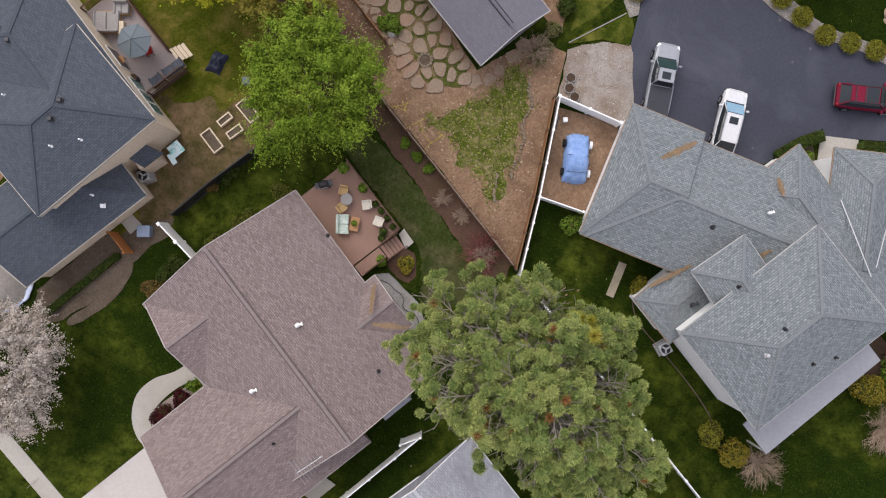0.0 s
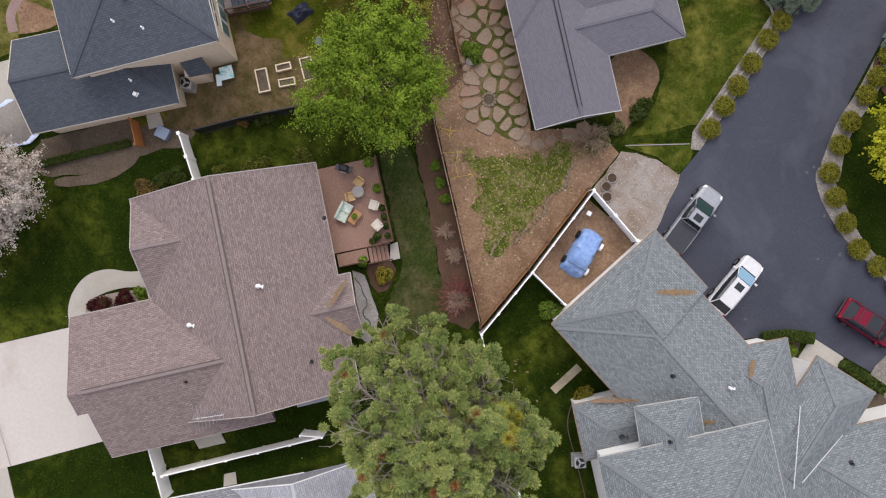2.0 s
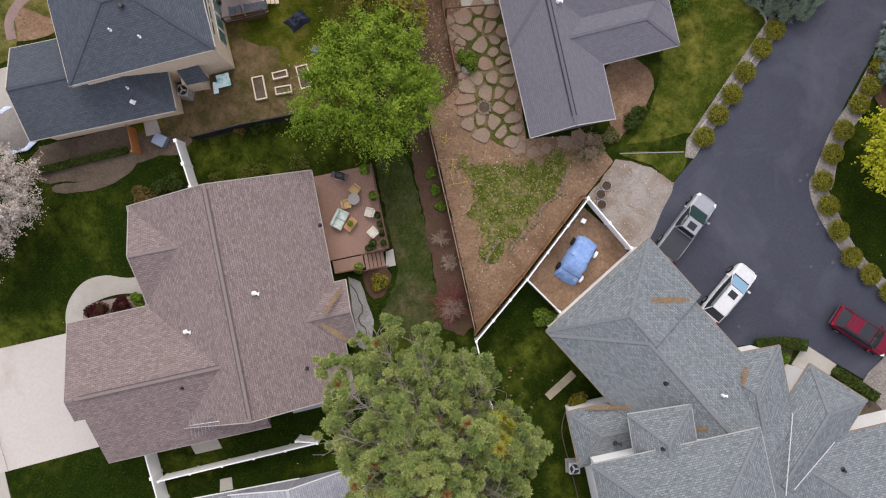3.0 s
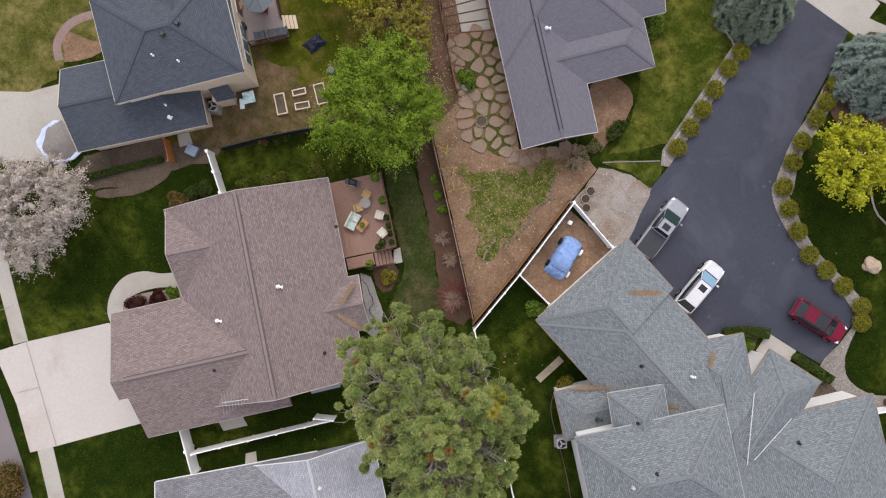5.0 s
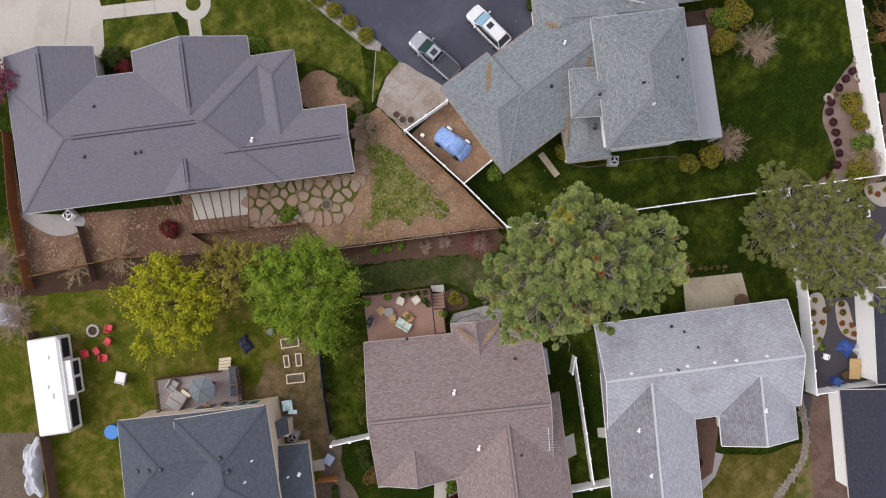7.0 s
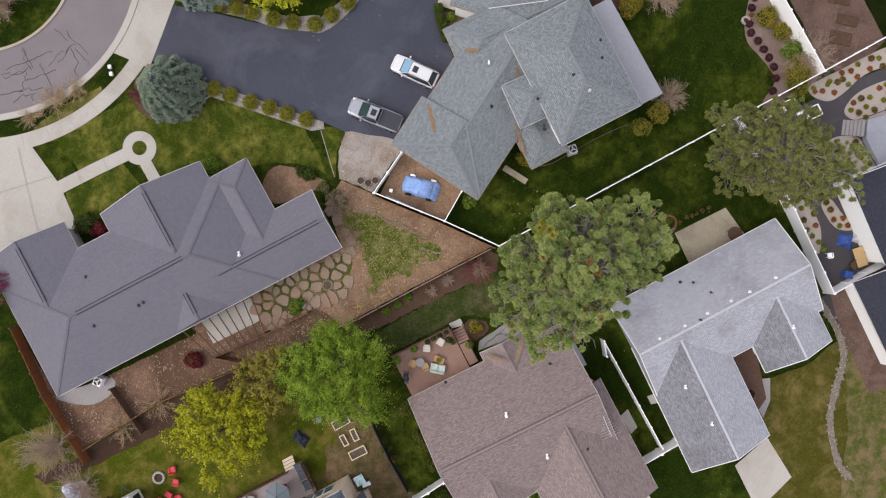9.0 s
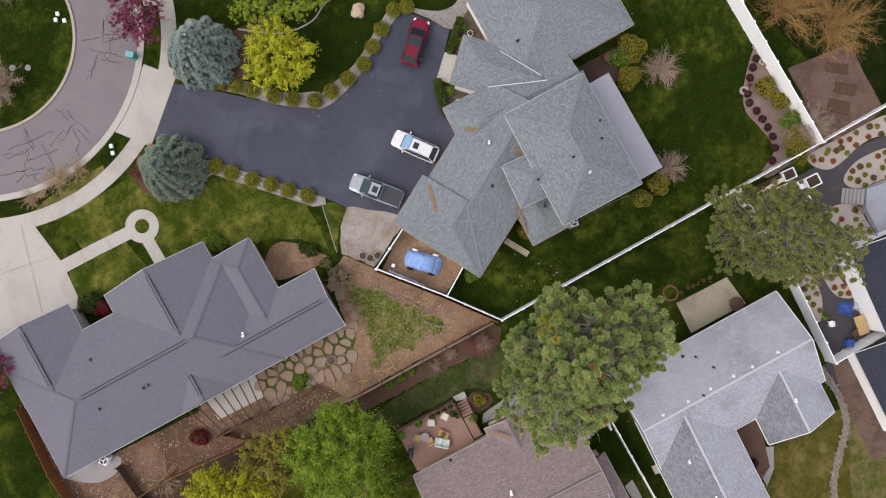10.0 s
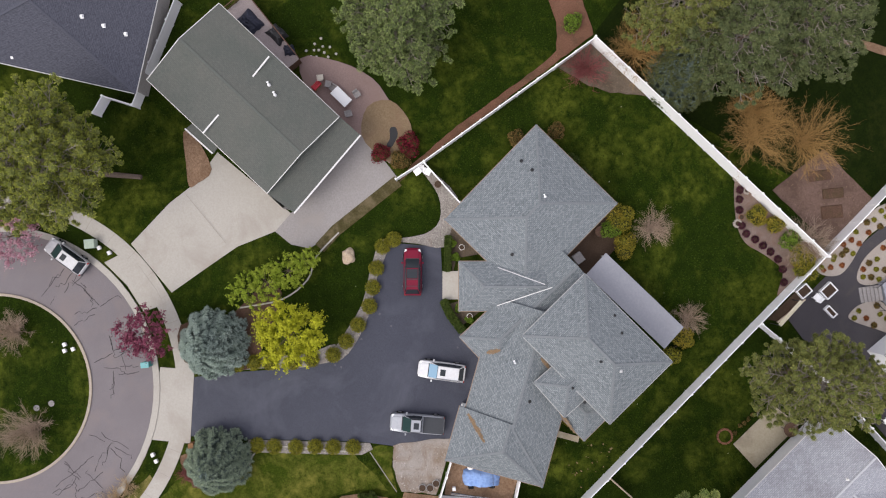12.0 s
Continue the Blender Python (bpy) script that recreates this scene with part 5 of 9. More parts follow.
def limbs(name, base, height, reach, count, mat, parent, r0, seed, low=0.3, rise=0.55, twig=3):
    """A tapered trunk with bent limbs and side twigs."""
    rng = random.Random(seed)
    bm = bmesh.new()
    p, prev, k = Vector(base), Vector(base), 6
    line = [p.copy()]
    for i in range(1, k + 1):
        q = Vector(base) + Vector((rng.uniform(-1, 1) * 0.02 * height, rng.uniform(-1, 1) * 0.02 * height, height * i / k))
        add_tube(bm, prev, q, r0 * (1 - 0.85 * (i - 1) / k), r0 * (1 - 0.85 * i / k), 8)
        prev = q
        line.append(q.copy())
    for i in range(count):
        f = low + (0.97 - low) * (i + rng.random()) / count
        o = line[min(int(f * k), k - 1)].lerp(line[min(int(f * k) + 1, k)], f * k - int(f * k))
        ang = i * 2.4 + rng.uniform(-0.4, 0.4)
        ln = reach * rng.uniform(0.65, 1.0) * (1.05 - 0.6 * max(0, f - 0.4))
        d = Vector((math.cos(ang), math.sin(ang), rise * rng.uniform(0.5, 1.2)))
        a, r = o, r0 * 0.4 * (1 - 0.6 * f)
        for s in range(3):
            b = a + d * ln / 3
            add_tube(bm, a, b, r, r * 0.65, 5)
            for _ in range(twig):
                e = a.lerp(b, rng.random())
                add_tube(bm, e, e + Vector((rng.uniform(-1, 1), rng.uniform(-1, 1), rng.uniform(-0.1, 0.8))) * ln * 0.22, r * 0.4, r * 0.12, 3)
            a, r = b, r * 0.65
            d = d + Vector((rng.uniform(-0.3, 0.3), rng.uniform(-0.3, 0.3), rng.uniform(-0.1, 0.15)))
    return part(name, bm, mat, parent)


def broad_tree(label, p, height, radius, leaf_mat, seed, leaves=16000, size=0.17, fine=1.5, bark=M_BARK, clumps=150, flat=0.75, low=0.3, twig=2, name="tree", squash=1.0, spread=0.2):
    t = thing(name, p[0], p[1], 0, label, "tree")
    rng = np.random.default_rng(seed)
    limbs("trunk", (p[0], p[1], 0), height * 0.86, radius * 0.82, 16, bark, t, 0.05 * radius, seed, low, 0.4, twig)
    clumps = int(clumps * 1.7)
    d = rng.normal(size=(clumps, 3))
    d[:, 2] = np.abs(d[:, 2]) * 0.9 - 0.25
    d /= np.linalg.norm(d, axis=1, keepdims=True)
    ang = np.arctan2(d[:, 1], d[:, 0])
    lobes = 0.95 + 0.10 * np.sin(3 * ang + seed) + 0.09 * np.sin(5 * ang + 2.1 * seed) + 0.07 * np.sin(9 * ang + seed) + rng.normal(size=clumps) * 0.05
    rr = radius * rng.uniform(0.16, 1.0, clumps) ** 0.55 * lobes
    mid = height * (1 - 0.5 * flat) if flat < 1 else height * 0.5
    c = np.stack([p[0] + d[:, 0] * rr, p[1] + d[:, 1] * rr * squash, mid + d[:, 2] * rr * flat * height * 0.5 / radius], 1)
    size, leaves = size / math.sqrt(fine), int(leaves * fine * 1.25)
    per = leaves // clumps
    sprays = 7
    per = max(1, per // sprays)
    reach = (radius * spread * rng.uniform(0.45, 1.3, clumps)).repeat(sprays)[:, None]
    way = np.repeat(d * np.array([0.7, 0.7, 0.5]), sprays, 0) + rng.normal(size=(clumps * sprays, 3)) * np.array([0.62, 0.62, 0.5])
    along = rng.uniform(-0.35, 1.0, (clumps * sprays * per, 1))
    own = np.repeat(c, sprays * per, 0)
    off = np.repeat(way * reach, per, 0) * along * 0.74
    off += rng.normal(size=off.shape) * np.repeat(reach, per, 0) * 0.14 * (1.15 - 0.75 * along)
    nrm = rng.normal(size=off.shape) * 0.45 + off / (np.linalg.norm(off, axis=1, keepdims=True) + 1e-6) * 0.9 + np.array([0, 0, 0.45])
    quads("crown", own + off, nrm, size, leaf_mat, t, 1.5, seed)
    return t


def needles(centres, dirs, length, width, count, rng, up=0.25, spread=1.0):
    """Tufts of needles: thin triangles that fan out from each centre."""
    n = len(centres)
    o = np.repeat(centres, count, 0)
    d = np.repeat(dirs, count, 0) * up + rng.normal(size=(n * count, 3)) * spread
    d /= np.linalg.norm(d, axis=1, keepdims=True)
    side = np.cross(d, rng.normal(size=d.shape))
    side /= np.linalg.norm(side, axis=1, keepdims=True) + 1e-9
    ln = (length * rng.uniform(0.7, 1.15, n * count))[:, None]
    return np.stack([o + d * ln * 0.12 - side * width, o + d * ln * 0.12 + side * width, o + d * ln], 1).reshape(-1, 3)


ico_bm = bmesh.new()
bmesh.ops.create_icosphere(ico_bm, subdivisions=2, radius=1.0)
ICO_V = np.array([v.co[:] for v in ico_bm.verts])
ICO_F = np.array([[v.index for v in f.verts] for f in ico_bm.faces])
ico_bm.free()


def puffs(name, c, r, mat, parent, rng, tall=0.85):
    """Rounded lumps of dense foliage with a rough skin."""
    n, k = len(c), len(ICO_V)
    v = c[:, None, :] + ICO_V[None] * (r[:, None] * rng.uniform(0.72, 1.22, (n, k)))[:, :, None] * np.array([1, 1, tall])
    return fast_mesh(name, v[:, ICO_F.ravel(), :].reshape(-1, 3), 3, mat, parent)


def sticks(name, a, b, ra, rb, mat, parent, label=""):
    """Thin three-sided rods from a to b as one mesh."""
    a, b = np.asarray(a, float), np.asarray(b, float)
    d = b - a
    d /= np.linalg.norm(d, axis=1, keepdims=True) + 1e-9
    s = np.cross(d, np.where(np.abs(d[:, 2:3]) > 0.9, [[1.0, 0, 0]], [[0, 0, 1.0]]))
    s /= np.linalg.norm(s, axis=1, keepdims=True) + 1e-9
    u = np.cross(d, s)
    ra, rb = np.asarray(ra, float)[:, None], np.asarray(rb, float)[:, None]
    ringa, ringb = [], []
    for k in range(3):
        o = s * math.cos(2.0944 * k) + u * math.sin(2.0944 * k)
        ringa.append(a + o * ra)
        ringb.append(b + o * rb)
    v = np.stack([q for k in range(3) for q in (ringa[k], ringa[(k + 1) % 3], ringb[(k + 1) % 3], ringb[k])], 1)
    return fast_mesh(name, v.reshape(-1, 3), 4, mat, parent, label)


def pine(label, p, height, radius, mat, seed, low=0.5, tuft=0.38, squash=1.0, turn=0.0, dead=0, core=None, limb=60, count=110, yellow=None, wide=0.3, gap=0.5, droop=0.0, ball=0.6, hollow=0.0):
    """A broad pine: whorls of long limbs, side branches along them, and a round tuft of needles at the end of each twig."""
    t = thing("pine_tree", p[0], p[1], 0, label, "tree")
    rng = np.random.default_rng(seed)
    part("trunk", add_tube(bmesh.new(), (p[0], p[1], 0), (p[0], p[1], height * 0.97), 0.38, 0.05, 10), M_PINEBARK, t)
    ct, st_ = math.cos(radians(turn)), math.sin(radians(turn))
    rods, ends = [], []
    for i in range(limb):
        f = ((i + rng.random()) / limb) ** 0.9
        ang = i * 2.39996 + rng.uniform(-0.3, 0.3)
        span = 1 - (max(0.0, f - wide) / (1.03 - wide)) ** 1.6 if f > wide else 0.72 + 0.28 * f / wide
        ln = (0.35 + radius * span) * (1 + 0.10 * math.sin(3 * ang + seed) + 0.07 * math.sin(5 * ang + 2 * seed)) * rng.uniform(0.80, 1.04)
        z0 = height * (low + (0.985 - low) * f)
        d = np.array([math.cos(ang), math.sin(ang)])
        side = np.array([-d[1], d[0]])
        bend, rise = rng.uniform(-0.16, 0.16), rng.uniform(0.05, 0.26) + 0.3 * f - droop

        def along(u):
            xy = d * ln * u + side * ln * bend * u * u
            return np.array([xy[0] * ct - xy[1] * squash * st_, xy[0] * st_ + xy[1] * squash * ct, z0 + ln * rise * u ** 1.5])

        marks = [along(u) for u in np.linspace(0, 1, 6)]
        for k in range(5):
            w = 0.022 + 0.008 * ln * (1 - k / 5)
            rods.append((marks[k], marks[k + 1], w, w * 0.75))
        ends.append(marks[-1])
        n = max(3, int(ln * 2.3))
        for k in range(n):
            u = 0.18 + 0.80 * (k + rng.random()) / n
            o = along(u)
            sl = (0.6 + 0.34 * ln * (1.08 - u)) * rng.uniform(0.6, 1.15)
            sa = ang + (1 if k % 2 else -1) * rng.uniform(0.5, 1.15) + radians(turn)
            e = o + np.array([math.cos(sa) * sl, math.sin(sa) * sl, sl * rng.uniform(0.05, 0.4)])
            rods.append((o, e, 0.026, 0.016))
            ends.append(e)
            for _ in range(int(sl * 1.9)):
                q = o + (e - o) * rng.uniform(0.25, 0.9)
                ta = sa + rng.choice((-1, 1)) * rng.uniform(0.4, 1.2)
                tl = rng.uniform(0.3, 0.65)
                g = q + np.array([math.cos(ta) * tl, math.sin(ta) * tl, tl * rng.uniform(0.1, 0.7)])
                rods.append((q, g, 0.016, 0.01))
                ends.append(g)
    for k in range(26):
        ends.append(np.array([rng.normal() * 0.05 * radius, rng.normal() * 0.05 * radius, height * (0.86 + 0.006 * k)]))
    a, b = np.array([r[0] for r in rods]), np.array([r[1] for r in rods])
    at = np.array([p[0], p[1], 0.0])
    sticks("limb", a + at, b + at, [r[2] for r in rods], [r[3] for r in rods], M_LIMB, t)
    ends = np.array(ends)
    ends = ends[np.argsort(-ends[:, 2])]
    keep = []
    for q in ends:
        if hollow and noise.noise(Vector(q) * 0.55 + Vector((seed, 0, 0))) < hollow - 0.5:
            continue
        if not keep or np.min(np.sum((np.array(keep) - q) ** 2, 1)) > gap * gap:
            keep.append(q)
    c = np.array(keep) + at
    size = tuft * rng.uniform(0.62, 1.25, len(c))
    out = np.stack([c[:, 0] - p[0], c[:, 1] - p[1], np.full(len(c), radius * 1.3)], 1)
    out /= np.linalg.norm(out, axis=1, keepdims=True)
    # Inner lumps take a darker colour as the shade between tufts.
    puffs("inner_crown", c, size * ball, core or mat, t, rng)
    big = needles(c, out, 1.0, 0.0, count, rng, 0.35, 0.9).reshape(len(c), count * 3, 3) - c[:, None, :]
    d = big.reshape(-1, 3, 3)[:, 2, :]
    d /= np.linalg.norm(d, axis=1, keepdims=True)
    ln = (np.repeat(size, count) * rng.uniform(0.80, 1.12, len(d)))[:, None]
    s_ = np.cross(d, rng.normal(size=d.shape))
    s_ /= np.linalg.norm(s_, axis=1, keepdims=True) + 1e-9
    o = np.repeat(c, count, 0)
    wdt = 0.11 * tuft / math.sqrt(count / 20)
    fast_mesh("crown", np.stack([o + d * ln * 0.5, o + d * ln * 0.86 - s_ * wdt, o + d * ln, o + d * ln * 0.86 + s_ * wdt], 1).reshape(-1, 3), 4, mat, t)
    if dead:
        for i in rng.choice(len(c) // 2, dead, replace=False):
            fast_mesh("dead_needle_tuft", needles(c[i:i + 1] + np.array([0, 0, 0.2]), out[i:i + 1], 0.34, 0.022, 90, rng, 0.5, 0.7), 3, M_DEADNEEDLE, t, "rusty dead needle cluster")
    if yellow:
        k = rng.permutation(np.argsort(np.hypot(c[:, 0] - yellow[0], c[:, 1] - yellow[1]) - 0.1 * c[:, 2])[:46])[:13]
        fast_mesh("yellowing_tuft", needles(c[k] + np.array([0, 0, 0.2]), out[k], tuft * 1.15, 0.018, 200, rng, 0.5, 0.8), 3, L_YELLOWNEEDLE, t, "yellowing needle tufts")
    return t


def spruce(label, p, height, radius, mat, seed, tufts=1250):
    t = thing("spruce_tree", p[0], p[1], 0, label, "tree")
    rng = np.random.default_rng(seed)
    part("trunk", add_tube(bmesh.new(), (p[0], p[1], 0), (p[0], p[1], height * 0.97), 0.16, 0.02), M_BARK, t)
    r0 = radius * np.sqrt(rng.uniform(0, 1, tufts))
    ang = rng.uniform(0, 2 * math.pi, tufts)
    lobes = 1 + 0.05 * np.sin(11 * ang + seed) + 0.04 * np.sin(5 * ang)
    f = 1 - r0 / radius
    r = r0 * lobes
    c = np.stack([p[0] + np.cos(ang) * r, p[1] + np.sin(ang) * r, 0.3 + (f ** 0.8) * (height - 0.5) + 0.35 * np.sin(13 * ang + 9 * f)], 1)
    out = np.stack([np.cos(ang), np.sin(ang), np.full(tufts, 0.6)], 1)
    # Lumps and cone below the needles are coloured dark, as if shaded.
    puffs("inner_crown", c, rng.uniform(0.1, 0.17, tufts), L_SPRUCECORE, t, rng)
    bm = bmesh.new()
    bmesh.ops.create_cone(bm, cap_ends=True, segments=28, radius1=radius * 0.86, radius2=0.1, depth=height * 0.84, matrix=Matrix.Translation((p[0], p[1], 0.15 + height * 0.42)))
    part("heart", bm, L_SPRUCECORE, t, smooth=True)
    fast_mesh("crown", needles(c, out, 0.36, 0.016, 70, rng, 0.9, 0.6), 3, mat, t)
    return t


def bush(label, p, r, h, mat, seed, leaves=900, size=0.12, name="bush", group="", lobes=4):
    """A rounded shrub: a few overlapping lobes of leaves on a heart coloured dark for inner shade."""
    t = thing(name, p[0], p[1], 0, label, "bush", group=group)
    rng = np.random.default_rng(seed)
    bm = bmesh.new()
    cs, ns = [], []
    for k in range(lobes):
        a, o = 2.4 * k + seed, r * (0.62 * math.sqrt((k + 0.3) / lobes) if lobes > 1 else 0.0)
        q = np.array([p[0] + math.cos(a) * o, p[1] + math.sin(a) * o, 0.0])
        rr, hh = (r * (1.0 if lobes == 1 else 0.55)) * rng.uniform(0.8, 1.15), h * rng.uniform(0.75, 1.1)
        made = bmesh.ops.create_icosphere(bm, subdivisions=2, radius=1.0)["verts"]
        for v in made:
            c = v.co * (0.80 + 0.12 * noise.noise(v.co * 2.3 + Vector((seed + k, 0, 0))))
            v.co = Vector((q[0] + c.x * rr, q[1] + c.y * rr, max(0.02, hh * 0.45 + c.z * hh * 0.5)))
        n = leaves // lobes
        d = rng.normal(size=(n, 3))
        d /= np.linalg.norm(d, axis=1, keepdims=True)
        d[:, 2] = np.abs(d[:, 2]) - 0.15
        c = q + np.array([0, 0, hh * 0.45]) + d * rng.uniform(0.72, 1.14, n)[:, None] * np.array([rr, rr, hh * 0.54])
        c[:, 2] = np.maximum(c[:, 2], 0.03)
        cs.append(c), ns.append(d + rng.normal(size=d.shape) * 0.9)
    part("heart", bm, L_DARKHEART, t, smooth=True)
    quads("foliage", np.concatenate(cs), np.concatenate(ns), size, mat, t, 1.5, seed)
    return t


M_REDTWIG = surface("reddish_stems", (0.16, 0.05, 0.05), (0.30, 0.11, 0.10), 0.9, 6, 1.0, relief=0)


def bare_shrub(label, p, r, h, mat, seed, n=46, name="bare_shrub", category="shrub"):
    """Leafless stems that fork twice into fine twigs."""
    t = thing(name, p[0], p[1], 0, label, category)
    rng = np.random.default_rng(seed)
    fine = 0.35 + 0.65 * min(1.0, r / 3.0)
    rods = []
    for i in range(n):
        a, f = rng.uniform(0, 6.283), math.sqrt(rng.uniform(0.05, 1.0))
        base = np.array([p[0] + rng.uniform(-0.12, 0.12) * r, p[1] + rng.uniform(-0.12, 0.12) * r, 0.0])
        d = np.array([math.cos(a) * r * f, math.sin(a) * r * f, h * rng.uniform(0.7, 1.0) * (1.15 - 0.5 * f)])
        prev, k = base, 4
        for s in range(1, k + 1):
            q = base + d * s / k + np.array([0, 0, h * 0.14 * math.sin(3.14 * s / k)]) + rng.normal(size=3) * 0.05 * r
            q[2] = max(q[2], 0.03)
            w = 0.02 * fine * (1 - 0.8 * s / k) + 0.005
            rods.append((prev, q, w + 0.005 * fine, w))
            for _ in range(4 if s > 1 else 1):
                o = prev + (q - prev) * rng.random()
                e = o + d / k * rng.uniform(0.3, 0.9) + rng.normal(size=3) * np.array([1, 1, 0.5]) * r * 0.11
                e[2] = max(e[2], 0.03)
                rods.append((o, e, 0.007 * fine + 0.002, 0.003))
                for _ in range(3):
                    o2 = o + (e - o) * rng.uniform(0.3, 1.0)
                    e2 = o2 + rng.normal(size=3) * r * 0.06 + d * 0.05
                    e2[2] = max(e2[2], 0.02)
                    rods.append((o2, e2, 0.004 * fine + 0.002, 0.002))
            prev = q
    sticks("stem", [x[0] for x in rods], [x[1] for x in rods], [x[2] for x in rods], [x[3] for x in rods], mat, t)
    return t


L_MAPLE = leaf("fresh_green_leaves", (0.075, 0.130, 0.012), (0.19, 0.285, 0.028), (0.28, 0.37, 0.045), 0.65, 0.14, 1.0, 0.6)
L_OLIVE = leaf("young_olive_leaves", (0.17, 0.16, 0.025), (0.30, 0.26, 0.05), (0.22, 0.17, 0.04))
L_YELLOW = leaf("yellow_green_leaves", (0.24, 0.27, 0.014), (0.46, 0.46, 0.03), (0.55, 0.54, 0.05), 0.65, 0.14, 1.1, 0.5)
L_LEMON = leaf("lemon_green_leaves", (0.23, 0.25, 0.013), (0.44, 0.42, 0.03), (0.32, 0.32, 0.02))
L_LIME = leaf("lime_leaves", (0.10, 0.17, 0.02), (0.20, 0.28, 0.04))
L_PINE = leaf("pine_needles", (0.125, 0.18, 0.05), (0.32, 0.395, 0.115), (0.58, 0.58, 0.20), 0.7, 0.1, 0.9, 0.55)
L_PINE5 = leaf("olive_yellow_pine_needles", (0.155, 0.185, 0.032), (0.35, 0.385, 0.068), (0.46, 0.47, 0.10), 0.7, 0.12, 1.1, 0.6)
L_PINE4 = leaf("fresh_conifer_needles", (0.125, 0.18, 0.055), (0.27, 0.345, 0.12), (0.37, 0.43, 0.16), 0.7, 0.1, 1.1, 0.6)
L_LIMETREE = leaf("yellow_lime_leaves", (0.14, 0.20, 0.02), (0.29, 0.37, 0.04), (0.38, 0.44, 0.06))
L_YELLOWNEEDLE = leaf("yellowing_needles", (0.28, 0.29, 0.04), (0.52, 0.49, 0.08), (0.40, 0.37, 0.05), 0.7, 0.1)
L_PINECORE = leaf("shaded_inner_pine_needles", (0.06, 0.09, 0.026), (0.145, 0.19, 0.058), (0.24, 0.26, 0.09), 0.8, 0.05)
L_SPRUCECORE = leaf("shaded_inner_spruce_needles", (0.09, 0.12, 0.105), (0.15, 0.19, 0.17), (0.10, 0.13, 0.115), 0.8, 0.1)
L_PINE2 = leaf("dull_pine_needles", (0.11, 0.125, 0.033), (0.24, 0.255, 0.07), (0.33, 0.335, 0.10), 0.7, 0.12, 1.1, 0.6)
L_PINE3 = leaf("grey_green_pine_needles", (0.065, 0.085, 0.034), (0.155, 0.185, 0.08), (0.23, 0.255, 0.11), 0.7, 0.12, 1.1, 0.6)
L_PINECORE3 = leaf("shaded_inner_grey_needles", (0.045, 0.06, 0.025), (0.09, 0.11, 0.048), (0.11, 0.12, 0.05), 0.8, 0.1)
L_SPRUCE = leaf("blue_spruce_needles", (0.22, 0.29, 0.25), (0.66, 0.75, 0.68), (0.34, 0.42, 0.34), 0.7, 0.1)
L_SPRUCE2 = leaf("grey_green_spruce_needles", (0.17, 0.225, 0.165), (0.50, 0.575, 0.43), (0.27, 0.335, 0.235), 0.7, 0.1)
L_FIR = leaf("dark_fir_needles", (0.09, 0.11, 0.045), (0.18, 0.20, 0.085), (0.11, 0.12, 0.05), 0.7, 0.1)
L_PINECORE2 = leaf("shaded_inner_olive_needles", (0.075, 0.088, 0.026), (0.145, 0.16, 0.05), (0.12, 0.125, 0.038), 0.8, 0.05)
L_PLUM = leaf("plum_purple_leaves", (0.15, 0.035, 0.06), (0.30, 0.09, 0.14), (0.17, 0.05, 0.08))
L_BLOSSOM = leaf("white_blossom", (0.36, 0.31, 0.26), (0.68, 0.62, 0.56), (0.36, 0.29, 0.23), 0.7, 0.15)
L_PINK = leaf("pink_blossom", (0.38, 0.16, 0.22), (0.62, 0.42, 0.46), (0.40, 0.18, 0.22))
# Heart colour is darkened to give the shade inside shrubs.
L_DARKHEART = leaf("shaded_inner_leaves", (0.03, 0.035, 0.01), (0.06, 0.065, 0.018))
L_BOX = leaf("boxwood_leaves", (0.14, 0.14, 0.018), (0.28, 0.265, 0.035), (0.22, 0.20, 0.025))
L_BOX2 = leaf("dull_olive_shrub_leaves", (0.07, 0.085, 0.015), (0.16, 0.17, 0.03))
L_HEDGE = leaf("dark_hedge_leaves", (0.035, 0.055, 0.012), (0.085, 0.115, 0.025))
L_BRONZE = leaf("bronze_shrub_leaves", (0.13, 0.085, 0.03), (0.22, 0.15, 0.05))
L_SAGE = leaf("grey_olive_leaves", (0.10, 0.10, 0.04), (0.24, 0.225, 0.10), (0.15, 0.16, 0.05))
L_WINE = leaf("wine_dark_leaves", (0.04, 0.008, 0.012), (0.11, 0.022, 0.03))
L_MAROON = leaf("maroon_leaves", (0.10, 0.012, 0.02), (0.24, 0.03, 0.045))
L_GOLD = leaf("golden_shrub_leaves", (0.20, 0.16, 0.02), (0.34, 0.27, 0.04), (0.14, 0.16, 0.02))
M_DEADNEEDLE = plain("rusty_needles", (0.34, 0.15, 0.06), 0.9)

M_LIMB = surface("grey_pine_limbs", (0.19, 0.165, 0.145), (0.34, 0.30, 0.265), 0.95, 9, 2.0, relief=0)
YELLOW_TUFTS = (8.4, -3.9)
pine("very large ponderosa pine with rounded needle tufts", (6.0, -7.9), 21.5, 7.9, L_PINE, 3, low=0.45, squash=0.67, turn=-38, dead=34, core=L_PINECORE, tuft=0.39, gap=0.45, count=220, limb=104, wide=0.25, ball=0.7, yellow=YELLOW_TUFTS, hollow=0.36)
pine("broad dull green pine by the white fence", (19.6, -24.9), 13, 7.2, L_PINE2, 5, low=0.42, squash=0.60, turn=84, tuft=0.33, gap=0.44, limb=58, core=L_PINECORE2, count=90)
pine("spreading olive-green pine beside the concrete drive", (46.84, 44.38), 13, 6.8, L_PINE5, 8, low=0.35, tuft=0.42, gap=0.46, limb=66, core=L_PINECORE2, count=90)
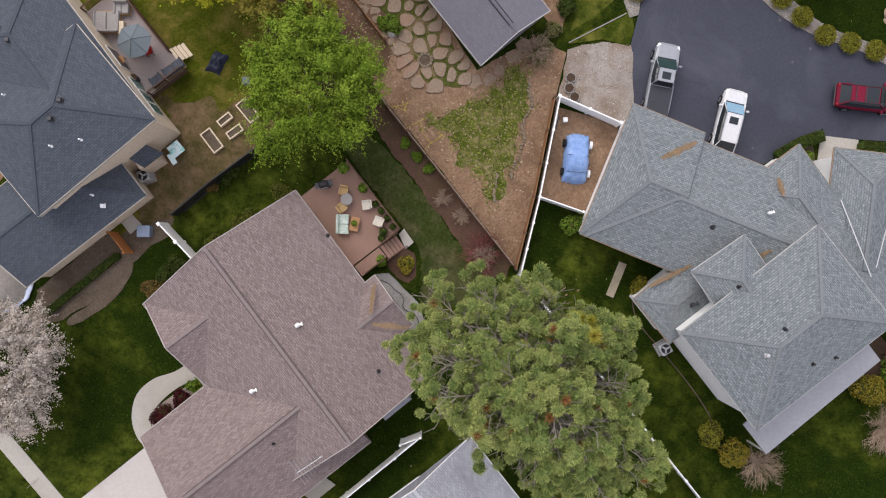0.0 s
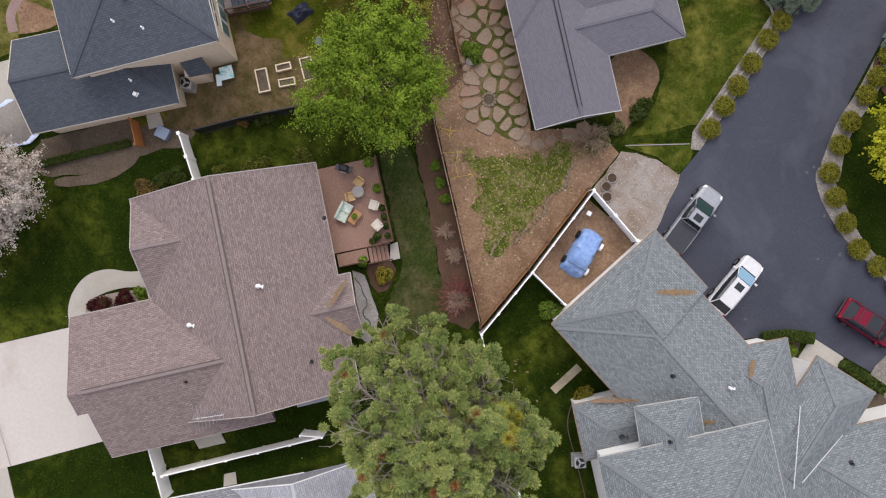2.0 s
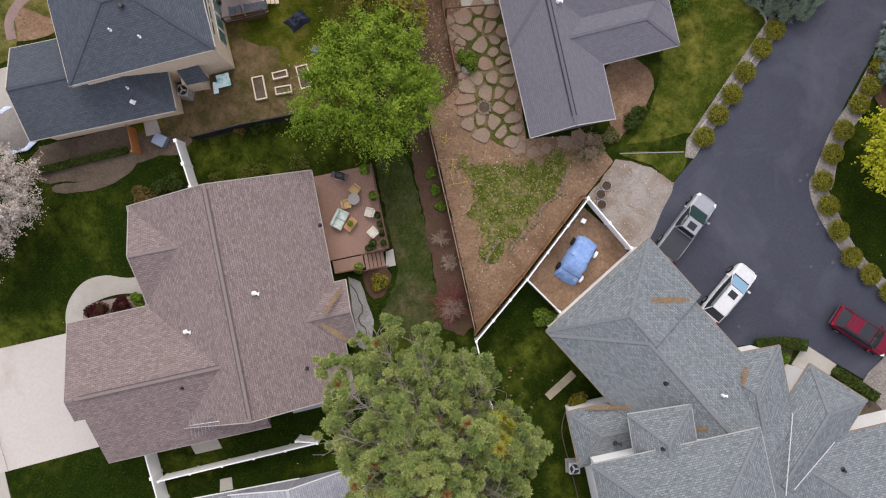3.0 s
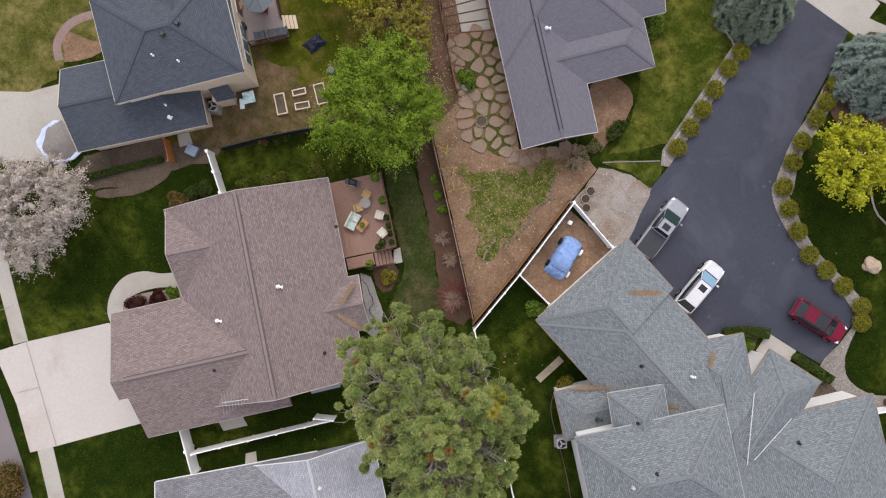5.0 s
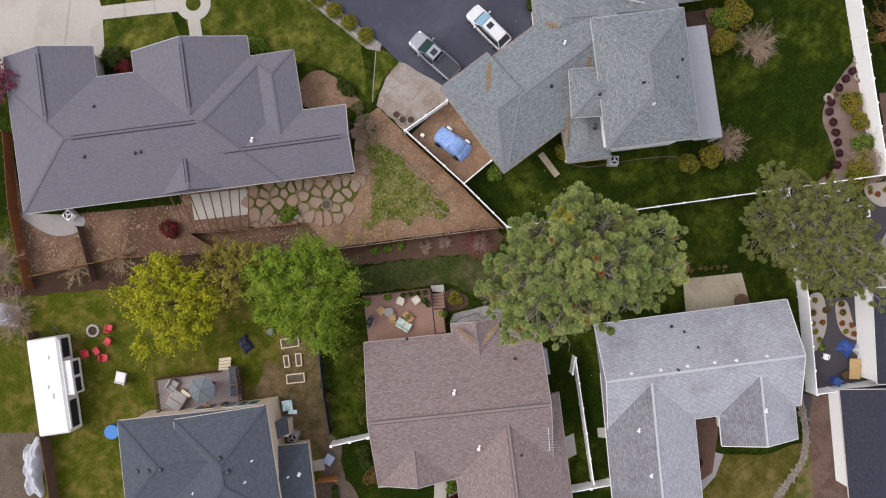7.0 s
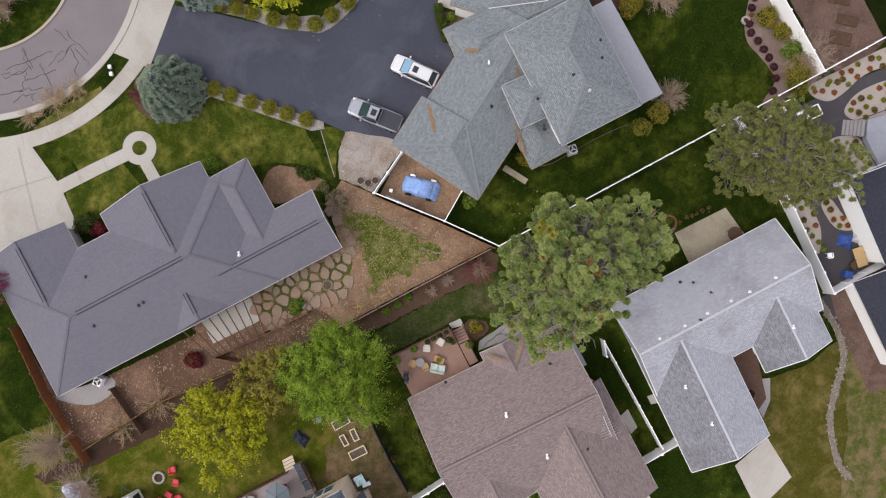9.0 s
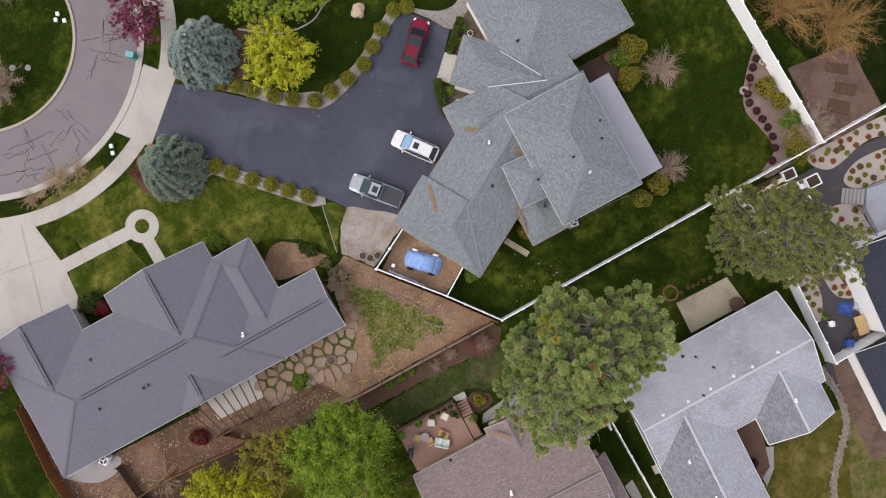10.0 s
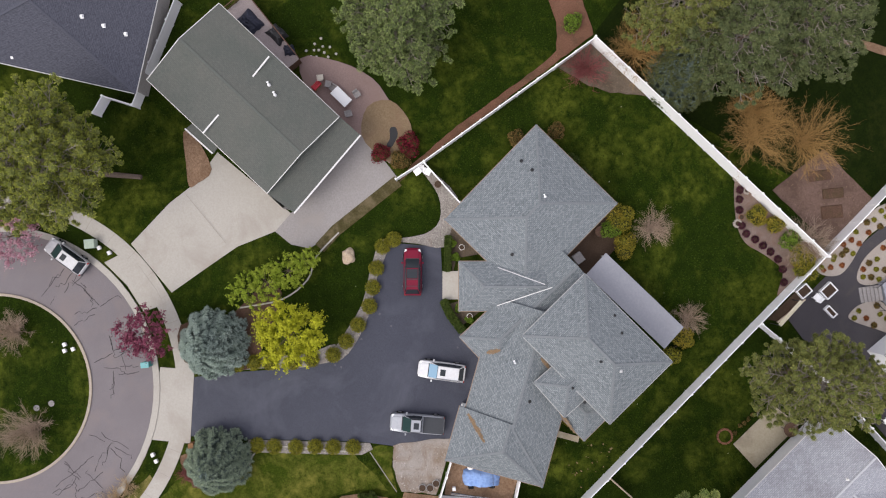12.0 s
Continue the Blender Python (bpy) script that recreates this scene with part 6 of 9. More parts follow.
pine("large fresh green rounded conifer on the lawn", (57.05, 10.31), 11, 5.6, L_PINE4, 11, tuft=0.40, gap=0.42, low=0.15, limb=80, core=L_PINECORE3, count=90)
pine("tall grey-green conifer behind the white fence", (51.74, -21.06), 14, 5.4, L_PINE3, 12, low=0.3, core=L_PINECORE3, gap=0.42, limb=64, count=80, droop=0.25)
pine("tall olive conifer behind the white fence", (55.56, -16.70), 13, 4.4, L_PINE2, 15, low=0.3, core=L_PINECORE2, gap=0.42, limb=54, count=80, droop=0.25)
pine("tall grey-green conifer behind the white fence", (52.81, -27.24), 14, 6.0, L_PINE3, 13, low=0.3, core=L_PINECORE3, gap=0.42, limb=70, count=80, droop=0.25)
spruce("dark green spruce behind the white fence", (50.51, -18.07), 8, 3.6, L_FIR, 14)
broad_tree("bright green leafy maple beside the fence", (-8.39, 10.66), 8.5, 5.0, L_MAPLE, 21, 21000, 0.165, clumps=210, fine=3.0, spread=0.25)
broad_tree("olive-gold young-leaved tree by the fence", (-10.37, 17.21), 7, 3.2, L_OLIVE, 22, 11000, 0.14, clumps=110)
broad_tree("yellow-green leafing tree in the back yard", (-16.12, 20.55), 7.5, 4.7, L_LEMON, 23, 16000, 0.15, clumps=150)
broad_tree("white blossoming tree on the front lawn", (-30.60, -9.82), 6.5, 4.6, L_BLOSSOM, 24, 36000, 0.1, clumps=240, twig=4, spread=0.22)
broad_tree("vivid yellow-green rounded tree by the driveway", (28.17, 24.24), 6, 3.5, L_YELLOW, 25, 12000, 0.15, clumps=150)
spruce("blue spruce beside the asphalt driveway", (27.84, 32.69), 6.5, 3.5, L_SPRUCE, 26)
spruce("grey-green spruce beside the asphalt driveway", (15.70, 33.50), 6, 3.3, L_SPRUCE2, 27)
broad_tree("purple-leaved plum tree at the kerb", (29.85, 38.81), 5, 2.7, L_PLUM, 28, 7000, 0.12, clumps=110, twig=4)
broad_tree("pink and white blossoming shrub tree by the street", (40.91, 51.51), 4, 3.2, L_PINK, 29, 5000, 0.12, clumps=90, twig=4)
broad_tree("purple-leaved plum tree by the charcoal-roofed house", (-7.70, 47.14), 5, 2.8, L_PLUM, 30, 6000, 0.12, clumps=100, twig=4)
for i, (p, r) in enumerate(zip([(32.92, 28.53), (33.59, 26.41), (34.53, 24.14), (35.41, 22.41)], (2.0, 2.1, 1.9, 1.5))):
    broad_tree("feathery lime-green shrub tree by the lawn", p, 2.8, r, L_LIMETREE, 40 + i, 3000, 0.12, clumps=60, name="shrub_tree")

BOX_LABEL = "round clipped boxwood bush in pale pebbles"
BOXES = [(36.72, 13.14), (36.08, 14.39), (33.90, 15.26), (31.94, 15.82), (30.03, 16.37), (28.21, 17.74), (26.63, 19.15), (25.35, 20.64), (25.36, 28.97), (25.36, 30.81), (16.73, 29.48), (16.43, 27.73), (16.15, 25.50), (16.00, 23.49), (15.76, 21.61), (15.55, 19.55), (25.2, 27.3), (25.0, 24.9), (25.1, 22.9)]
boxwood = bush(BOX_LABEL, BOXES[0], 0.72, 0.85, L_BOX, 50, 1500, 0.085, name="boxwood", lobes=1, group="boxwoods along the driveway")
for i, p in enumerate(BOXES[1:]):
    b = copy_thing(boxwood, pose(p[0], p[1], 0, 0, 0, 50 * i))



def hedge(label, pts, width, h, mat, seed):
    t = thing("hedge", pts[0][0], pts[0][1], 0, label, "hedge")
    rng = np.random.default_rng(seed)
    cs = []
    bm = bmesh.new()
    for (x0, y0), (x1, y1) in zip(pts, pts[1:]):
        d = Vector((x1 - x0, y1 - y0))
        add_box(bm, (d.length + width * 0.3, width * 0.86, h * 0.92), pose((x0 + x1) / 2, (y0 + y1) / 2, 0, 0, 0, math.degrees(math.atan2(d[1], d[0]))), 0.12)
        n = int(d.length * 380)
        u, s, z = rng.random(n), rng.uniform(-0.5, 0.5, n) * width, rng.uniform(0.1, 1.0, n) * h
        side = rng.random(n) < 0.35
        s = np.where(side, np.sign(s) * width * 0.47, s)
        z = np.where(side, z, h * (0.93 + 0.1 * rng.random(n)))
        nx, ny = -d[1] / d.length, d[0] / d.length
        cs.append(np.stack([x0 + d[0] * u + nx * s, y0 + d[1] * u + ny * s, z], 1))
    part("body", bm, mat, t)
    c = np.concatenate(cs)
    quads("foliage", c, rng.normal(size=c.shape) + np.array([0, 0, 0.8]), 0.1, mat, t, 1.5, seed)
    return t


hedge("clipped dark hedge beside the entry path", [(36.50, 7.45), (32.87, 7.88)], 0.75, 0.9, L_HEDGE, 60)
hedge("clipped curved hedge at the driveway's edge", [(29.81, 8.60), (28.27, 8.05), (26.51, 6.98)], 0.9, 0.9, L_HEDGE, 61)
hedge("long low hedge between two front lawns", [(-29.60, -6.14), (-26.97, -3.92), (-24.14, -1.55)], 0.5, 0.5, L_HEDGE, 62)
DARK_BUSH = "dark green rounded shrub at the house wall"
for i, (p, r, mt, lab) in enumerate([
        ((-21.21, -4.18), 0.9, L_BRONZE, "bronze-leaved shrub at the brown house"), ((-20.43, -2.96), 0.75, L_HEDGE, DARK_BUSH), ((-19.55, -2.09), 0.7, L_HEDGE, DARK_BUSH), ((-16.85, -0.35), 0.62, L_BOX2, "olive-green rounded shrub at the house wall"),
        ((-14.95, 1.0), 0.68, L_BOX2, "olive-green rounded shrub at the house wall"), ((-14.1, 1.65), 0.55, L_BOX2, "olive-green rounded shrub at the house wall"), ((-11.6, 3.5), 0.8, L_BOX2, "olive-green rounded shrub at the house wall"), ((-20.45, -13.85), 0.9, L_WINE, "dark maroon barberry shrub in gravel"),
        ((-18.97, -12.50), 0.85, L_WINE, "dark maroon barberry shrub in gravel"), ((-18.12, -11.53), 0.6, L_LIME, "bright green shrub beside the walk"), ((-17.61, -11.06), 0.55, L_LIME, "bright green shrub beside the walk"),
        ((-15.98, 4.55), 0.6, L_HEDGE, DARK_BUSH), ((-17.04, 3.82), 0.5, L_BRONZE, "reddish shrub along the black fence"), ((-15.35, 5.02), 0.5, L_HEDGE, DARK_BUSH),
        ((-2.14, 7.52), 0.42, L_LIME, "small green shrub in brown mulch"), ((-1.25, 6.51), 0.42, L_LIME, "small green shrub in brown mulch"), ((-0.35, 5.56), 0.42, L_LIME, "small green shrub in brown mulch"),
        ((-1.94, -1.97), 0.7, L_GOLD, "golden shrub beside the deck"), ((-3.93, -1.68), 0.5, L_LIME, "green shrub at the deck steps"), ((10.69, 1.37), 0.85, L_LIME, "bright green bush in the fence corner"),
        ((16.10, -3.28), 0.8, L_GOLD, "golden-green shrub at the grey house"), ((36.73, -10.46), 1.5, L_GOLD, "golden evergreen shrub at the grey house"), ((35.56, -9.34), 1.1, L_LIME, "green shrub with red tips"),
        ((33.66, -10.68), 1.3, L_GOLD, "golden evergreen shrub with bronze tips"), ((23.40, -15.84), 1.2, L_GOLD, "golden-green shrub at the patio roof"), ((21.65, -14.48), 1.0, L_BOX, "low green shrub at the patio roof"),
        ((46.26, -4.90), 1.0, L_BRONZE, "bronze shrub behind the roof corner"), ((43.02, -6.07), 0.9, L_HEDGE, DARK_BUSH), ((45.93, -0.54), 0.9, L_BRONZE, "bronze shrub behind the roof corner"), ((41.41, -7.39), 0.8, L_HEDGE, DARK_BUSH),
        ((35.32, -24.81), 1.1, L_GOLD, "golden shrub in the pebble bed"), ((34.25, -26.60), 1.0, L_GOLD, "golden shrub in the pebble bed"), ((32.50, -28.08), 1.2, L_LIME, "lime shrub in the pebble bed"), ((30.64, -28.96), 1.4, L_GOLD, "golden shrub in the pebble bed"), ((29.25, -29.23), 1.2, L_BOX, "green shrub in the pebble bed"),
        ((45.79, 13.69), 1.0, L_MAROON, "crimson maple shrub in the corner bed"), ((46.31, 10.67), 1.3, L_MAROON, "crimson maple shrub in the corner bed"), ((44.82, 11.66), 1.1, L_BRONZE, "olive-brown shrub in the corner bed"),
        ((35.76, 7.11), 0.5, L_LIME, "leafy green plant by the entry"), ((34.26, 6.96), 0.5, L_LIME, "leafy green plant by the entry"), ((28.92, 7.08), 0.5, L_LIME, "leafy green plant by the entry"), ((27.63, 6.14), 0.5, L_LIME, "leafy green plant by the entry"),
        ((-4.12, 16.76), 0.5, L_LIME, "leafy green shrub beside the flagstones"), ((-3.39, 16.46), 0.8, L_LIME, "leafy green shrub beside the flagstones"), ((8.75, 27.87), 1.1, L_LIME, "bright green shrub at the house front"), ((0.50, 39.50), 1.2, L_HEDGE, DARK_BUSH), ((0.09, 38.26), 0.9, L_MAROON, "maroon shrub at the house front"),
        ((-11.02, 25.83), 1.0, L_MAROON, "dark maroon shrub behind the house"), ((57.36, -7.62), 1.0, L_LIME, "bright green shrub in mulch"), ((-23.53, -32.60), 1.9, L_BRONZE, "orange-brown shrub by the street"),
        ((10.11, 18.02), 0.75, L_HEDGE, "low dark green shrub on bare soil"), ((10.26, 19.04), 0.6, L_HEDGE, "low dark green shrub on bare soil"), ((8.35, 15.10), 0.9, L_SAGE, "grey-olive twiggy bush at the house corner"), ((7.95, 14.35), 0.75, L_SAGE, "grey-olive twiggy bush at the house corner"), ((9.00, 16.34), 0.7, L_SAGE, "grey-olive twiggy bush at the house corner")]):
    if r:
        bush(lab, p, r, r * 1.25, mt, 100 + i, int(2200 * max(0.6, r * r)), 0.095, lobes=7 if r > 0.95 else 5)

for i, p in enumerate([(-19.43, 31.87), (-16.08, 28.63)]):
    bare_shrub("straw-coloured leafless brush below the timber fence", p, 1.9, 0.9, M_STRAWTWIG, 390 + i, 34)
for i, (p, r) in enumerate([((13.9, 43.6), 1.5), ((12.0, 45.6), 1.7), ((10.2, 47.4), 1.5), ((12.8, 44.9), 1.2)]):
    bare_shrub("wispy tan dead grass clump at the kerb", p, r, 0.8, M_STRAWTWIG, 380 + i, 38, "dead_grass", "grass")
for i, (p, r, h, mt, lab) in enumerate([
        ((35.20, -13.70), 2.1, 1.4, M_TWIG, "pale leafless spreading shrub beside golden evergreens"), ((25.41, -16.67), 1.9, 1.5, M_TWIG, "pale leafless shrub beyond the patio roof"),
        ((43.69, -25.32), 4.2, 4.0, M_RUSTTWIG, "orange-brown leafless tree beyond the fence"), ((42.60, -30.39), 4.0, 4.0, M_RUSTTWIG, "orange-brown leafless tree beyond the fence"), ((46.31, -25.01), 3.2, 4.0, M_RUSTTWIG, "orange-brown leafless tree beyond the fence"),
        ((53.64, -13.81), 3.6, 3.5, M_RUSTTWIG, "brown leafless tree at the fence corner"), ((32.00, -30.06), 2.6, 2.0, M_TWIG, "pale leafless shrub against the fence"), ((20.74, 52.40), 3.0, 3.5, M_TWIG, "pale leafless young tree on the island"),
        ((7.70, 14.75), 1.35, 1.7, M_TWIG, "grey-green leafless bush at the house corner"), ((31.07, 53.46), 2.4, 2.5, M_TWIG, "pale leafless young tree on the island"),
        ((3.95, -0.95), 1.85, 1.0, M_REDTWIG, "red-stemmed leafless shrub in mulch"), ((4.05, -1.15), 0.95, 1.25, M_TWIG, "pale grey leafless shrub among red stems"), ((0.86, 3.25), 0.7, 0.6, M_TWIG, "pale dead grass tuft in mulch"), ((2.26, 1.90), 0.7, 0.6, M_TWIG, "pale dead grass tuft in mulch"),
        ((-26.44, 34.32), 2.6, 2.0, M_TWIG, "pale leafless bush at the yard's edge"), ((14.48, 36.9), 1.2, 0.7, M_REDTWIG, "reddish leafless ground shrub by the sidewalk"), ((52.40, -8.69), 2.4, 1.6, M_REDTWIG, "reddish leafless shrub in the fence corner"), ((-22.87, 38.20), 3.0, 3.0, M_TWIG, "grey leafless tree beyond the yard")]):
    bare_shrub(lab, p, r, h, mt, 300 + i, 85 if r > 2 else 60)

# ---- roof fittings ----
def on_roof(blocks, p):
    return max(height_on(b, p[0], p[1]) for b in blocks)


def vents(house, blocks, pts, mat, kind="pipe", r=0.11, tall=0.3):
    for p in pts:
        vent(house, p[0], p[1], on_roof(blocks, p) - 0.02, mat, tall, r, kind)


def needle_litter(house, blocks, a, b, width, n, seed):
    """Dry needles caught in a roof valley."""
    rng = np.random.default_rng(seed)
    a, b = np.array(a), np.array(b)
    u = rng.beta(1.3, 1.3, n)
    d = b - a
    nrm = np.array([-d[1], d[0]]) / np.linalg.norm(d)
    xy = a + d * u[:, None] + nrm * (rng.normal(size=n) * width * (0.10 + 0.12 * np.sin(3.14 * u) ** 2))[:, None]
    z = np.array([on_roof(blocks, q) for q in xy]) + 0.035
    c = np.column_stack([xy, z])
    ob = quads("needle_litter", c, np.array([0, 0, 1.0]) + rng.normal(size=c.shape) * 0.25, 0.07, M_STAIN, house, 2.2, seed, "orange dry pine needles in the roof valley")
    return tagged(ob, kind="stuff")


GRS, BRS, BLS, DGS, WHS = (gA, gB, gG, gD, gD0, gS), (bM, bW, bE, bN), (lU, lV, lN), (dM, dW, dC, dC2, dE, dS), (wM, wE, wW)
vents(grey_house, GRS, [(39.24, -2.23), (23.52, 2.28)], M_VINYL, "turbine", 0.09)
vents(grey_house, GRS, [(43.03, -0.48), (42.00, -1.38), (34.02, 1.37), (19.61, 1.27)], M_BLACK, "pipe", 0.1)
vents(grey_house, (gE, gE2), [(22.24, -7.21)], M_FLASH, "box", 0.085)
vents(grey_house, (gE, gE2), [(25.62, -7.81), (27.30, -7.40), (20.85, -2.79), (23.33, -5.47)], M_BLACK, "pipe", 0.08)
vents(grey_house, (gS,), [(18.75, -4.30)], M_DARKMETAL, "turbine", 0.14)
vents(brown_house, BRS, [(-9.11, -6.11), (-12.44, -10.94)], M_VINYL, "turbine", 0.13)
vents(brown_house, BRS, [(-7.29, 0.18), (-3.48, -9.33), (-10.73, -14.46)], M_BLACK, "pipe", 0.07)
vents(slate_house, BLS, [(-25.30, 5.74), (-23.51, 6.25), (-28.89, 9.20)], M_VINYL, "pipe", 0.055)
vents(slate_house, BLS, [(-24.49, 8.70), (-25.09, 7.47), (-29.13, 13.57), (-28.24, 12.71), (-29.96, 14.52)], M_DARKMETAL, "box", 0.11)
vents(slate_house, (lG,), [(-24.33, 2.79)], M_VINYL, "pipe", 0.055)
vents(slate_house, (lG,), [(-23.76, 2.05)], M_VINYL, "box", 0.1)
vents(charcoal_house, DGS, [(0.69, 22.43)], M_VINYL, "turbine", 0.12)
vents(charcoal_house, DGS, [(-5.98, 30.91), (-5.61, 30.52), (-4.42, 36.65), (-8.77, 34.69)], M_DARKMETAL, "pipe", 0.1)
vents(pale_house, WHS, [(1.06, -18.98), (2.77, -21.12), (4.37, -23.00), (5.98, -24.94), (7.19, -26.52), (9.02, -28.69)], M_TRIM, "box", 0.075)
vents(pale_house, WHS, [(6.80, -20.29), (6.99, -21.54), (6.38, -23.17), (3.61, -22.45)], M_BLACK, "pipe", 0.07)
vents(pale_house, WHS, [(-3.12, -22.64), (-6.05, -25.74), (4.66, -31.52)], M_VINYL, "turbine", 0.1)
vents(green_house, (nM,), [(52.82, 23.40), (51.77, 22.90)], M_VINYL, "turbine", 0.12)
vents(dark_house, (kM,), [(62.08, 47.02), (60.22, 47.88), (58.36, 48.68), (61.04, 40.57), (60.20, 38.88), (59.41, 37.12)], M_VINYL, "box", 0.1)
needle_litter(grey_house, GRS, *((16.01, 5.96), (18.80, 7.29)), 0.5, 650, 1)
needle_litter(grey_house, GRS, *((24.62, 4.84), (24.77, 3.54)), 0.5, 230, 2)
needle_litter(grey_house, GRS, *((23.71, -0.26), (22.33, -1.23)), 0.4, 260, 3)
needle_litter(grey_house, GRS, *((15.75, -3.05), (18.6, -1.45)), 0.4, 420, 7)
needle_litter(brown_house, BRS, *((-3.99, -3.23), (-4.15, -5.34)), 0.4, 420, 4)
needle_litter(brown_house, BRS, *((-3.99, -6.01), (-1.36, -6.15)), 0.4, 480, 5)
needle_litter(dark_house, (kM,), *((58.33, 41.68), (55.28, 40.31)), 0.6, 600, 6)


def flashing(house, blocks, a, b, width=0.07, mat=M_FLASH):
    roof_line(house, "valley_flashing", a, b, on_roof(blocks, a), on_roof(blocks, b), width, mat, 0.05)


flashing(grey_house, GRS, *((32.84, 2.89), (30.79, -1.36)))
flashing(grey_house, GRS, *((29.10, 3.38), (30.45, -2.00)))


def ridge_vent(house, block, mat, back=0.5):
    m, loc = block
    a, b = m @ Vector(loc[4]), m @ Vector(loc[5])
    d = b - a
    if d.length < 2:
        return
    d.normalize()
    a, b = a + d * back, b - d * back
    k = b - a
    for s in (-1, 1):
        off = Vector((-k.y, k.x, 0)).normalized() * 0.16 * s
        box_part("ridge_vent", (k.length, 0.07, 0.05), Matrix.Translation((a + b) / 2 + off - Vector((0, 0, 0.05))) @ k.to_track_quat("X", "Z").to_matrix().to_4x4(), mat, house)


M_VENTBROWN = plain("brown_ridge_vent", (0.14, 0.11, 0.105), 0.9)
M_VENTDARK = plain("dark_ridge_vent", (0.05, 0.045, 0.05), 0.9)
for blk in (dM, dW, dC, dE, dS):
    ridge_vent(charcoal_house, blk, M_VENTDARK, 0.7)
for blk in (bM, bW):
    ridge_vent(brown_house, blk, M_VENTBROWN, 0.3)


def slab(name, pts, z0, z1, thick, mat, house, label=""):
    """A lean-to roof: four corners, the first two low, the last two high."""
    v = [(*pts[0], z0), (*pts[1], z0), (*pts[2], z1), (*pts[3], z1)]
    verts = [Vector(p) for p in v] + [Vector(p) - Vector((0, 0, thick)) for p in v]
    faces = [(0, 1, 2, 3), (7, 6, 5, 4), (0, 4, 5, 1), (1, 5, 6, 2), (2, 6, 7, 3), (3, 7, 4, 0)]
    a, b, d = Vector(pts[0]), Vector(pts[1]), Vector(pts[3])
    u = (b - a).normalized()
    w = Vector((-u[1], u[0]))
    uvs = [[((verts[i].xy - a).dot(u), (verts[i].xy - a).dot(w)) for i in f] for f in faces]
    return mesh_part(name, verts, faces, mat, house, label, uvs=uvs)


M_PATIOROOF = surface("pale_grey_metal_roof", (0.285, 0.29, 0.315), (0.345, 0.35, 0.375), 0.5, 4, 0.4, relief=0.05)
slab("patio_roof", [(24.89, -15.27), (33.16, -8.21), (31.21, -5.96), (23.00, -13.02)], 2.75, 3.1, 0.14, M_PATIOROOF, grey_house, "pale flat metal patio roof")
for p in [(24.78, -15.05), (28.68, -11.65), (32.79, -8.40)]:
    part("patio_post", add_box(bmesh.new(), (0.12, 0.12, 2.6), pose(p[0], p[1], 0)), M_TRIM, grey_house)
slab("lean_to_roof", [(40.25, 22.58), (47.37, 15.20), (49.95, 17.62), (42.68, 25.18)], 3.1, 4.0, 0.16, S_GREEN, green_house, "lower green shingle lean-to roof")
slab("porch_roof", [(47.12, 30.29), (49.90, 32.82), (50.38, 31.91), (47.85, 29.53)], 2.6, 2.9, 0.14, S_GREEN, green_house)
for a, b, z in ((*((40.27, 22.63), (47.40, 15.22)), 3.1), (*((53.80, 24.90), (55.60, 23.12)), 4.95), (*((48.80, 30.34), (50.46, 28.62)), 4.85), (*((49.92, 32.85), (47.14, 30.32)), 2.65)):
    roof_line(green_house, "gutter", a, b, z, z, 0.15, M_TRIM, 0.03)
LT = [(40.91, 23.78), (48.24, 16.00), (49.96, 17.62), (42.67, 25.28)]
mesh_part("lean_to_wall", [(x, y, z) for z in (0, 2.84) for x, y in LT], [(0, 1, 5, 4), (1, 2, 6, 5), (2, 3, 7, 6), (3, 0, 4, 7)], M_GREY_WALL, green_house)
slab("side_roof", [(-3.15, -13.45), (-1.21, -11.81), (-2.08, -11.13), (-3.78, -12.60)], 2.2, 2.45, 0.1, M_PATIOROOF, brown_house, "small pale translucent side roof")
for p in [(-3.06, -13.29), (-1.41, -11.90)]:
    part("porch_post", add_box(bmesh.new(), (0.1, 0.1, 2.1), pose(p[0], p[1], 0)), M_TRIM, brown_house)


def aerial(p, z, turn):
    t = thing("tv_aerial", p[0], p[1], z, "old rooftop television aerial with thin metal rods", "aerial", turn)
    m = t.matrix_basis.copy()
    part("mast", add_tube(bmesh.new(), m @ Vector((0, 0, -0.2)), m @ Vector((0, 0, 1.5)), 0.03), M_STEEL, t)
    part("boom", add_tube(bmesh.new(), m @ Vector((-1.05, 0, 1.45)), m @ Vector((1.05, 0, 1.45)), 0.03), M_STEEL, t)
    for i in range(9):
        x = -1.0 + 0.25 * i
        part("rod", add_tube(bmesh.new(), m @ Vector((x, -1.0 + 0.09 * i, 1.47)), m @ Vector((x, 1.0 - 0.09 * i, 1.47)), 0.016, sides=5), M_STEEL, t)


AP = (-7.93, -15.49)
aerial(AP, on_roof(BRS, AP), 35)


def window_on(house, block, x, side, z0, w, h, name="window", glass=M_GLASS):
    m, loc = block
    y = side * (loc[2][1] - 0.45 + 0.03)
    f = part(name, add_box(bmesh.new(), (w + 0.16, 0.07, h + 0.16), m @ pose(x, y, z0 - 0.08)), M_TRIM, house)
    part("pane", add_box(bmesh.new(), (w, 0.05, h), m @ pose(x, y + side * 0.025, z0)), glass, f)


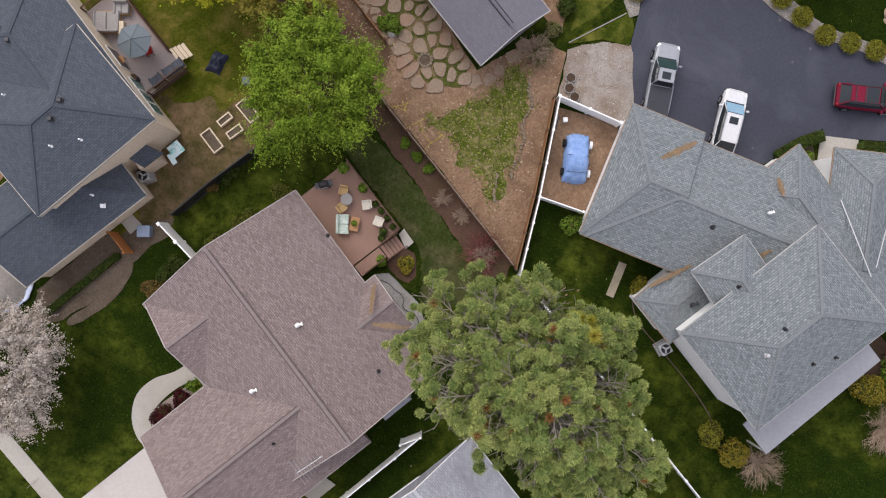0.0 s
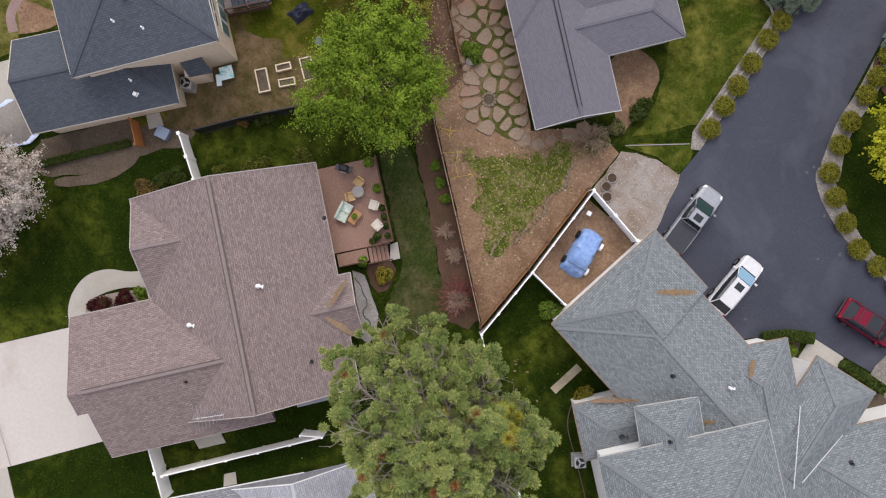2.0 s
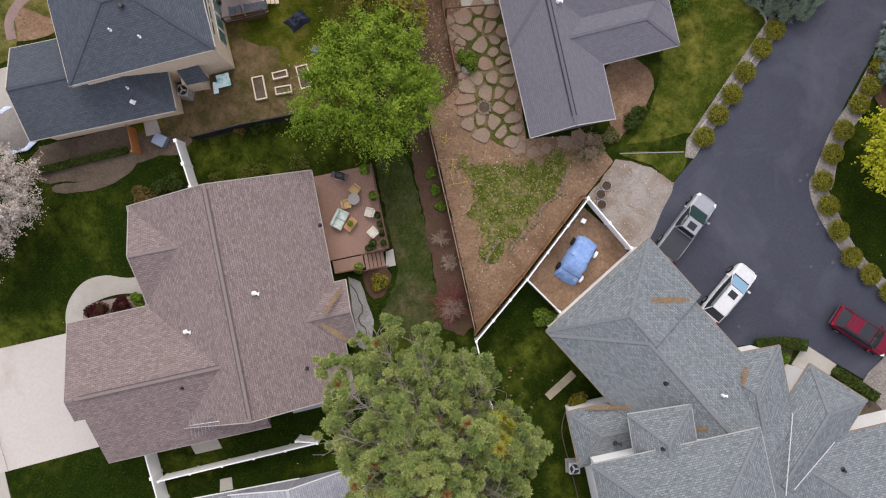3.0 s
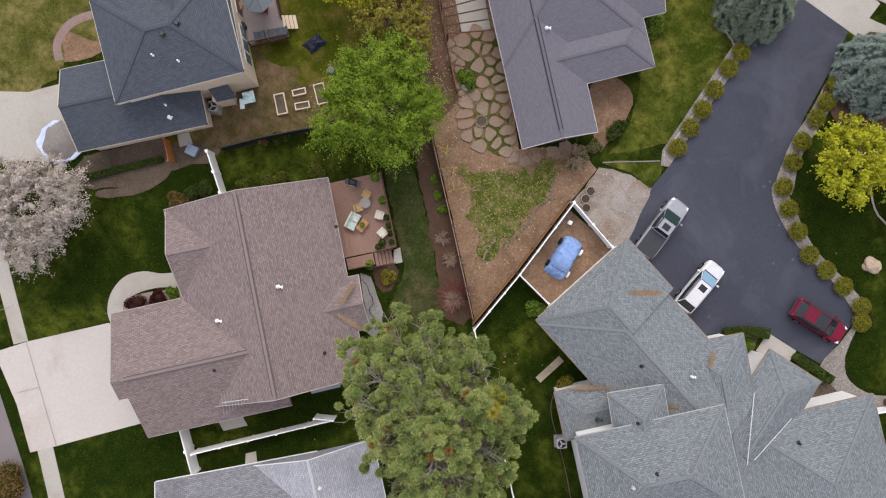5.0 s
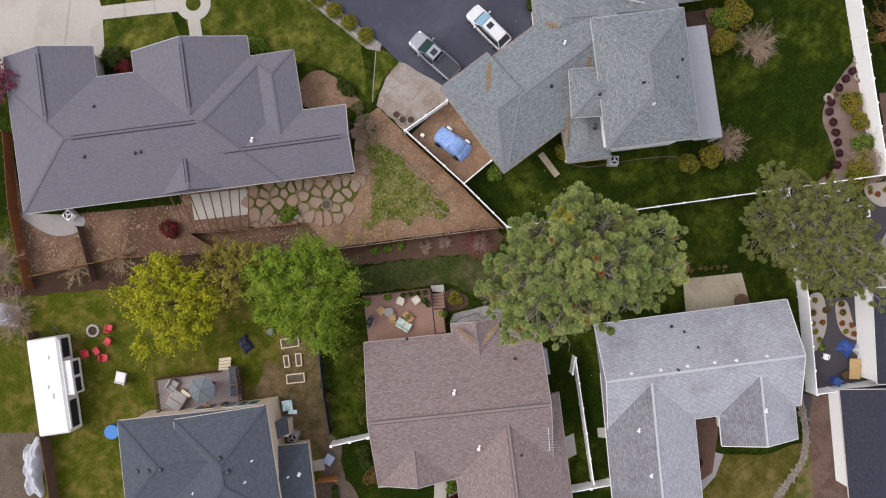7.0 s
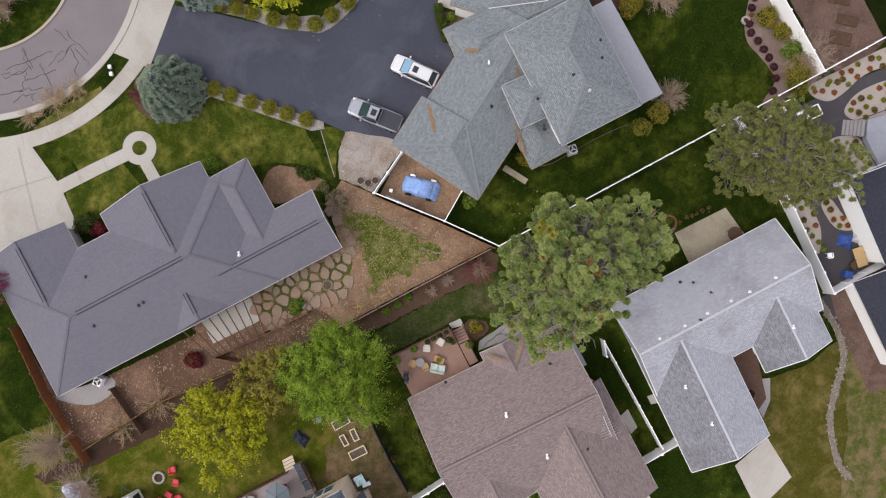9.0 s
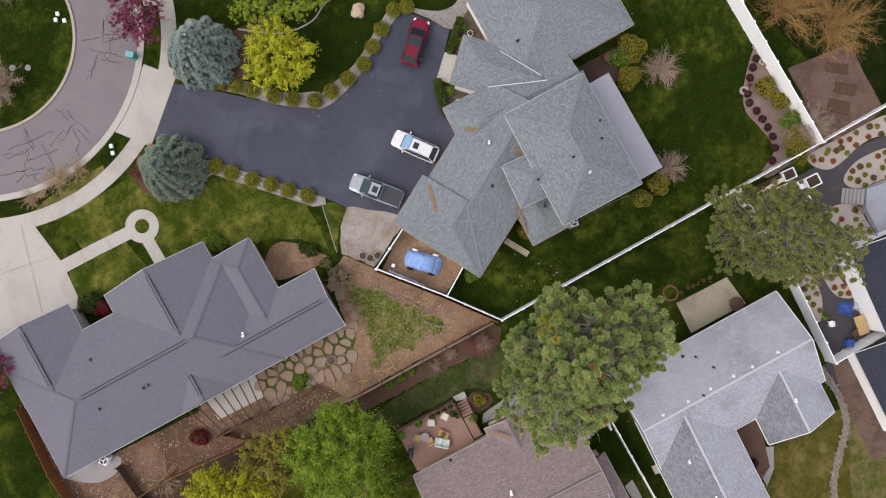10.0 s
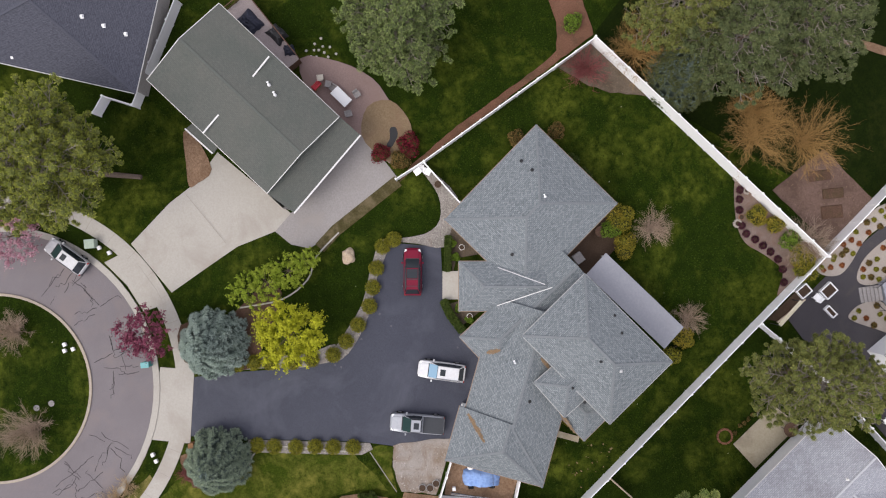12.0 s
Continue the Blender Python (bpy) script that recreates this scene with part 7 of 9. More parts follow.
M_TEAL = glass_dark("teal_window_glass", (0.10, 0.19, 0.17))
hxl = lU[1][1][0]
for k in range(3):
    window_on(slate_house, lU, hxl - 2.2 - 1.15 * k, 1, 1.0, 0.9, 1.5, glass=M_TEAL)
    window_on(slate_house, lU, hxl - 2.2 - 1.15 * k, 1, 3.6, 0.9, 1.2, glass=M_TEAL)
window_on(slate_house, lU, hxl - 7.0, 1, 0.3, 1.8, 2.0)
bay = [(-22.43, 5.65), (-21.04, 6.64), (-19.94, 6.07), (-21.33, 4.97)]
bc, bt, bl_, bw_ = rect3(bay[0], bay[1], bay[2])
box_part("bay_wall", (bl_ - 0.3, bw_, 2.3), pose(bc[0], bc[1], 0, 0, 0, bt), M_BEIGE, slate_house)
slab("bay_roof", [bay[3], bay[2], bay[1], bay[0]], 2.35, 2.75, 0.1, S_BLUE, slate_house)


# ---- yard things ----
def ac_unit(p, turn=0.0, z=0.03, mat=None):
    t = thing("air_conditioner", p[0], p[1], z, "grey outdoor air conditioner with round fan grille", "air conditioner", turn)
    m = t.matrix_basis.copy()
    part("pad", add_box(bmesh.new(), (1.1, 1.1, 0.08), m @ pose(0, 0, 0), 0.01), M_CONC_GREY, t)
    part("cabinet", add_box(bmesh.new(), (0.86, 0.86, 0.85), m @ pose(0, 0, 0.08), 0.05), mat or M_FLASH, t)
    g = bmesh.new()
    bmesh.ops.create_cone(g, cap_ends=True, segments=24, radius1=0.36, radius2=0.36, depth=0.03, matrix=m @ pose(0, 0, 0.945))
    part("fan_grille", g, M_BLACK, t)
    for k in range(3):
        part("fan_blade", add_box(bmesh.new(), (0.32, 0.13, 0.01), m @ pose(0, 0, 0.965, 0, 0, 120 * k) @ pose(0.16, 0, 0), 0.003), M_FLASH, t)


def prism(bm, r, h, sides, m, r2=None):
    bmesh.ops.create_cone(bm, cap_ends=True, segments=sides, radius1=r, radius2=r if r2 is None else r2, depth=h, matrix=m @ pose(0, 0, h / 2))
    return bm


def bin_can(p, label, mat, size=(0.65, 0.75, 1.05), turn=0.0, lid_mat=None):
    t = thing("wheelie_bin", p[0], p[1], 0.05, label, "bin", turn)
    m = t.matrix_basis.copy()
    part("body", add_box(bmesh.new(), (size[0] * 0.92, size[1] * 0.92, size[2]), m, 0.05), mat, t)
    part("lid", add_box(bmesh.new(), (size[0], size[1], 0.08), m @ pose(0, 0, size[2] + 0.002), 0.03), lid_mat or mat, t)


def raised_bed(pts, label="raised garden bed of pale boards filled with soil"):
    c, turn, ln, wd = rect3(pts[0], pts[1], pts[2])
    t = thing("raised_bed", c[0], c[1], 0.03, label, "garden bed", turn, "raised garden beds")
    m = t.matrix_basis.copy()
    for s in (-1, 1):
        box_part("board", (ln, 0.09, 0.32), m @ pose(0, s * (wd / 2 - 0.045), 0), M_RAWWOOD, t)
        box_part("board", (0.09, wd - 0.18, 0.32), m @ pose(s * (ln / 2 - 0.045), 0, 0), M_RAWWOOD, t)
    box_part("soil", (ln - 0.18, wd - 0.18, 0.22), m, M_SOILGREY, t)


for pts in ([(-18.03, 7.84), (-17.29, 8.42), (-16.15, 6.98)], [(-16.78, 8.89), (-15.85, 9.67), (-15.51, 9.21)], [(-16.06, 7.99), (-15.02, 8.77), (-14.66, 8.26)], [(-15.34, 10.15), (-14.62, 10.77), (-13.48, 9.34)]):
    raised_bed(pts)


def pot(p, r, mat, plant=None, seed=0, z=0.0, h=None, label="round planted pot on the deck"):
    t = thing("plant_pot", p[0], p[1], z, label, "plant pot")
    m = t.matrix_basis.copy()
    h = h or r * 1.5
    part("pot", prism(bmesh.new(), r * 0.75, h, 16, m, r), mat, t)
    part("soil", prism(bmesh.new(), r * 0.88, 0.02, 16, m @ pose(0, 0, h + 0.001)), M_SOILDARK, t)
    if plant:
        rng = np.random.default_rng(seed)
        d = rng.normal(size=(240, 3))
        d /= np.linalg.norm(d, axis=1, keepdims=True)
        d[:, 2] = np.abs(d[:, 2])
        c = np.array([p[0], p[1], z + h]) + d * rng.uniform(0.3, 1.15, 240)[:, None] * r * 1.1
        quads("foliage", c, d + rng.normal(size=d.shape) * 0.6, 0.13, plant, t, 1.8, seed)


def chair(p, turn, mat, label, z=0.0, w=0.68, legs=M_DARKMETAL, tall=0.85, group=""):
    t = thing("garden_chair", p[0], p[1], z, label, "chair", turn, group)
    m = t.matrix_basis.copy()
    part("seat", add_box(bmesh.new(), (w, w, 0.12), m @ pose(0, 0, 0.34), 0.04), mat, t)
    part("backrest", add_box(bmesh.new(), (0.1, w, tall - 0.4), m @ pose(-w / 2, 0, 0.42, 0, -14, 0), 0.03), mat, t)
    for s in (-1, 1):
        part("armrest", add_box(bmesh.new(), (w * 0.9, 0.09, 0.05), m @ pose(0, s * w / 2, 0.58), 0.015), mat, t)
        for x in (-1, 1):
            part("leg", add_tube(bmesh.new(), m @ Vector((x * w * 0.42, s * w * 0.46, 0)), m @ Vector((x * w * 0.42, s * w * 0.46, 0.58)), 0.025, sides=6), legs, t)


def table(p, turn, size, mat, label, z=0.0, h=0.72, round_top=False, legs=M_DARKMETAL):
    t = thing("garden_table", p[0], p[1], z, label, "table", turn)
    m = t.matrix_basis.copy()
    if round_top:
        part("tabletop", prism(bmesh.new(), size[0] / 2, 0.04, 28, m @ pose(0, 0, h - 0.04)), mat, t)
    else:
        part("tabletop", add_box(bmesh.new(), (size[0], size[1], 0.05), m @ pose(0, 0, h - 0.05), 0.012), mat, t)
    k = 0.33 if round_top else 0.43
    for x in (-1, 1):
        for y in (-1, 1):
            part("leg", add_tube(bmesh.new(), m @ Vector((x * size[0] * k, y * size[1] * k, 0)), m @ Vector((x * size[0] * k, y * size[1] * k, h - 0.05)), 0.03, sides=6), legs, t)


def grill(p, turn, label, z=0.0, ln=1.3, mat=M_BLACK):
    t = thing("barbecue_grill", p[0], p[1], z, label, "grill", turn)
    m = t.matrix_basis.copy()
    part("cart", add_box(bmesh.new(), (ln * 0.55, 0.5, 0.8), m, 0.02), M_DARKMETAL, t)
    part("lid", add_box(bmesh.new(), (ln * 0.55, 0.55, 0.35), m @ pose(0, 0, 0.8), 0.14), mat, t)
    for s in (-1, 1):
        part("side_shelf", add_box(bmesh.new(), (ln * 0.22, 0.45, 0.04), m @ pose(s * ln * 0.39, 0, 0.82), 0.01), M_DARKMETAL, t)
    part("handle", add_tube(bmesh.new(), m @ Vector((-0.25, -0.32, 0.98)), m @ Vector((0.25, -0.32, 0.98)), 0.02), M_STEEL, t)


def deck(pts, z, mat, label, rails, board=0.14, step_at=None, steps=5, gap_mat=M_BROWNWOOD):
    """A timber deck: boards laid side by side on a dark frame, with railings along the edges named."""
    c, turn, ln, wd = rect3(pts[0], pts[1], pts[2])
    t = thing("deck", c[0], c[1], 0, label, "deck", turn)
    m = t.matrix_basis.copy()
    box_part("frame", (ln - 0.06, wd - 0.06, z - 0.06), m, gap_mat, t)
    n = int(wd / board)
    b0 = bmesh.new()
    add_box(b0, (ln, wd / n - 0.012, 0.04), m @ pose(0, -wd / 2 + wd / n / 2, z - 0.04))
    first = part("board", b0, mat, t)
    axis = (m.to_3x3() @ Vector((0, 1, 0))) * (wd / n)
    for i in range(1, n):
        o = first.copy()
        scene.collection.objects.link(o)
        o.matrix_basis = Matrix.Translation(axis * i) @ first.matrix_basis
    for (x0, y0, x1, y1) in rails:
        a, b = Vector((x0 * ln / 2, y0 * wd / 2, 0)), Vector((x1 * ln / 2, y1 * wd / 2, 0))
        d = b - a
        ang = math.degrees(math.atan2(d.y, d.x))
        q = (a + b) / 2
        part("handrail", add_box(bmesh.new(), (d.length, 0.1, 0.05), m @ pose(q.x, q.y, z + 0.9, 0, 0, ang), 0.01), gap_mat, t)
        part("bottom_rail", add_box(bmesh.new(), (d.length, 0.05, 0.05), m @ pose(q.x, q.y, z + 0.12, 0, 0, ang)), gap_mat, t)
        for i in range(max(2, int(d.length / 1.5)) + 1):
            e = a + d * i / max(2, int(d.length / 1.5))
            part("post", add_box(bmesh.new(), (0.09, 0.09, 0.9), m @ pose(e.x, e.y, z, 0, 0, ang)), gap_mat, t)
        nb = int(d.length / 0.13)
        bal = bmesh.new()
        for i in range(nb):
            e = a + d * (i + 0.5) / nb
            add_box(bal, (0.035, 0.035, 0.75), m @ pose(e.x, e.y, z + 0.15, 0, 0, ang))
        tagged(part("baluster", bal, gap_mat, t), kind="stuff")
    if step_at:
        sx, sy, dx, dy, w = step_at
        for i in range(steps):
            k = i + 0.5
            box_part("stair_tread", (0.3 if dx else w, w if dx else 0.3, 0.05), m @ pose(sx * ln / 2 + dx * 0.3 * k, sy * wd / 2 + dy * 0.3 * k, z - (i + 1) * z / (steps + 1)), mat, t)
    return t, m, ln, wd


DZ = 0.7
BD = [(-9.47, 3.81), (-6.52, 6.00), (-1.37, -0.10)]
BD_LONG = [(-6.52, 6.00), (-2.39, 0.83), (-6.10, -2.13)]
deck(BD_LONG, DZ, M_DECK, "faded red-brown timber deck behind the brown house", [(-1, 1, 1, 1), (1, 1, 1, 0.3)])
deck([(-4.01, -0.59), (-3.40, -1.35), (-5.25, -2.85)], DZ - 0.004, M_DECK, "small timber deck landing beside the stairs", [(1, -0.6, 1, 1)])


M_CREAM, M_WICKER, M_CUSHION = plain("cream_cushion", (0.66, 0.61, 0.52), 0.9), surface("tan_wicker", (0.40, 0.26, 0.12), (0.58, 0.42, 0.22), 0.85, 30, 2.0), surface("green_patterned_fabric", (0.34, 0.45, 0.38), (0.72, 0.74, 0.68), 0.95, 3.5, 1.0)
M_TERRA, M_OAK = plain("terracotta", (0.36, 0.17, 0.10), 0.85), surface("orange_oiled_wood", (0.40, 0.21, 0.10), (0.52, 0.30, 0.16), 0.6, 8, 1.0)
TP = (-6.46, 2.99)
table(TP, 0, (0.9, 0.9), M_CONC_GREY, "small round patio table with stone top", DZ, 0.7, True)
chair((-6.74, 3.60), 260, M_WICKER, "round tan wicker chair at the deck table", DZ, 0.62, group="wicker chairs")
chair((-6.77, 2.43), 40, M_WICKER, "round tan wicker chair at the deck table", DZ, 0.62, group="wicker chairs")
sofa_p = (-6.71, 1.11)


def sofa(p, turn, ln, mat, label, z=0.0, wd=0.85):
    t = thing("garden_sofa", p[0], p[1], z, label, "sofa", turn)
    m = t.matrix_basis.copy()
    part("base", add_box(bmesh.new(), (wd, ln, 0.3), m @ pose(0, 0, 0.04), 0.03), M_WICKER, t)
    for k in (-0.5, 0.5):
        part("cushion", add_box(bmesh.new(), (wd * 0.86, ln * 0.45, 0.16), m @ pose(0.03, k * ln * 0.47, 0.34), 0.05), mat, t)
    part("backrest", add_box(bmesh.new(), (0.18, ln, 0.5), m @ pose(-wd / 2 + 0.08, 0, 0.34, 0, -10, 0), 0.05), mat, t)
    for s in (-1, 1):
        part("armrest", add_box(bmesh.new(), (wd, 0.14, 0.3), m @ pose(0, s * (ln / 2 - 0.05), 0.3), 0.04), mat, t)


sofa(sofa_p, 0, 1.45, M_CUSHION, "green and white patterned deck sofa", DZ)
table((-5.85, 1.14), 80, (1.05, 0.65), M_OAK, "orange wooden coffee table on the deck", DZ, 0.45, legs=M_OAK)
pot((-5.85, 1.18), 0.16, M_TERRA, L_LIME, 3, DZ + 0.45, label="small potted plant on the coffee table")
chair((-5.00, 2.60), 190, M_CREAM, "cream cushioned armchair on the deck", DZ, 0.64, group="cream armchairs")
chair((-4.09, 1.39), 160, M_CREAM, "cream cushioned armchair on the deck", DZ, 0.64, group="cream armchairs")
for i, p in enumerate([(-4.27, 2.71), (-3.85, 2.17), (-3.39, 1.62), (-2.97, 1.00), (-3.81, 0.10)]):
    pot(p, 0.2, M_DARKMETAL, L_HEDGE, 20 + i, DZ, label="dark pot with a small shrub by the railing")
pot((-5.27, 3.87), 0.3, M_TERRA, L_LIME, 31, DZ, label="large pot with bright leafy plant")
pot((-6.76, 5.35), 0.35, M_TERRA, L_LIME, 32, DZ, label="large pot with bright leafy plant")
pot((-3.80, -1.51), 0.28, M_BLACK, L_LIME, 33, DZ, label="large pot with bright leafy plant")
pot((-3.68, 0.59), 0.26, M_DARKMETAL, L_HEDGE, 34, DZ, label="dark pot with a small shrub by the railing")
grill((-8.18, 4.08), 15, "black barbecue grill on the deck", DZ)
# stairs down from the deck
SB0, SB1 = Vector((-3.62, -1.02)), Vector((-2.12, 0.12))
st = thing("deck_stairs", SB0[0], SB0[1], 0, "red-brown timber deck stairs with railings", "stairs")
sdir = (SB1 - SB0).normalized()
sturn = math.degrees(math.atan2(sdir[1], sdir[0]))
for i in range(5):
    q = SB0 + sdir * (0.17 + 0.30 * i)
    box_part("stair_tread", (0.26, 1.15, 0.05), pose(q[0], q[1], 0.58 - 0.125 * i, 0, 0, sturn), M_DECK, st)
    box_part("riser", (0.03, 1.1, 0.12), pose(q[0] + sdir[0] * 0.13, q[1] + sdir[1] * 0.13, 0.46 - 0.125 * i, 0, 0, sturn), M_BROWNWOOD, st)
for s in (-1, 1):
    a = pose(SB0[0], SB0[1], 0, 0, 0, sturn)
    part("handrail", add_tube(bmesh.new(), a @ Vector((-0.05, s * 0.62, 1.6)), a @ Vector((1.75, s * 0.62, 0.95)), 0.05, sides=6), M_BROWNWOOD, st)
    for x, h in ((0.0, 1.6), (0.85, 1.28), (1.7, 0.95)):
        part("post", add_box(bmesh.new(), (0.09, 0.09, h), a @ pose(x, s * 0.62, 0)), M_BROWNWOOD, st)
patch("landing", [(-2.55, 0.45), (-2.15, 0.90), (-1.38, -0.16), (-2.00, -0.68)], 0.10, M_CONC, "pale landing slab at the deck stairs", "pavement")

# slate house deck
LD = [(-24.22, 18.94), (-19.10, 12.72), (-21.75, 10.73)]
deck(LD, 0.8, M_GREYDECK, "greyed timber deck behind the slate-roofed house", [(-1, 1, 0.6, 1), (-1, -0.9, -1, 1), (1, -0.9, 1, 1)])
M_CANVAS = plain("grey_blue_canvas", (0.17, 0.20, 0.22), 0.9)
M_COVER = plain("grey_furniture_cover", (0.36, 0.34, 0.33), 0.9)


def parasol(p, z, r, mat, label):
    t = thing("parasol", p[0], p[1], z, label, "umbrella")
    m = t.matrix_basis.copy()
    part("base", prism(bmesh.new(), 0.28, 0.1, 20, m), M_BLACK, t)
    part("pole", add_tube(bmesh.new(), m @ Vector((0, 0, 0.1)), m @ Vector((0, 0, 2.45)), 0.025), M_DARKMETAL, t)
    v, f = [m @ Vector((0, 0, 2.5))], []
    for i in range(6):
        a = math.pi / 3 * i + 0.3
        v += [m @ Vector((r * math.cos(a), r * math.sin(a), 2.02)), m @ Vector((r * 0.93 * math.cos(a + math.pi / 6), r * 0.93 * math.sin(a + math.pi / 6), 2.0))]
    for i in range(12):
        f.append((0, 1 + i, 1 + (i + 1) % 12))
    can = mesh_part("canopy", v, f, mat, t)
    can.modifiers.new("cloth", "SOLIDIFY").thickness = 0.02
    for i in range(6):
        part("rib", add_tube(bmesh.new(), v[0] + Vector((0, 0, 0.006)), v[1 + 2 * i] + Vector((0, 0, 0.006)), 0.014, sides=5), M_DARKMETAL, t)


parasol((-22.03, 14.20), 0.8, 1.3, M_CANVAS, "open grey-blue canvas parasol over the deck table")
table((-22.69, 14.42), 10, (1.5, 0.9), M_OAK, "wooden deck dining table under the parasol", 0.8)
chair((-21.70, 13.95), 200, M_REDLENS, "red folding chair on the deck", 0.8, 0.55)
sofa((-24.90, 16.14), 90, 1.9, M_COVER, "covered grey sectional sofa on the deck", 0.8, 1.6)
sofa((-23.78, 17.17), 270, 1.1, M_COVER, "covered grey deck chair", 0.8, 0.9)
table((-23.80, 15.67), 90, (1.0, 0.45), M_RAWWOOD, "narrow pale wooden bench", 0.8, 0.5, legs=M_RAWWOOD)
M_SLATECUSHION = plain("slate_grey_cushion", (0.10, 0.11, 0.135), 0.9, var=0.25)
sofa((-19.79, 12.70), 127, 1.7, M_SLATECUSHION, "long dark slate-grey cushioned deck sofa", 0.8, 0.8)
sofa((-21.04, 11.74), 127, 0.9, M_SLATECUSHION, "dark slate-grey cushioned deck chair", 0.8, 0.8)
pot((-22.67, 11.84), 0.3, M_BLACK, None, 0, 0.8, 0.7, "round black kettle barbecue on the deck")
raised_bed([(-21.08, 15.03), (-20.42, 14.15), (-20.66, 13.93)], "long planter box of dark soil on the deck edge")
table((-23.83, 13.17), 0, (0.75, 0.75), M_OAK, "small round wooden side table", 0.8, 0.5, True)
pot((-22.87, 11.89), 0.28, M_BLACK, None, 0, 0.8, 0.5, "round black kettle barbecue pot")
ls = thing("deck_stairs", *LD[1], 0, "pale timber deck steps to the lawn", "stairs")
lsc = (-19.60, 14.08)
for i in range(4):
    lt = math.degrees(math.atan2(LD[1][1] - LD[0][1], LD[1][0] - LD[0][0]))
    box_part("stair_tread", (1.2, 0.28, 0.05), pose(lsc[0], lsc[1], 0.15 + 0.17 * i, 0, 0, lt) @ pose(0, 0.5 - 0.3 * i, 0), M_RAWWOOD, ls)

# slate house yard
M_REDPAINT, M_POOL = plain("bright_red_plastic", (0.55, 0.035, 0.05), 0.5), plain("blue_pool_plastic", (0.03, 0.19, 0.52), 0.4)
for i, p in enumerate([(-22.57, 25.77), (-23.78, 25.19), (-25.21, 25.60), (-26.04, 26.34), (-25.33, 24.58)]):
    chair(p, 70 * i + 20, M_REDPAINT, "red wooden garden armchair round the fire pit", 0.02, 0.62, M_REDPAINT, group="red chairs at the fire pit")


def stone_ring(p, r, n, label, mat=M_FLASH, inside=M_SOILDARK, h=0.3, z=0.0):
    t = thing("fire_pit", p[0], p[1], z, label, "fire pit")
    for i in range(n):
        a = 360 / n * i
        box_part("stone", (0.22, 2 * math.pi * r / n - 0.03, h), pose(p[0], p[1], z, 0, 0, a) @ pose(r, 0, 0), mat, t, bevel=0.03)
    part("ash", prism(bmesh.new(), r - 0.08, 0.08, 24, pose(p[0], p[1], z + 0.02)), inside, t)


stone_ring((-23.78, 27.07), 0.55, 14, "round pale stone fire pit on grass", M_CONC)
chair((-26.17, 22.16), 110, M_FLASH, "grey metal swing chair on the lawn", 0.02, 1.1, tall=1.2)
pool = thing("paddling_pool", *((-31.28, 20.09)), 0.02, "round bright blue plastic paddling pool", "pool")
part("wall", prism(bmesh.new(), 0.72, 0.4, 28, pool.matrix_basis), M_POOL, pool)


def crumpled(p, r, h, mat, name, label, category, seed, turn=0.0, sx=1.0):
    t = thing(name, p[0], p[1], 0.03, label, category, turn)
    m = t.matrix_basis.copy()
    n, verts, faces = 20, [], []
    for i in range(n + 1):
        for j in range(n + 1):
            u, s = i / n * 2 - 1, j / n * 2 - 1
            k = 1 + 0.25 * noise.noise(Vector((u * 1.5 + seed, s * 1.5, 1)))
            d = max(abs(u), abs(s))
            z = h * (1 - d ** 3) * (0.6 + 0.7 * abs(noise.noise(Vector((u * 2.4, s * 2.4, seed))))) + 0.02
            verts.append(m @ Vector((u * r * sx * k, s * r * k, z)))
    for i in range(n):
        for j in range(n):
            a = i * (n + 1) + j
            faces.append((a, a + n + 1, a + n + 2, a + 1))
    mesh_part("sheet", verts, faces, mat, t, smooth=True)


M_BLUEBLACK = plain("dark_navy_sheet", (0.02, 0.023, 0.04), 0.6)
crumpled((-16.88, 13.44), 0.55, 0.8, plain("navy_sheet", (0.024, 0.030, 0.055), 0.6), "tarpaulin", "crumpled dark navy tarpaulin over garden gear", "tarpaulin", 3, 65, 1.5)
bin_can((-14.37, 11.95), "blue-grey round barrel on the lawn", M_CANVAS, (0.55, 0.55, 0.8))
M_CLOTH = surface("white_turquoise_fabric", (0.60, 0.80, 0.80), (0.86, 0.88, 0.88), 0.9, 4, 0.8, (0.16, 0.55, 0.52), 1.5, 0.52, 0.58, relief=0.1)
for pts in ([(-20.39, 6.69), (-19.63, 7.35), (-18.97, 6.59)], [(-20.36, 6.13), (-20.03, 6.35), (-19.46, 5.65)]):
    cc, cturn, cl, cw = rect3(*pts)
    table(cc, cturn, (cl, cw), M_CLOTH, "folding table with turquoise and white patterned cloth", 0.03)
ac_unit((-22.06, 4.54), 20)
bin_can((-22.07, 0.31), "blue-grey storage box beside the gate", plain("blue_grey_plastic", (0.22, 0.27, 0.36), 0.5), (1.0, 0.9, 0.6))
patch("small_slab", [(-24.04, 0.93), (-23.23, 1.61), (-22.46, 0.84), (-23.34, 0.07)], 0.05, M_CONC, "small concrete slab at the side door", "pavement")
HEAP = (-32.85, -4.20)
heap_sheet = thing("tarpaulin", HEAP[0], HEAP[1], 0.05, "white and blue plastic sheet under a sand heap", "tarpaulin")
tv, tf, tn = [], [], 60
for k in range(5):
    for a in range(tn):
        w = 6.283 * a / tn
        rr = (1.2 + 0.185 * k) * (1 + 0.05 * math.sin(2 * w + 0.6) + (0.03 * math.sin(9 * w) + 0.035 * math.sin(5 * w + 2)) * k / 4)
        tv.append((HEAP[0] + rr * math.cos(w), HEAP[1] + rr * math.sin(w), 0.115 + 0.05 * abs(noise.noise(Vector((rr * math.cos(w) * 2.5, rr * math.sin(w) * 2.5, 1)))) * k))
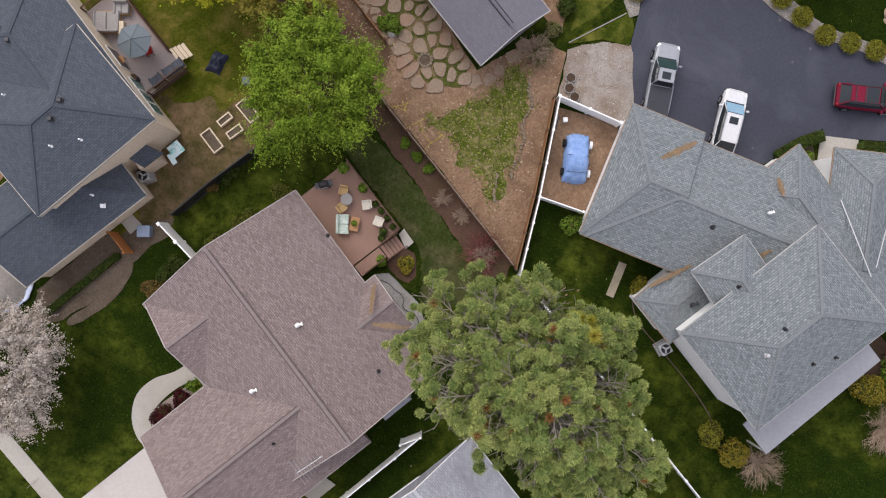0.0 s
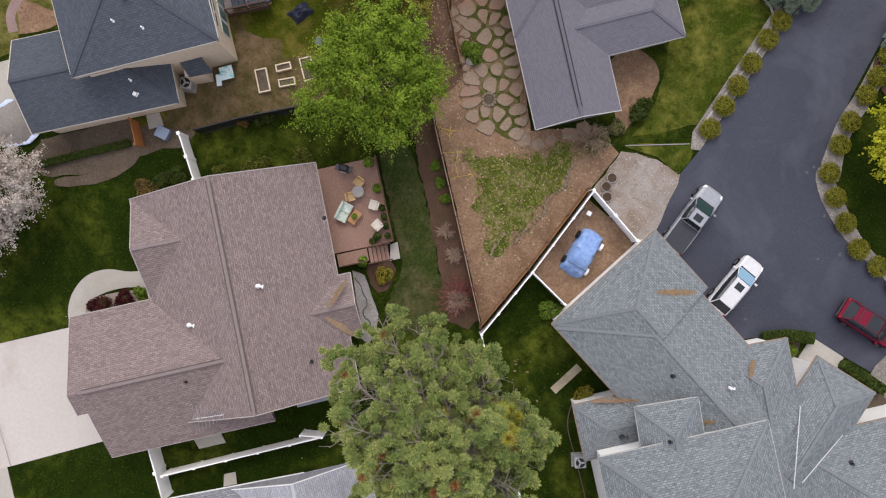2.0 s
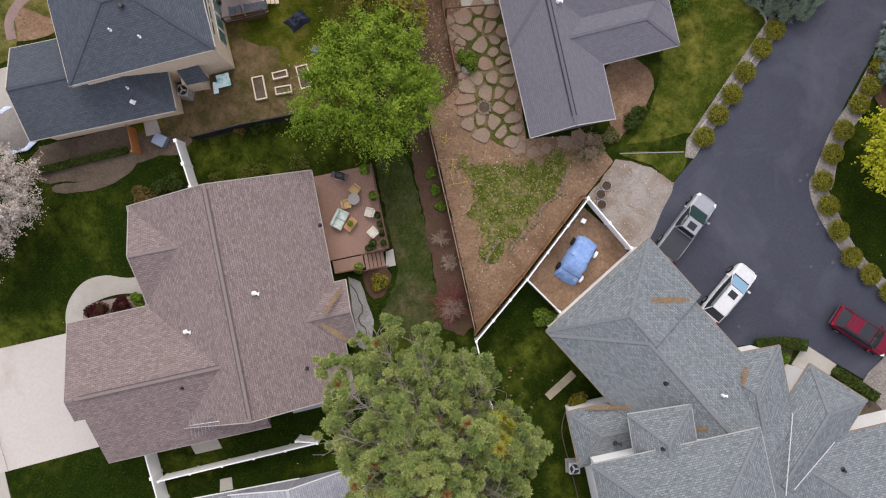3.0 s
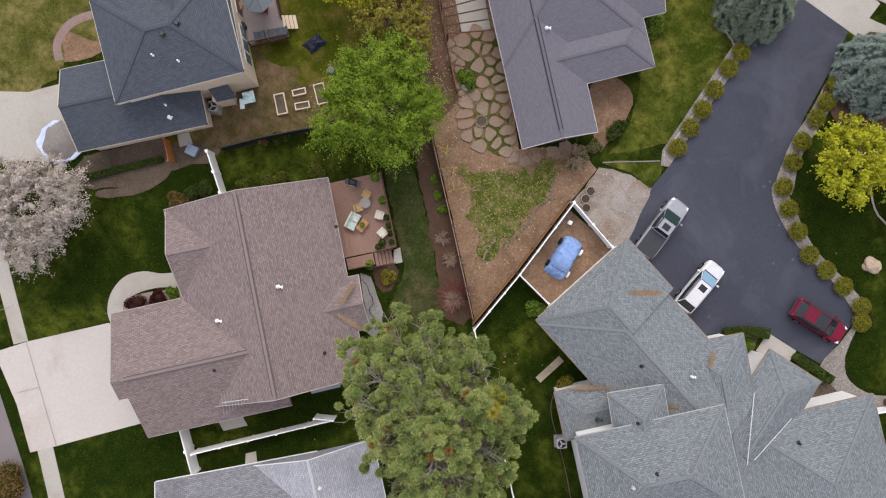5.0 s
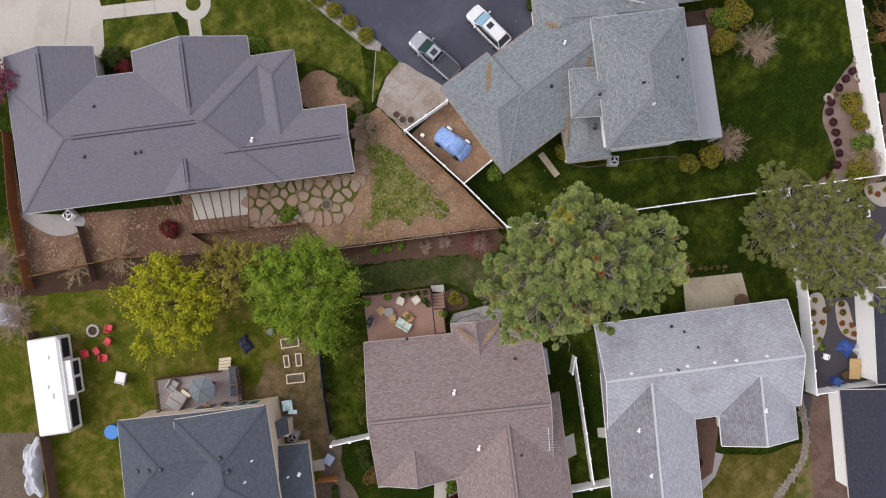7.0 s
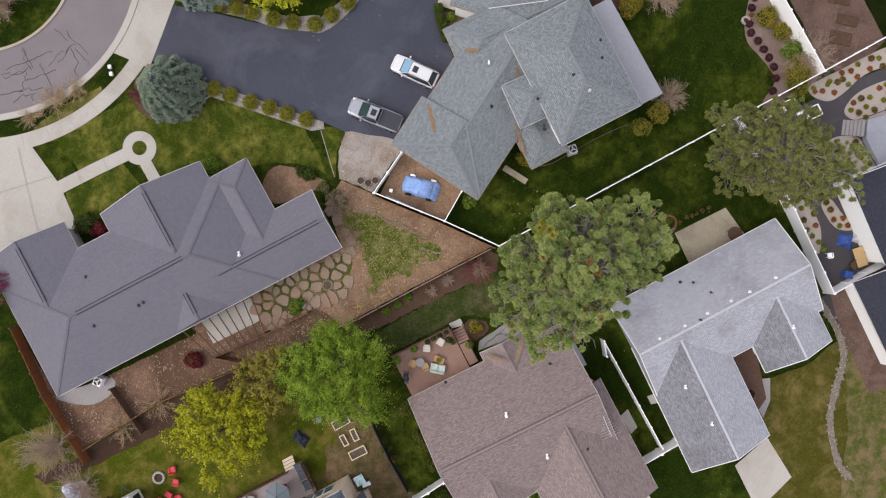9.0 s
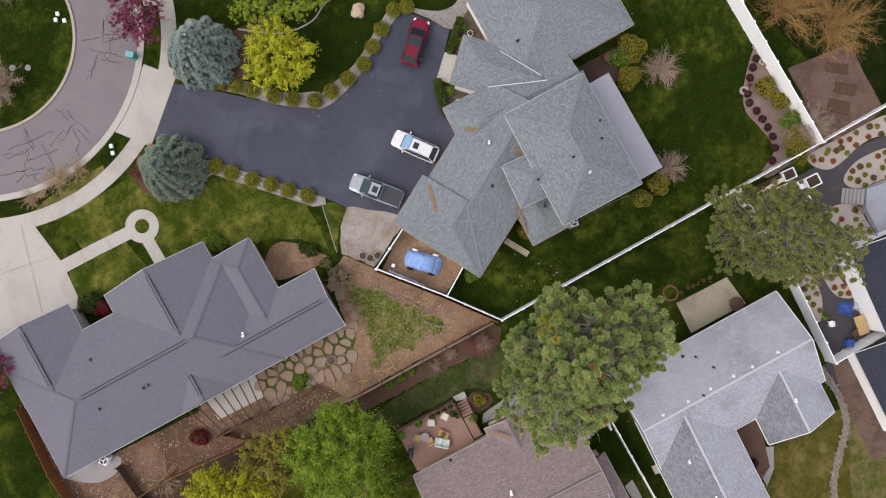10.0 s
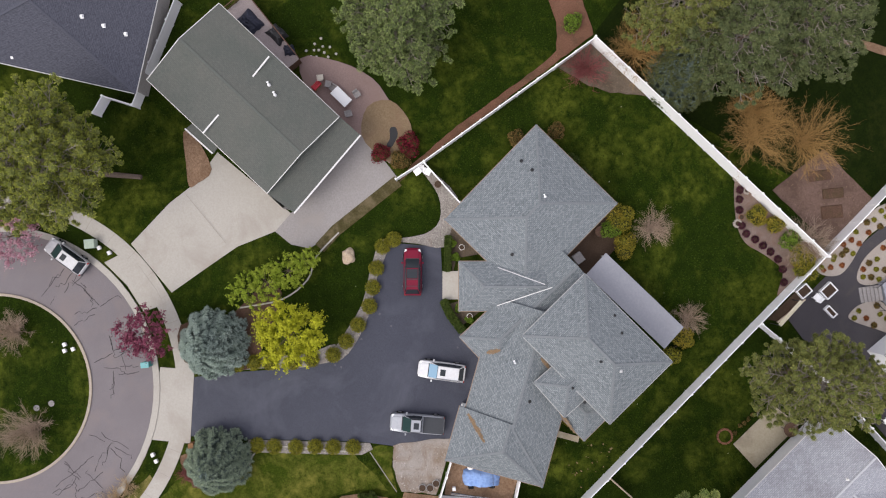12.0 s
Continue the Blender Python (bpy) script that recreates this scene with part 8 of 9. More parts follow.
tf = [(k * tn + a, (k + 1) * tn + a, (k + 1) * tn + (a + 1) % tn, k * tn + (a + 1) % tn) for k in range(4) for a in range(tn)]
mesh_part("sheet", tv, tf, M_TARPWHITE, heap_sheet, smooth=True).modifiers.new("film", "SOLIDIFY").thickness = 0.01
heap = thing("sand_heap", HEAP[0], HEAP[1], 0.1, "low round heap of damp grey sand on a sheet", "sand")
hv, hf, hn = [(HEAP[0], HEAP[1], 0.62)], [], 36
for k in range(1, 9):
    for a in range(hn):
        w = 6.283 * a / hn
        rr = 1.75 * k / 8 * (1 + 0.06 * math.sin(3 * w + 1) + 0.05 * math.sin(7 * w))
        hv.append((HEAP[0] + rr * math.cos(w) * 0.92, HEAP[1] + rr * math.sin(w), 0.12 + 0.5 * (1 - (k / 8) ** 1.7) + 0.05 * noise.noise(Vector((rr * math.cos(w) * 2, rr * math.sin(w) * 2, 3)))))
hf += [(0, 1 + a, 1 + (a + 1) % hn) for a in range(hn)]
for k in range(7):
    hf += [(1 + k * hn + a, 1 + (k + 1) * hn + a, 1 + (k + 1) * hn + (a + 1) % hn, 1 + k * hn + (a + 1) % hn) for a in range(hn)]
mesh_part("sand", hv, hf, M_SAND, heap, smooth=True)


# covered enclosure
for i, p in enumerate([(10.51, 12.78), (10.41, 11.98), (10.83, 11.30)]):
    t = thing("tub_planter", p[0], p[1], 0.03, "dark tub planter with a pale rim on gravel", "planter", group="tub planters")
    r_ = bmesh.new()
    for k in range(20):
        a0, a1 = 2 * math.pi * k / 20, 2 * math.pi * (k + 1) / 20
        add_tube(r_, (p[0] + 0.36 * math.cos(a0), p[1] + 0.36 * math.sin(a0), 0.15), (p[0] + 0.36 * math.cos(a1), p[1] + 0.36 * math.sin(a1), 0.3), 0.045, sides=6)
    part("rim", r_, M_PALEGREY, t)
    part("tub", prism(bmesh.new(), 0.3, 0.28, 20, t.matrix_basis, 0.36), M_SOILDARK, t)
pipes = [(9.34, 9.92), (8.80, 6.35)]
pd = Vector(pipes[1]) - Vector(pipes[0])
for i in range(4):
    off = Vector((-pd[1], pd[0])).normalized() * (0.0, 0.11, 0.27, 0.36)[i]
    t = thing("pipe", pipes[0][0], pipes[0][1], 0.03, "thin plastic or metal pipe lying along the fence", "pipe", group="stacked pipes")
    part("tube", add_tube(bmesh.new(), (pipes[0][0] + off[0], pipes[0][1] + off[1], 0.09), (pipes[1][0] + off[0] - 0.2 * i, pipes[1][1] + off[1] - 0.2 * i, 0.09), 0.035), (M_DARKMETAL, M_VINYL, M_FLASH, M_DARKMETAL)[i], t)
bin_can((10.12, 9.49), "white round bucket on the soil", M_VINYL, (0.36, 0.36, 0.4))

# flagstone patio and fire ring
flag_patio = thing("flagstone_patio", *((-1.69, 15.90)), 0, "irregular sandstone flagstones set in moss and soil", "patio")
frng = random.Random(4)
FLAG_AREA = [(-6.17, 20.31), (-3.43, 21.69), (-1.74, 19.88), (0.51, 16.40), (1.65, 14.70), (2.72, 12.91), (2.01, 12.00), (0.37, 11.84), (-0.92, 12.52), (-1.72, 14.34), (-2.59, 15.84), (-4.26, 18.05)]
FLAGS = [Vector(q) for q in [(-5.24, 19.56), (-4.64, 20.69), (-3.64, 20.80), (-4.42, 18.70), (-4.09, 19.58), (-3.20, 19.81), (-2.33, 19.74), (-3.08, 18.26), (-2.04, 18.17), (-2.11, 17.08), (-2.38, 19.06), (-1.40, 18.88), (-1.26, 17.84), (-1.28, 16.33), (-0.58, 17.35), (-0.17, 16.56), (-2.56, 14.69), (-2.32, 13.87), (-1.81, 13.18), (-1.16, 12.45), (0.01, 12.10), (-0.65, 12.87), (0.46, 13.21), (1.41, 12.97), (2.19, 12.75), (-1.15, 15.18), (-0.17, 15.56), (0.47, 14.61), (1.56, 14.10), (0.58, 15.49), (-2.23, 15.69), (2.05, 13.46)]]
FIRE = Vector((-0.76, 13.95))


def inside(pts, x, y):
    hit = False
    for (x0, y0), (x1, y1) in zip(pts, pts[1:] + pts[:1]):
        if (y0 > y) != (y1 > y) and x < x0 + (x1 - x0) * (y - y0) / (y1 - y0):
            hit = not hit
    return hit


def cells(area, step, seed, gap=0.07, given=None):
    """Irregular stones that share an area between them, each cut off half way to its neighbours."""
    rr = random.Random(seed)
    xs, ys = [p[0] for p in area], [p[1] for p in area]
    seeds = []
    for r in range(int((max(ys) - min(ys)) / (step * 0.9)) + 3):
        for c in range(int((max(xs) - min(xs)) / step) + 3):
            seeds.append(Vector((min(xs) - step + (c + 0.5 * (r % 2)) * step + rr.uniform(-0.33, 0.33) * step, min(ys) - step + r * step * 0.9 + rr.uniform(-0.33, 0.33) * step)))
    seeds = given or seeds
    out = []
    for s in seeds:
        if not given and not inside(area, s[0], s[1]):
            continue
        poly = [s + Vector(d) * step for d in ((-0.8, -0.8), (0.8, -0.8), (0.8, 0.8), (-0.8, 0.8))]
        for o in seeds:
            d = o - s
            if o is s or d.length > 2.4 * step:
                continue
            lim = d.length / 2 - gap
            d = d.normalized()
            cut = []
            for a, b in zip(poly, poly[1:] + poly[:1]):
                da, db = (a - s).dot(d) - lim, (b - s).dot(d) - lim
                if da <= 0:
                    cut.append(a)
                if (da < 0) != (db < 0):
                    cut.append(a.lerp(b, da / (da - db)))
            poly = cut
        if len(poly) < 3:
            continue
        soft = []
        for a, b in zip(poly, poly[1:] + poly[:1]):
            if (b - a).length > 0.22:
                soft += [a.lerp(b, 0.2), a.lerp(b, 0.8)]
            else:
                soft.append(a.lerp(b, 0.5))
        out.append((s, soft))
    return out


def stone_piece(pts, mid, parent, z, h, mat, name="flagstone"):
    n = len(pts)
    v = [(p[0], p[1], z) for p in pts] + [(mid[0] + (p[0] - mid[0]) * 0.95, mid[1] + (p[1] - mid[1]) * 0.95, z + h) for p in pts]
    f = [tuple(range(n, 2 * n))] + [(k, (k + 1) % n, n + (k + 1) % n, n + k) for k in range(n)]
    return mesh_part(name, v, f, mat, parent)


def flagstone(x, y, r, seed, parent, z=0.03, h=0.06, mat=M_FLAG):
    rr = random.Random(seed)
    n = rr.choice((5, 6, 7))
    a0 = rr.uniform(0, 6.28)
    pts = [(x + r * rr.uniform(0.86, 1.12) * math.cos(a0 + 2 * math.pi * k / n + rr.uniform(-0.2, 0.2)), y + r * rr.uniform(0.86, 1.12) * math.sin(a0 + 2 * math.pi * k / n)) for k in range(n)]
    v = [(px, py, z) for px, py in pts] + [(x + (px - x) * 0.94, y + (py - y) * 0.94, z + h) for px, py in pts]
    f = [tuple(range(n, 2 * n))] + [(k, (k + 1) % n, n + (k + 1) % n, n + k) for k in range(n)]
    return mesh_part("flagstone", v, f, mat, parent)


for i, (s, pts) in enumerate(cells(FLAG_AREA, 0.86, 7, 0.10, FLAGS)):
    if (s - FIRE).length > 0.6:
        stone_piece(pts, s, flag_patio, 0.05, 0.13 + 0.003 * (i % 7), M_FLAG)
for i, q in enumerate([(3.10, 12.43), (4.23, 12.58), (4.97, 13.28), (6.08, 14.43), (6.85, 15.20)]):
    flagstone(q[0], q[1], (0.64, 0.58, 0.5, 0.62, 0.66)[i], 60 + i, flag_patio)
for i, (s, pts) in enumerate(cells([(-5.40, 20.19), (-2.99, 18.11), (-0.91, 15.24), (-2.40, 13.73), (-5.12, 16.77), (-6.74, 18.84)], 0.95, 9)):
    stone_piece(pts, s, flag_patio, 0.03, 0.062 + 0.003 * (i % 5), M_FLAG)
stone_ring((FIRE[0], FIRE[1]), 0.5, 12, "small ring of stones round a fire hollow", M_PALEFLAG, M_SOILGREY, 0.2, 0.06)
patch("moss_bed", ragged(FLAG_AREA, 0.3, 0.5), 0.028, M_MOSS, "mossy grass between the flagstones", "moss")


def boulder(p, r, mat, label, seed, h=0.6):
    t = thing("boulder", p[0], p[1], 0, label, "rock")
    bm = bmesh.new()
    bmesh.ops.create_icosphere(bm, subdivisions=3, radius=1.0)
    for v in bm.verts:
        v.co *= 0.8 + 0.35 * noise.noise(v.co * 1.3 + Vector((seed * 3.1, 0, 0))) + 0.08 * noise.noise(v.co * 4)
        v.co = Vector((p[0] + v.co.x * r, p[1] + v.co.y * r * 0.8, max(-0.02, v.co.z * h + 0.1)))
    part("stone", bm, mat, t)


boulder((35.50, 18.07), 1.05, M_TANROCK, "pale tan landscape boulder on the lawn", 1)
boulder((-3.34, 15.99), 0.48, M_FLASH, "pale round rock beside the fence", 2, 0.5)
EDGE = curved([(7.40, 12.43), (7.27, 11.59), (7.56, 10.79), (7.07, 9.66), (6.83, 8.82), (7.01, 8.02), (6.59, 6.75), (6.11, 5.62), (6.11, 4.96)], 5, False)
edging = thing("stone_edging", EDGE[0][0], EDGE[0][1], 0, "wavering line of small pale edging stones", "edging")
for i in range(0, len(EDGE)):
    x, y = EDGE[i]
    flagstone(x + frng.uniform(-0.06, 0.06), y + frng.uniform(-0.06, 0.06), frng.uniform(0.09, 0.15), 400 + i, edging, 0.03, 0.14 + 0.012 * (i % 6), M_PALEFLAG)
EDGE = curved([(4.96, 5.26), (4.91, 4.46), (4.74, 3.71), (4.87, 3.11)], 4, False)
edging = thing("stone_edging", EDGE[0][0], EDGE[0][1], 0, "short line of small pale edging stones", "edging")
for i, (x, y) in enumerate(EDGE):
    flagstone(x + frng.uniform(-0.06, 0.06), y, frng.uniform(0.09, 0.15), 460 + i, edging, 0.03, 0.12 + 0.012 * (i % 6), M_PALEFLAG)

# yellow caution tape
M_YELLOWTAPE = plain("yellow_tape", (0.75, 0.6, 0.04), 0.5)
for i, pts in enumerate(([(-3.33, 10.27), (-2.34, 10.49), (-1.82, 10.65)], [(-3.29, 10.40), (-2.21, 10.01), (-2.54, 11.00)], [(-2.34, 10.05), (-2.06, 10.69)], [(-2.10, 8.69), (-1.31, 9.09), (-0.60, 9.44)], [(-1.07, 9.17), (-0.87, 8.33), (-0.18, 7.52)], [(-0.60, 7.14), (0.12, 7.78), (0.67, 8.23)], [(0.25, 8.40), (0.78, 8.12), (0.65, 7.83)])):
    t = thing("caution_tape", pts[0][0], pts[0][1], 0.03, "loose strand of yellow tape on the soil", "tape")
    bm = bmesh.new()
    for a, b in zip(pts, pts[1:]):
        a, b = Vector((*a, 0.07)), Vector((*b, 0.07))
        mid = a.lerp(b, 0.5) + Vector((frng.uniform(-0.05, 0.05), frng.uniform(-0.05, 0.05), 0.06))
        add_tube(bm, a, mid, 0.013, sides=4)
        add_tube(bm, mid, b, 0.013, 0.01, sides=4)
    part("strand", bm, M_YELLOWTAPE, t)

# pergola
pergola = thing("pergola", *((-6.53, 22.93)), 0, "brown timber pergola over a concrete slab", "pergola")
HA, HB, QA, QB = (-7.97, 26.75), (-3.16, 20.80), (-10.01, 23.38), (-6.52, 18.81)
patch("patio_slab", [(-7.13, 26.02), (-3.69, 21.58), (-5.76, 20.09), (-9.08, 24.34)], 0.05, M_CONC, "pale concrete patio slab under the pergola", "patio")
for i in range(9):
    u = i / 8
    a, b = Vector(HA).lerp(Vector(HB), u), Vector(QA).lerp(Vector(QB), u)
    d = Vector((b[0] - a[0], b[1] - a[1], -0.12))
    box_part("rafter", (d.length, 0.07, 0.16), Matrix.Translation(((a[0] + b[0]) / 2, (a[1] + b[1]) / 2, 2.42)) @ d.to_track_quat("X", "Z").to_matrix().to_4x4(), M_BROWNWOOD, pergola)
d = Vector((QB[0] - QA[0], QB[1] - QA[1], 0))
box_part("beam", (d.length, 0.12, 0.18), Matrix.Translation(((QA[0] + QB[0]) / 2, (QA[1] + QB[1]) / 2, 2.17)) @ d.to_track_quat("X", "Z").to_matrix().to_4x4(), M_BROWNWOOD, pergola)
for u in (0.02, 0.5, 0.98):
    q = Vector(QA).lerp(Vector(QB), u)
    part("post", add_box(bmesh.new(), (0.13, 0.13, 2.2), pose(q[0], q[1], 0)), M_BROWNWOOD, pergola)
ac_unit((-15.13, 34.94), 80, mat=M_VINYL)
patch("curved_path", curved([(-17.72, 39.26), (-16.07, 36.63), (-14.67, 33.84), (-16.17, 33.57), (-17.75, 35.25), (-18.08, 37.70)], 3), 0.04, M_CONC_GREY, "curved concrete path at the house corner", "path")
ac_unit((17.99, -7.93), 30)

# small things along the street
GBOX, M_GREENBOX = (39.42, 44.63), plain("pale_green_steel", (0.36, 0.44, 0.36), 0.6)


def utility_box(p, size, label, mat=M_GREENBOX, turn=0.0):
    t = thing("utility_box", p[0], p[1], 0.05, label, "utility box", turn)
    m = t.matrix_basis.copy()
    part("cabinet", add_box(bmesh.new(), size, m, 0.04), mat, t)
    part("lid", add_box(bmesh.new(), (size[0] + 0.06, size[1] + 0.06, 0.06), m @ pose(0, 0, size[2] + 0.001), 0.02), mat, t)


utility_box(GBOX, (0.9, 1.0, 0.8), "pale green steel utility transformer on grass")
for p in [(38.94, 43.94), (38.30, 42.93), (29.22, 48.55), (28.66, 47.72), (28.57, 48.62), (16.80, 40.52), (16.11, 40.23)]:
    utility_box(p, (0.36, 0.3, 0.3), "small pale utility pedestal on grass", M_TRIM, 20)
bin_can((26.35, 40.03), "teal wheeled rubbish bin at the kerb", plain("teal_plastic", (0.05, 0.28, 0.28), 0.5), (0.6, 0.85, 1.05), 0, plain("teal_lid", (0.16, 0.42, 0.42), 0.5))
utility_box((17.49, 36.19), (0.5, 0.5, 0.9), "brick-brown mailbox pillar at the drive entrance", M_CEDAR)
for p in [(22.87, 52.24), (23.19, 50.65)]:
    t = thing("manhole_cover", p[0], p[1], 0.12, "round pale utility cover in the lawn", "cover")
    part("cover", prism(bmesh.new(), 0.32, 0.02, 24, t.matrix_basis), M_CONC_GREY, t)
# GN corner: white chairs and pot
for i, p in enumerate([(43.84, 9.56), (43.47, 10.01), (43.36, 8.90)]):
    chair(p, 120 * i, M_VINYL, "white plastic garden chair on pebbles", 0.1, 0.6, M_VINYL, group="white chairs")
pot((41.97, 7.97), 0.38, M_BROWNWOOD, None, 0, 0.1, 0.5, "half-barrel planter on pebbles")
for p in [(35.18, 6.16), (27.93, 6.06)]:
    pot(p, 0.3, M_VINYL, None, 0, 0.03, 0.5, "white round pot at the entry")
# courtyard things
chair((35.39, -9.45), 200, M_COVER, "grey covered patio chair in the courtyard", 0.04, 0.8)
table((35.38, -8.38), 20, (1.1, 1.1), M_BROWNWOOD, "dark round courtyard table", 0.04, 0.7, True)
utility_box((32.85, -5.82), (1.0, 0.9, 0.8), "grey covered grill in the courtyard", M_COVER, 30)
EDGEW = curved([(15.53, -3.46), (16.01, -5.83), (18.04, -8.26), (20.07, -10.68), (21.75, -13.14), (22.87, -16.11)], 5, False)
strip("lawn_edging", EDGEW, 0.08, 0.0, M_SOILGREY, "thin grey lawn edging curving round the house", "edging")
# joints of the concrete drives
M_JOINT = plain("dark_joint", (0.33, 0.30, 0.265), 0.95)


def joints(lines, z=0.13):
    t = thing("drive_joint", *lines[0][0], 0, "thin dark saw-cut joint lines in the concrete drive", "joint", kind="structure")
    for a, b in lines:
        d = Vector(b) - Vector(a)
        box_part("joint", (d.length, 0.03, 0.01), pose((a[0] + b[0]) / 2, (a[1] + b[1]) / 2, z, 0, 0, math.degrees(math.atan2(d[1], d[0]))), M_JOINT, t)



joints([((-24.92, -24.27), (-26.37, -25.53)), ((-27.69, -21.21), (-21.22, -28.19)), ((-30.96, -19.75), (-30.09, -18.93))])
joints([((43.59, 34.38), (38.14, 30.75))])
joints([((1.69, 49.32), (4.54, 44.21)), ((6.71, 48.25), (-1.51, 44.47)), ((4.32, 40.87), (5.51, 41.83)), ((6.18, 38.56), (7.43, 39.47))])
ring_joint = []
for k in range(26):
    a = radians(165 + 8 * k)
    ring_joint.append(((SX + 18.95 * math.cos(a), SY + 18.95 * math.sin(a)), (SX + 20.45 * math.cos(a), SY + 20.45 * math.sin(a))))
joints(ring_joint, 0.046)


# sealed cracks in the street
def crack_field(p, n, length, seed, z=0.014):
    rng = random.Random(seed)
    t = thing("street_crack", p[0], p[1], z, "dark sealed cracks branching across the street", "crack", kind="structure")
    for k in range(n):
        x, y = p[0] + rng.uniform(-1, 1) * length * 0.3, p[1] + rng.uniform(-1, 1) * length * 0.3
        a = math.atan2(y - SY, x - SX) + rng.choice((0, 0, 1, 2, 3)) * math.pi / 2 + rng.uniform(-0.15, 0.15)
        left, right, a0 = [], [], a
        for s in range(9):
            w = 0.034 * rng.uniform(0.6, 1.4)
            left.append((x - math.sin(a) * w, y + math.cos(a) * w, z))
            right.append((x + math.sin(a) * w, y - math.cos(a) * w, z))
            a = a0 + rng.choice((-1.2, -0.25, 0.0, 0.0, 0.1, 0.3)) + rng.uniform(-0.15, 0.15)
            step = length / 9 * rng.uniform(0.6, 1.2)
            x, y = x + math.cos(a) * step, y + math.sin(a) * step
            if math.hypot(x - SX, y - SY) > 16.2 or math.hypot(x - SX, y - SY) < 10.4:
                break
        m_ = len(left)
        if m_ > 2:
            mesh_part("crack", left + right, [(i, m_ + i, m_ + i + 1, i + 1) for i in range(m_ - 1)], M_CRACK, t)


for i, (p, n, ln) in enumerate(zip([(35.65, 47.42), (32.13, 45.09), (28.08, 43.41), (25.95, 43.03), (18.94, 44.63), (14.87, 48.63), (34.64, 49.32), (13.62, 48.15)], (5, 4, 8, 5, 6, 8, 3, 5), (4, 3.5, 3, 3, 4, 3.5, 4, 4))):
    crack_field(p, n, ln, 10 + i, 0.016 + 0.001 * i)
spots = thing("paint_spot", *((29.14, 15.53)), 0.1, "small pale worn spots on the asphalt drive", "stain", kind="structure")
for i, p in enumerate([(29.07, 15.42), (27.71, 14.37), (24.22, 20.63), (24.76, 7.62), (23.92, 20.00), (35.29, 14.26), (26.66, 17.58)]):
    n = 9
    pts = [(p[0] + 0.13 * frng.uniform(0.5, 1.2) * math.cos(6.283 * k / n), p[1] + 0.13 * frng.uniform(0.5, 1.2) * math.sin(6.283 * k / n), 0.062) for k in range(n)]
    mesh_part("spot", pts, [tuple(range(n))], M_SPOT, spots)

L_BARB = leaf("purple_barberry_leaves", (0.045, 0.012, 0.022), (0.11, 0.035, 0.055))
L_RUST = leaf("rust_red_leaves", (0.20, 0.06, 0.02), (0.36, 0.14, 0.06))
M_PALEPEBBLE = surface("pale_beige_pebbles", (0.29, 0.25, 0.215), (0.46, 0.41, 0.36), 0.9, 14, 0.8, relief=0.8, depth=0.04)

# pebble bed: dark barberries in a row
BARB = [(38.26, -23.47), (37.27, -23.31), (36.15, -23.20), (34.48, -23.26), (33.60, -23.65), (32.92, -24.53), (32.19, -25.29), (31.47, -25.99), (30.62, -26.68), (29.51, -27.10), (28.15, -27.09)]
barb = bush("small dark purple barberry shrub in pebbles", BARB[0], 0.42, 0.5, L_BARB, 70, 420, 0.08, "barberry", "barberries along the lawn edge", 1)
for i, p in enumerate(BARB[1:]):
    copy_thing(barb, pose(p[0], p[1], 0, 0, 0, 60 * i))
for p in [(37.91, -24.62), (35.37, -23.29)]:
    pot(p, 0.28, M_TERRA, None, 0, 0.03, 0.3, "round terracotta pot among pebbles")

# planted islands in the neighbour's paved yard
def island(pts, n, seed):
    out = curved(pts, 4)
    patch("planted_island", out, 0.07, M_PALEPEBBLE, "pale pebble island with small shrubs", "flower bed", 0.1)
    rng = random.Random(seed)
    xs, ys = [p[0] for p in out], [p[1] for p in out]
    placed = []
    for _ in range(3000):
        if len(placed) >= n:
            break
        x, y = rng.uniform(min(xs), max(xs)), rng.uniform(min(ys), max(ys))
        inside, j = False, len(out) - 1
        for i in range(len(out)):
            if (ys[i] > y) != (ys[j] > y) and x < (xs[j] - xs[i]) * (y - ys[i]) / (ys[j] - ys[i]) + xs[i]:
                inside = not inside
            j = i
        edge = min(math.hypot(x - px, y - py) for px, py in out)
        if inside and edge > 0.35 and all(math.hypot(x - a, y - b) > 0.8 for a, b in placed):
            placed.append((x, y))
            copy_thing(rng.choice(TUFTS), pose(x, y, 0.05, 0, 0, rng.uniform(0, 360)))

TUFT_GROUP = "small shrubs in the pebble islands"
TUFTS = [bush(lab, p, 0.27, 0.35, mt, 80 + k, 260, 0.08, "small_shrub", TUFT_GROUP, 1) for k, (p, mt, lab) in enumerate(zip([(28.99, -31.39), (29.95, -32.51), (30.82, -33.92)], (L_RUST, L_BOX, L_BRONZE), ("small rust-red shrub in pebbles", "small green shrub in pebbles", "small bronze shrub in pebbles")))]
island([(29.25, -30.66), (28.42, -31.48), (28.35, -33.08), (29.50, -34.37), (31.36, -35.72), (32.66, -37.40), (33.42, -40.01), (35.19, -39.89), (35.05, -37.84), (33.42, -35.58), (31.82, -33.62), (30.52, -31.93)], 24, 1)
island([(27.76, -34.78), (27.03, -35.42), (27.01, -36.90), (27.84, -38.61), (29.33, -40.58), (31.97, -40.40), (31.74, -38.65), (30.54, -36.66), (29.27, -35.39)], 18, 2)
island([(23.55, -33.64), (24.45, -33.94), (25.13, -35.25), (25.13, -37.02), (23.84, -37.99), (21.90, -39.90), (21.23, -38.76), (22.25, -36.33)], 9, 3)
island([(16.81, -31.75), (17.79, -32.75), (15.77, -34.54), (14.09, -35.12), (12.59, -35.07), (14.35, -33.46)], 7, 4)
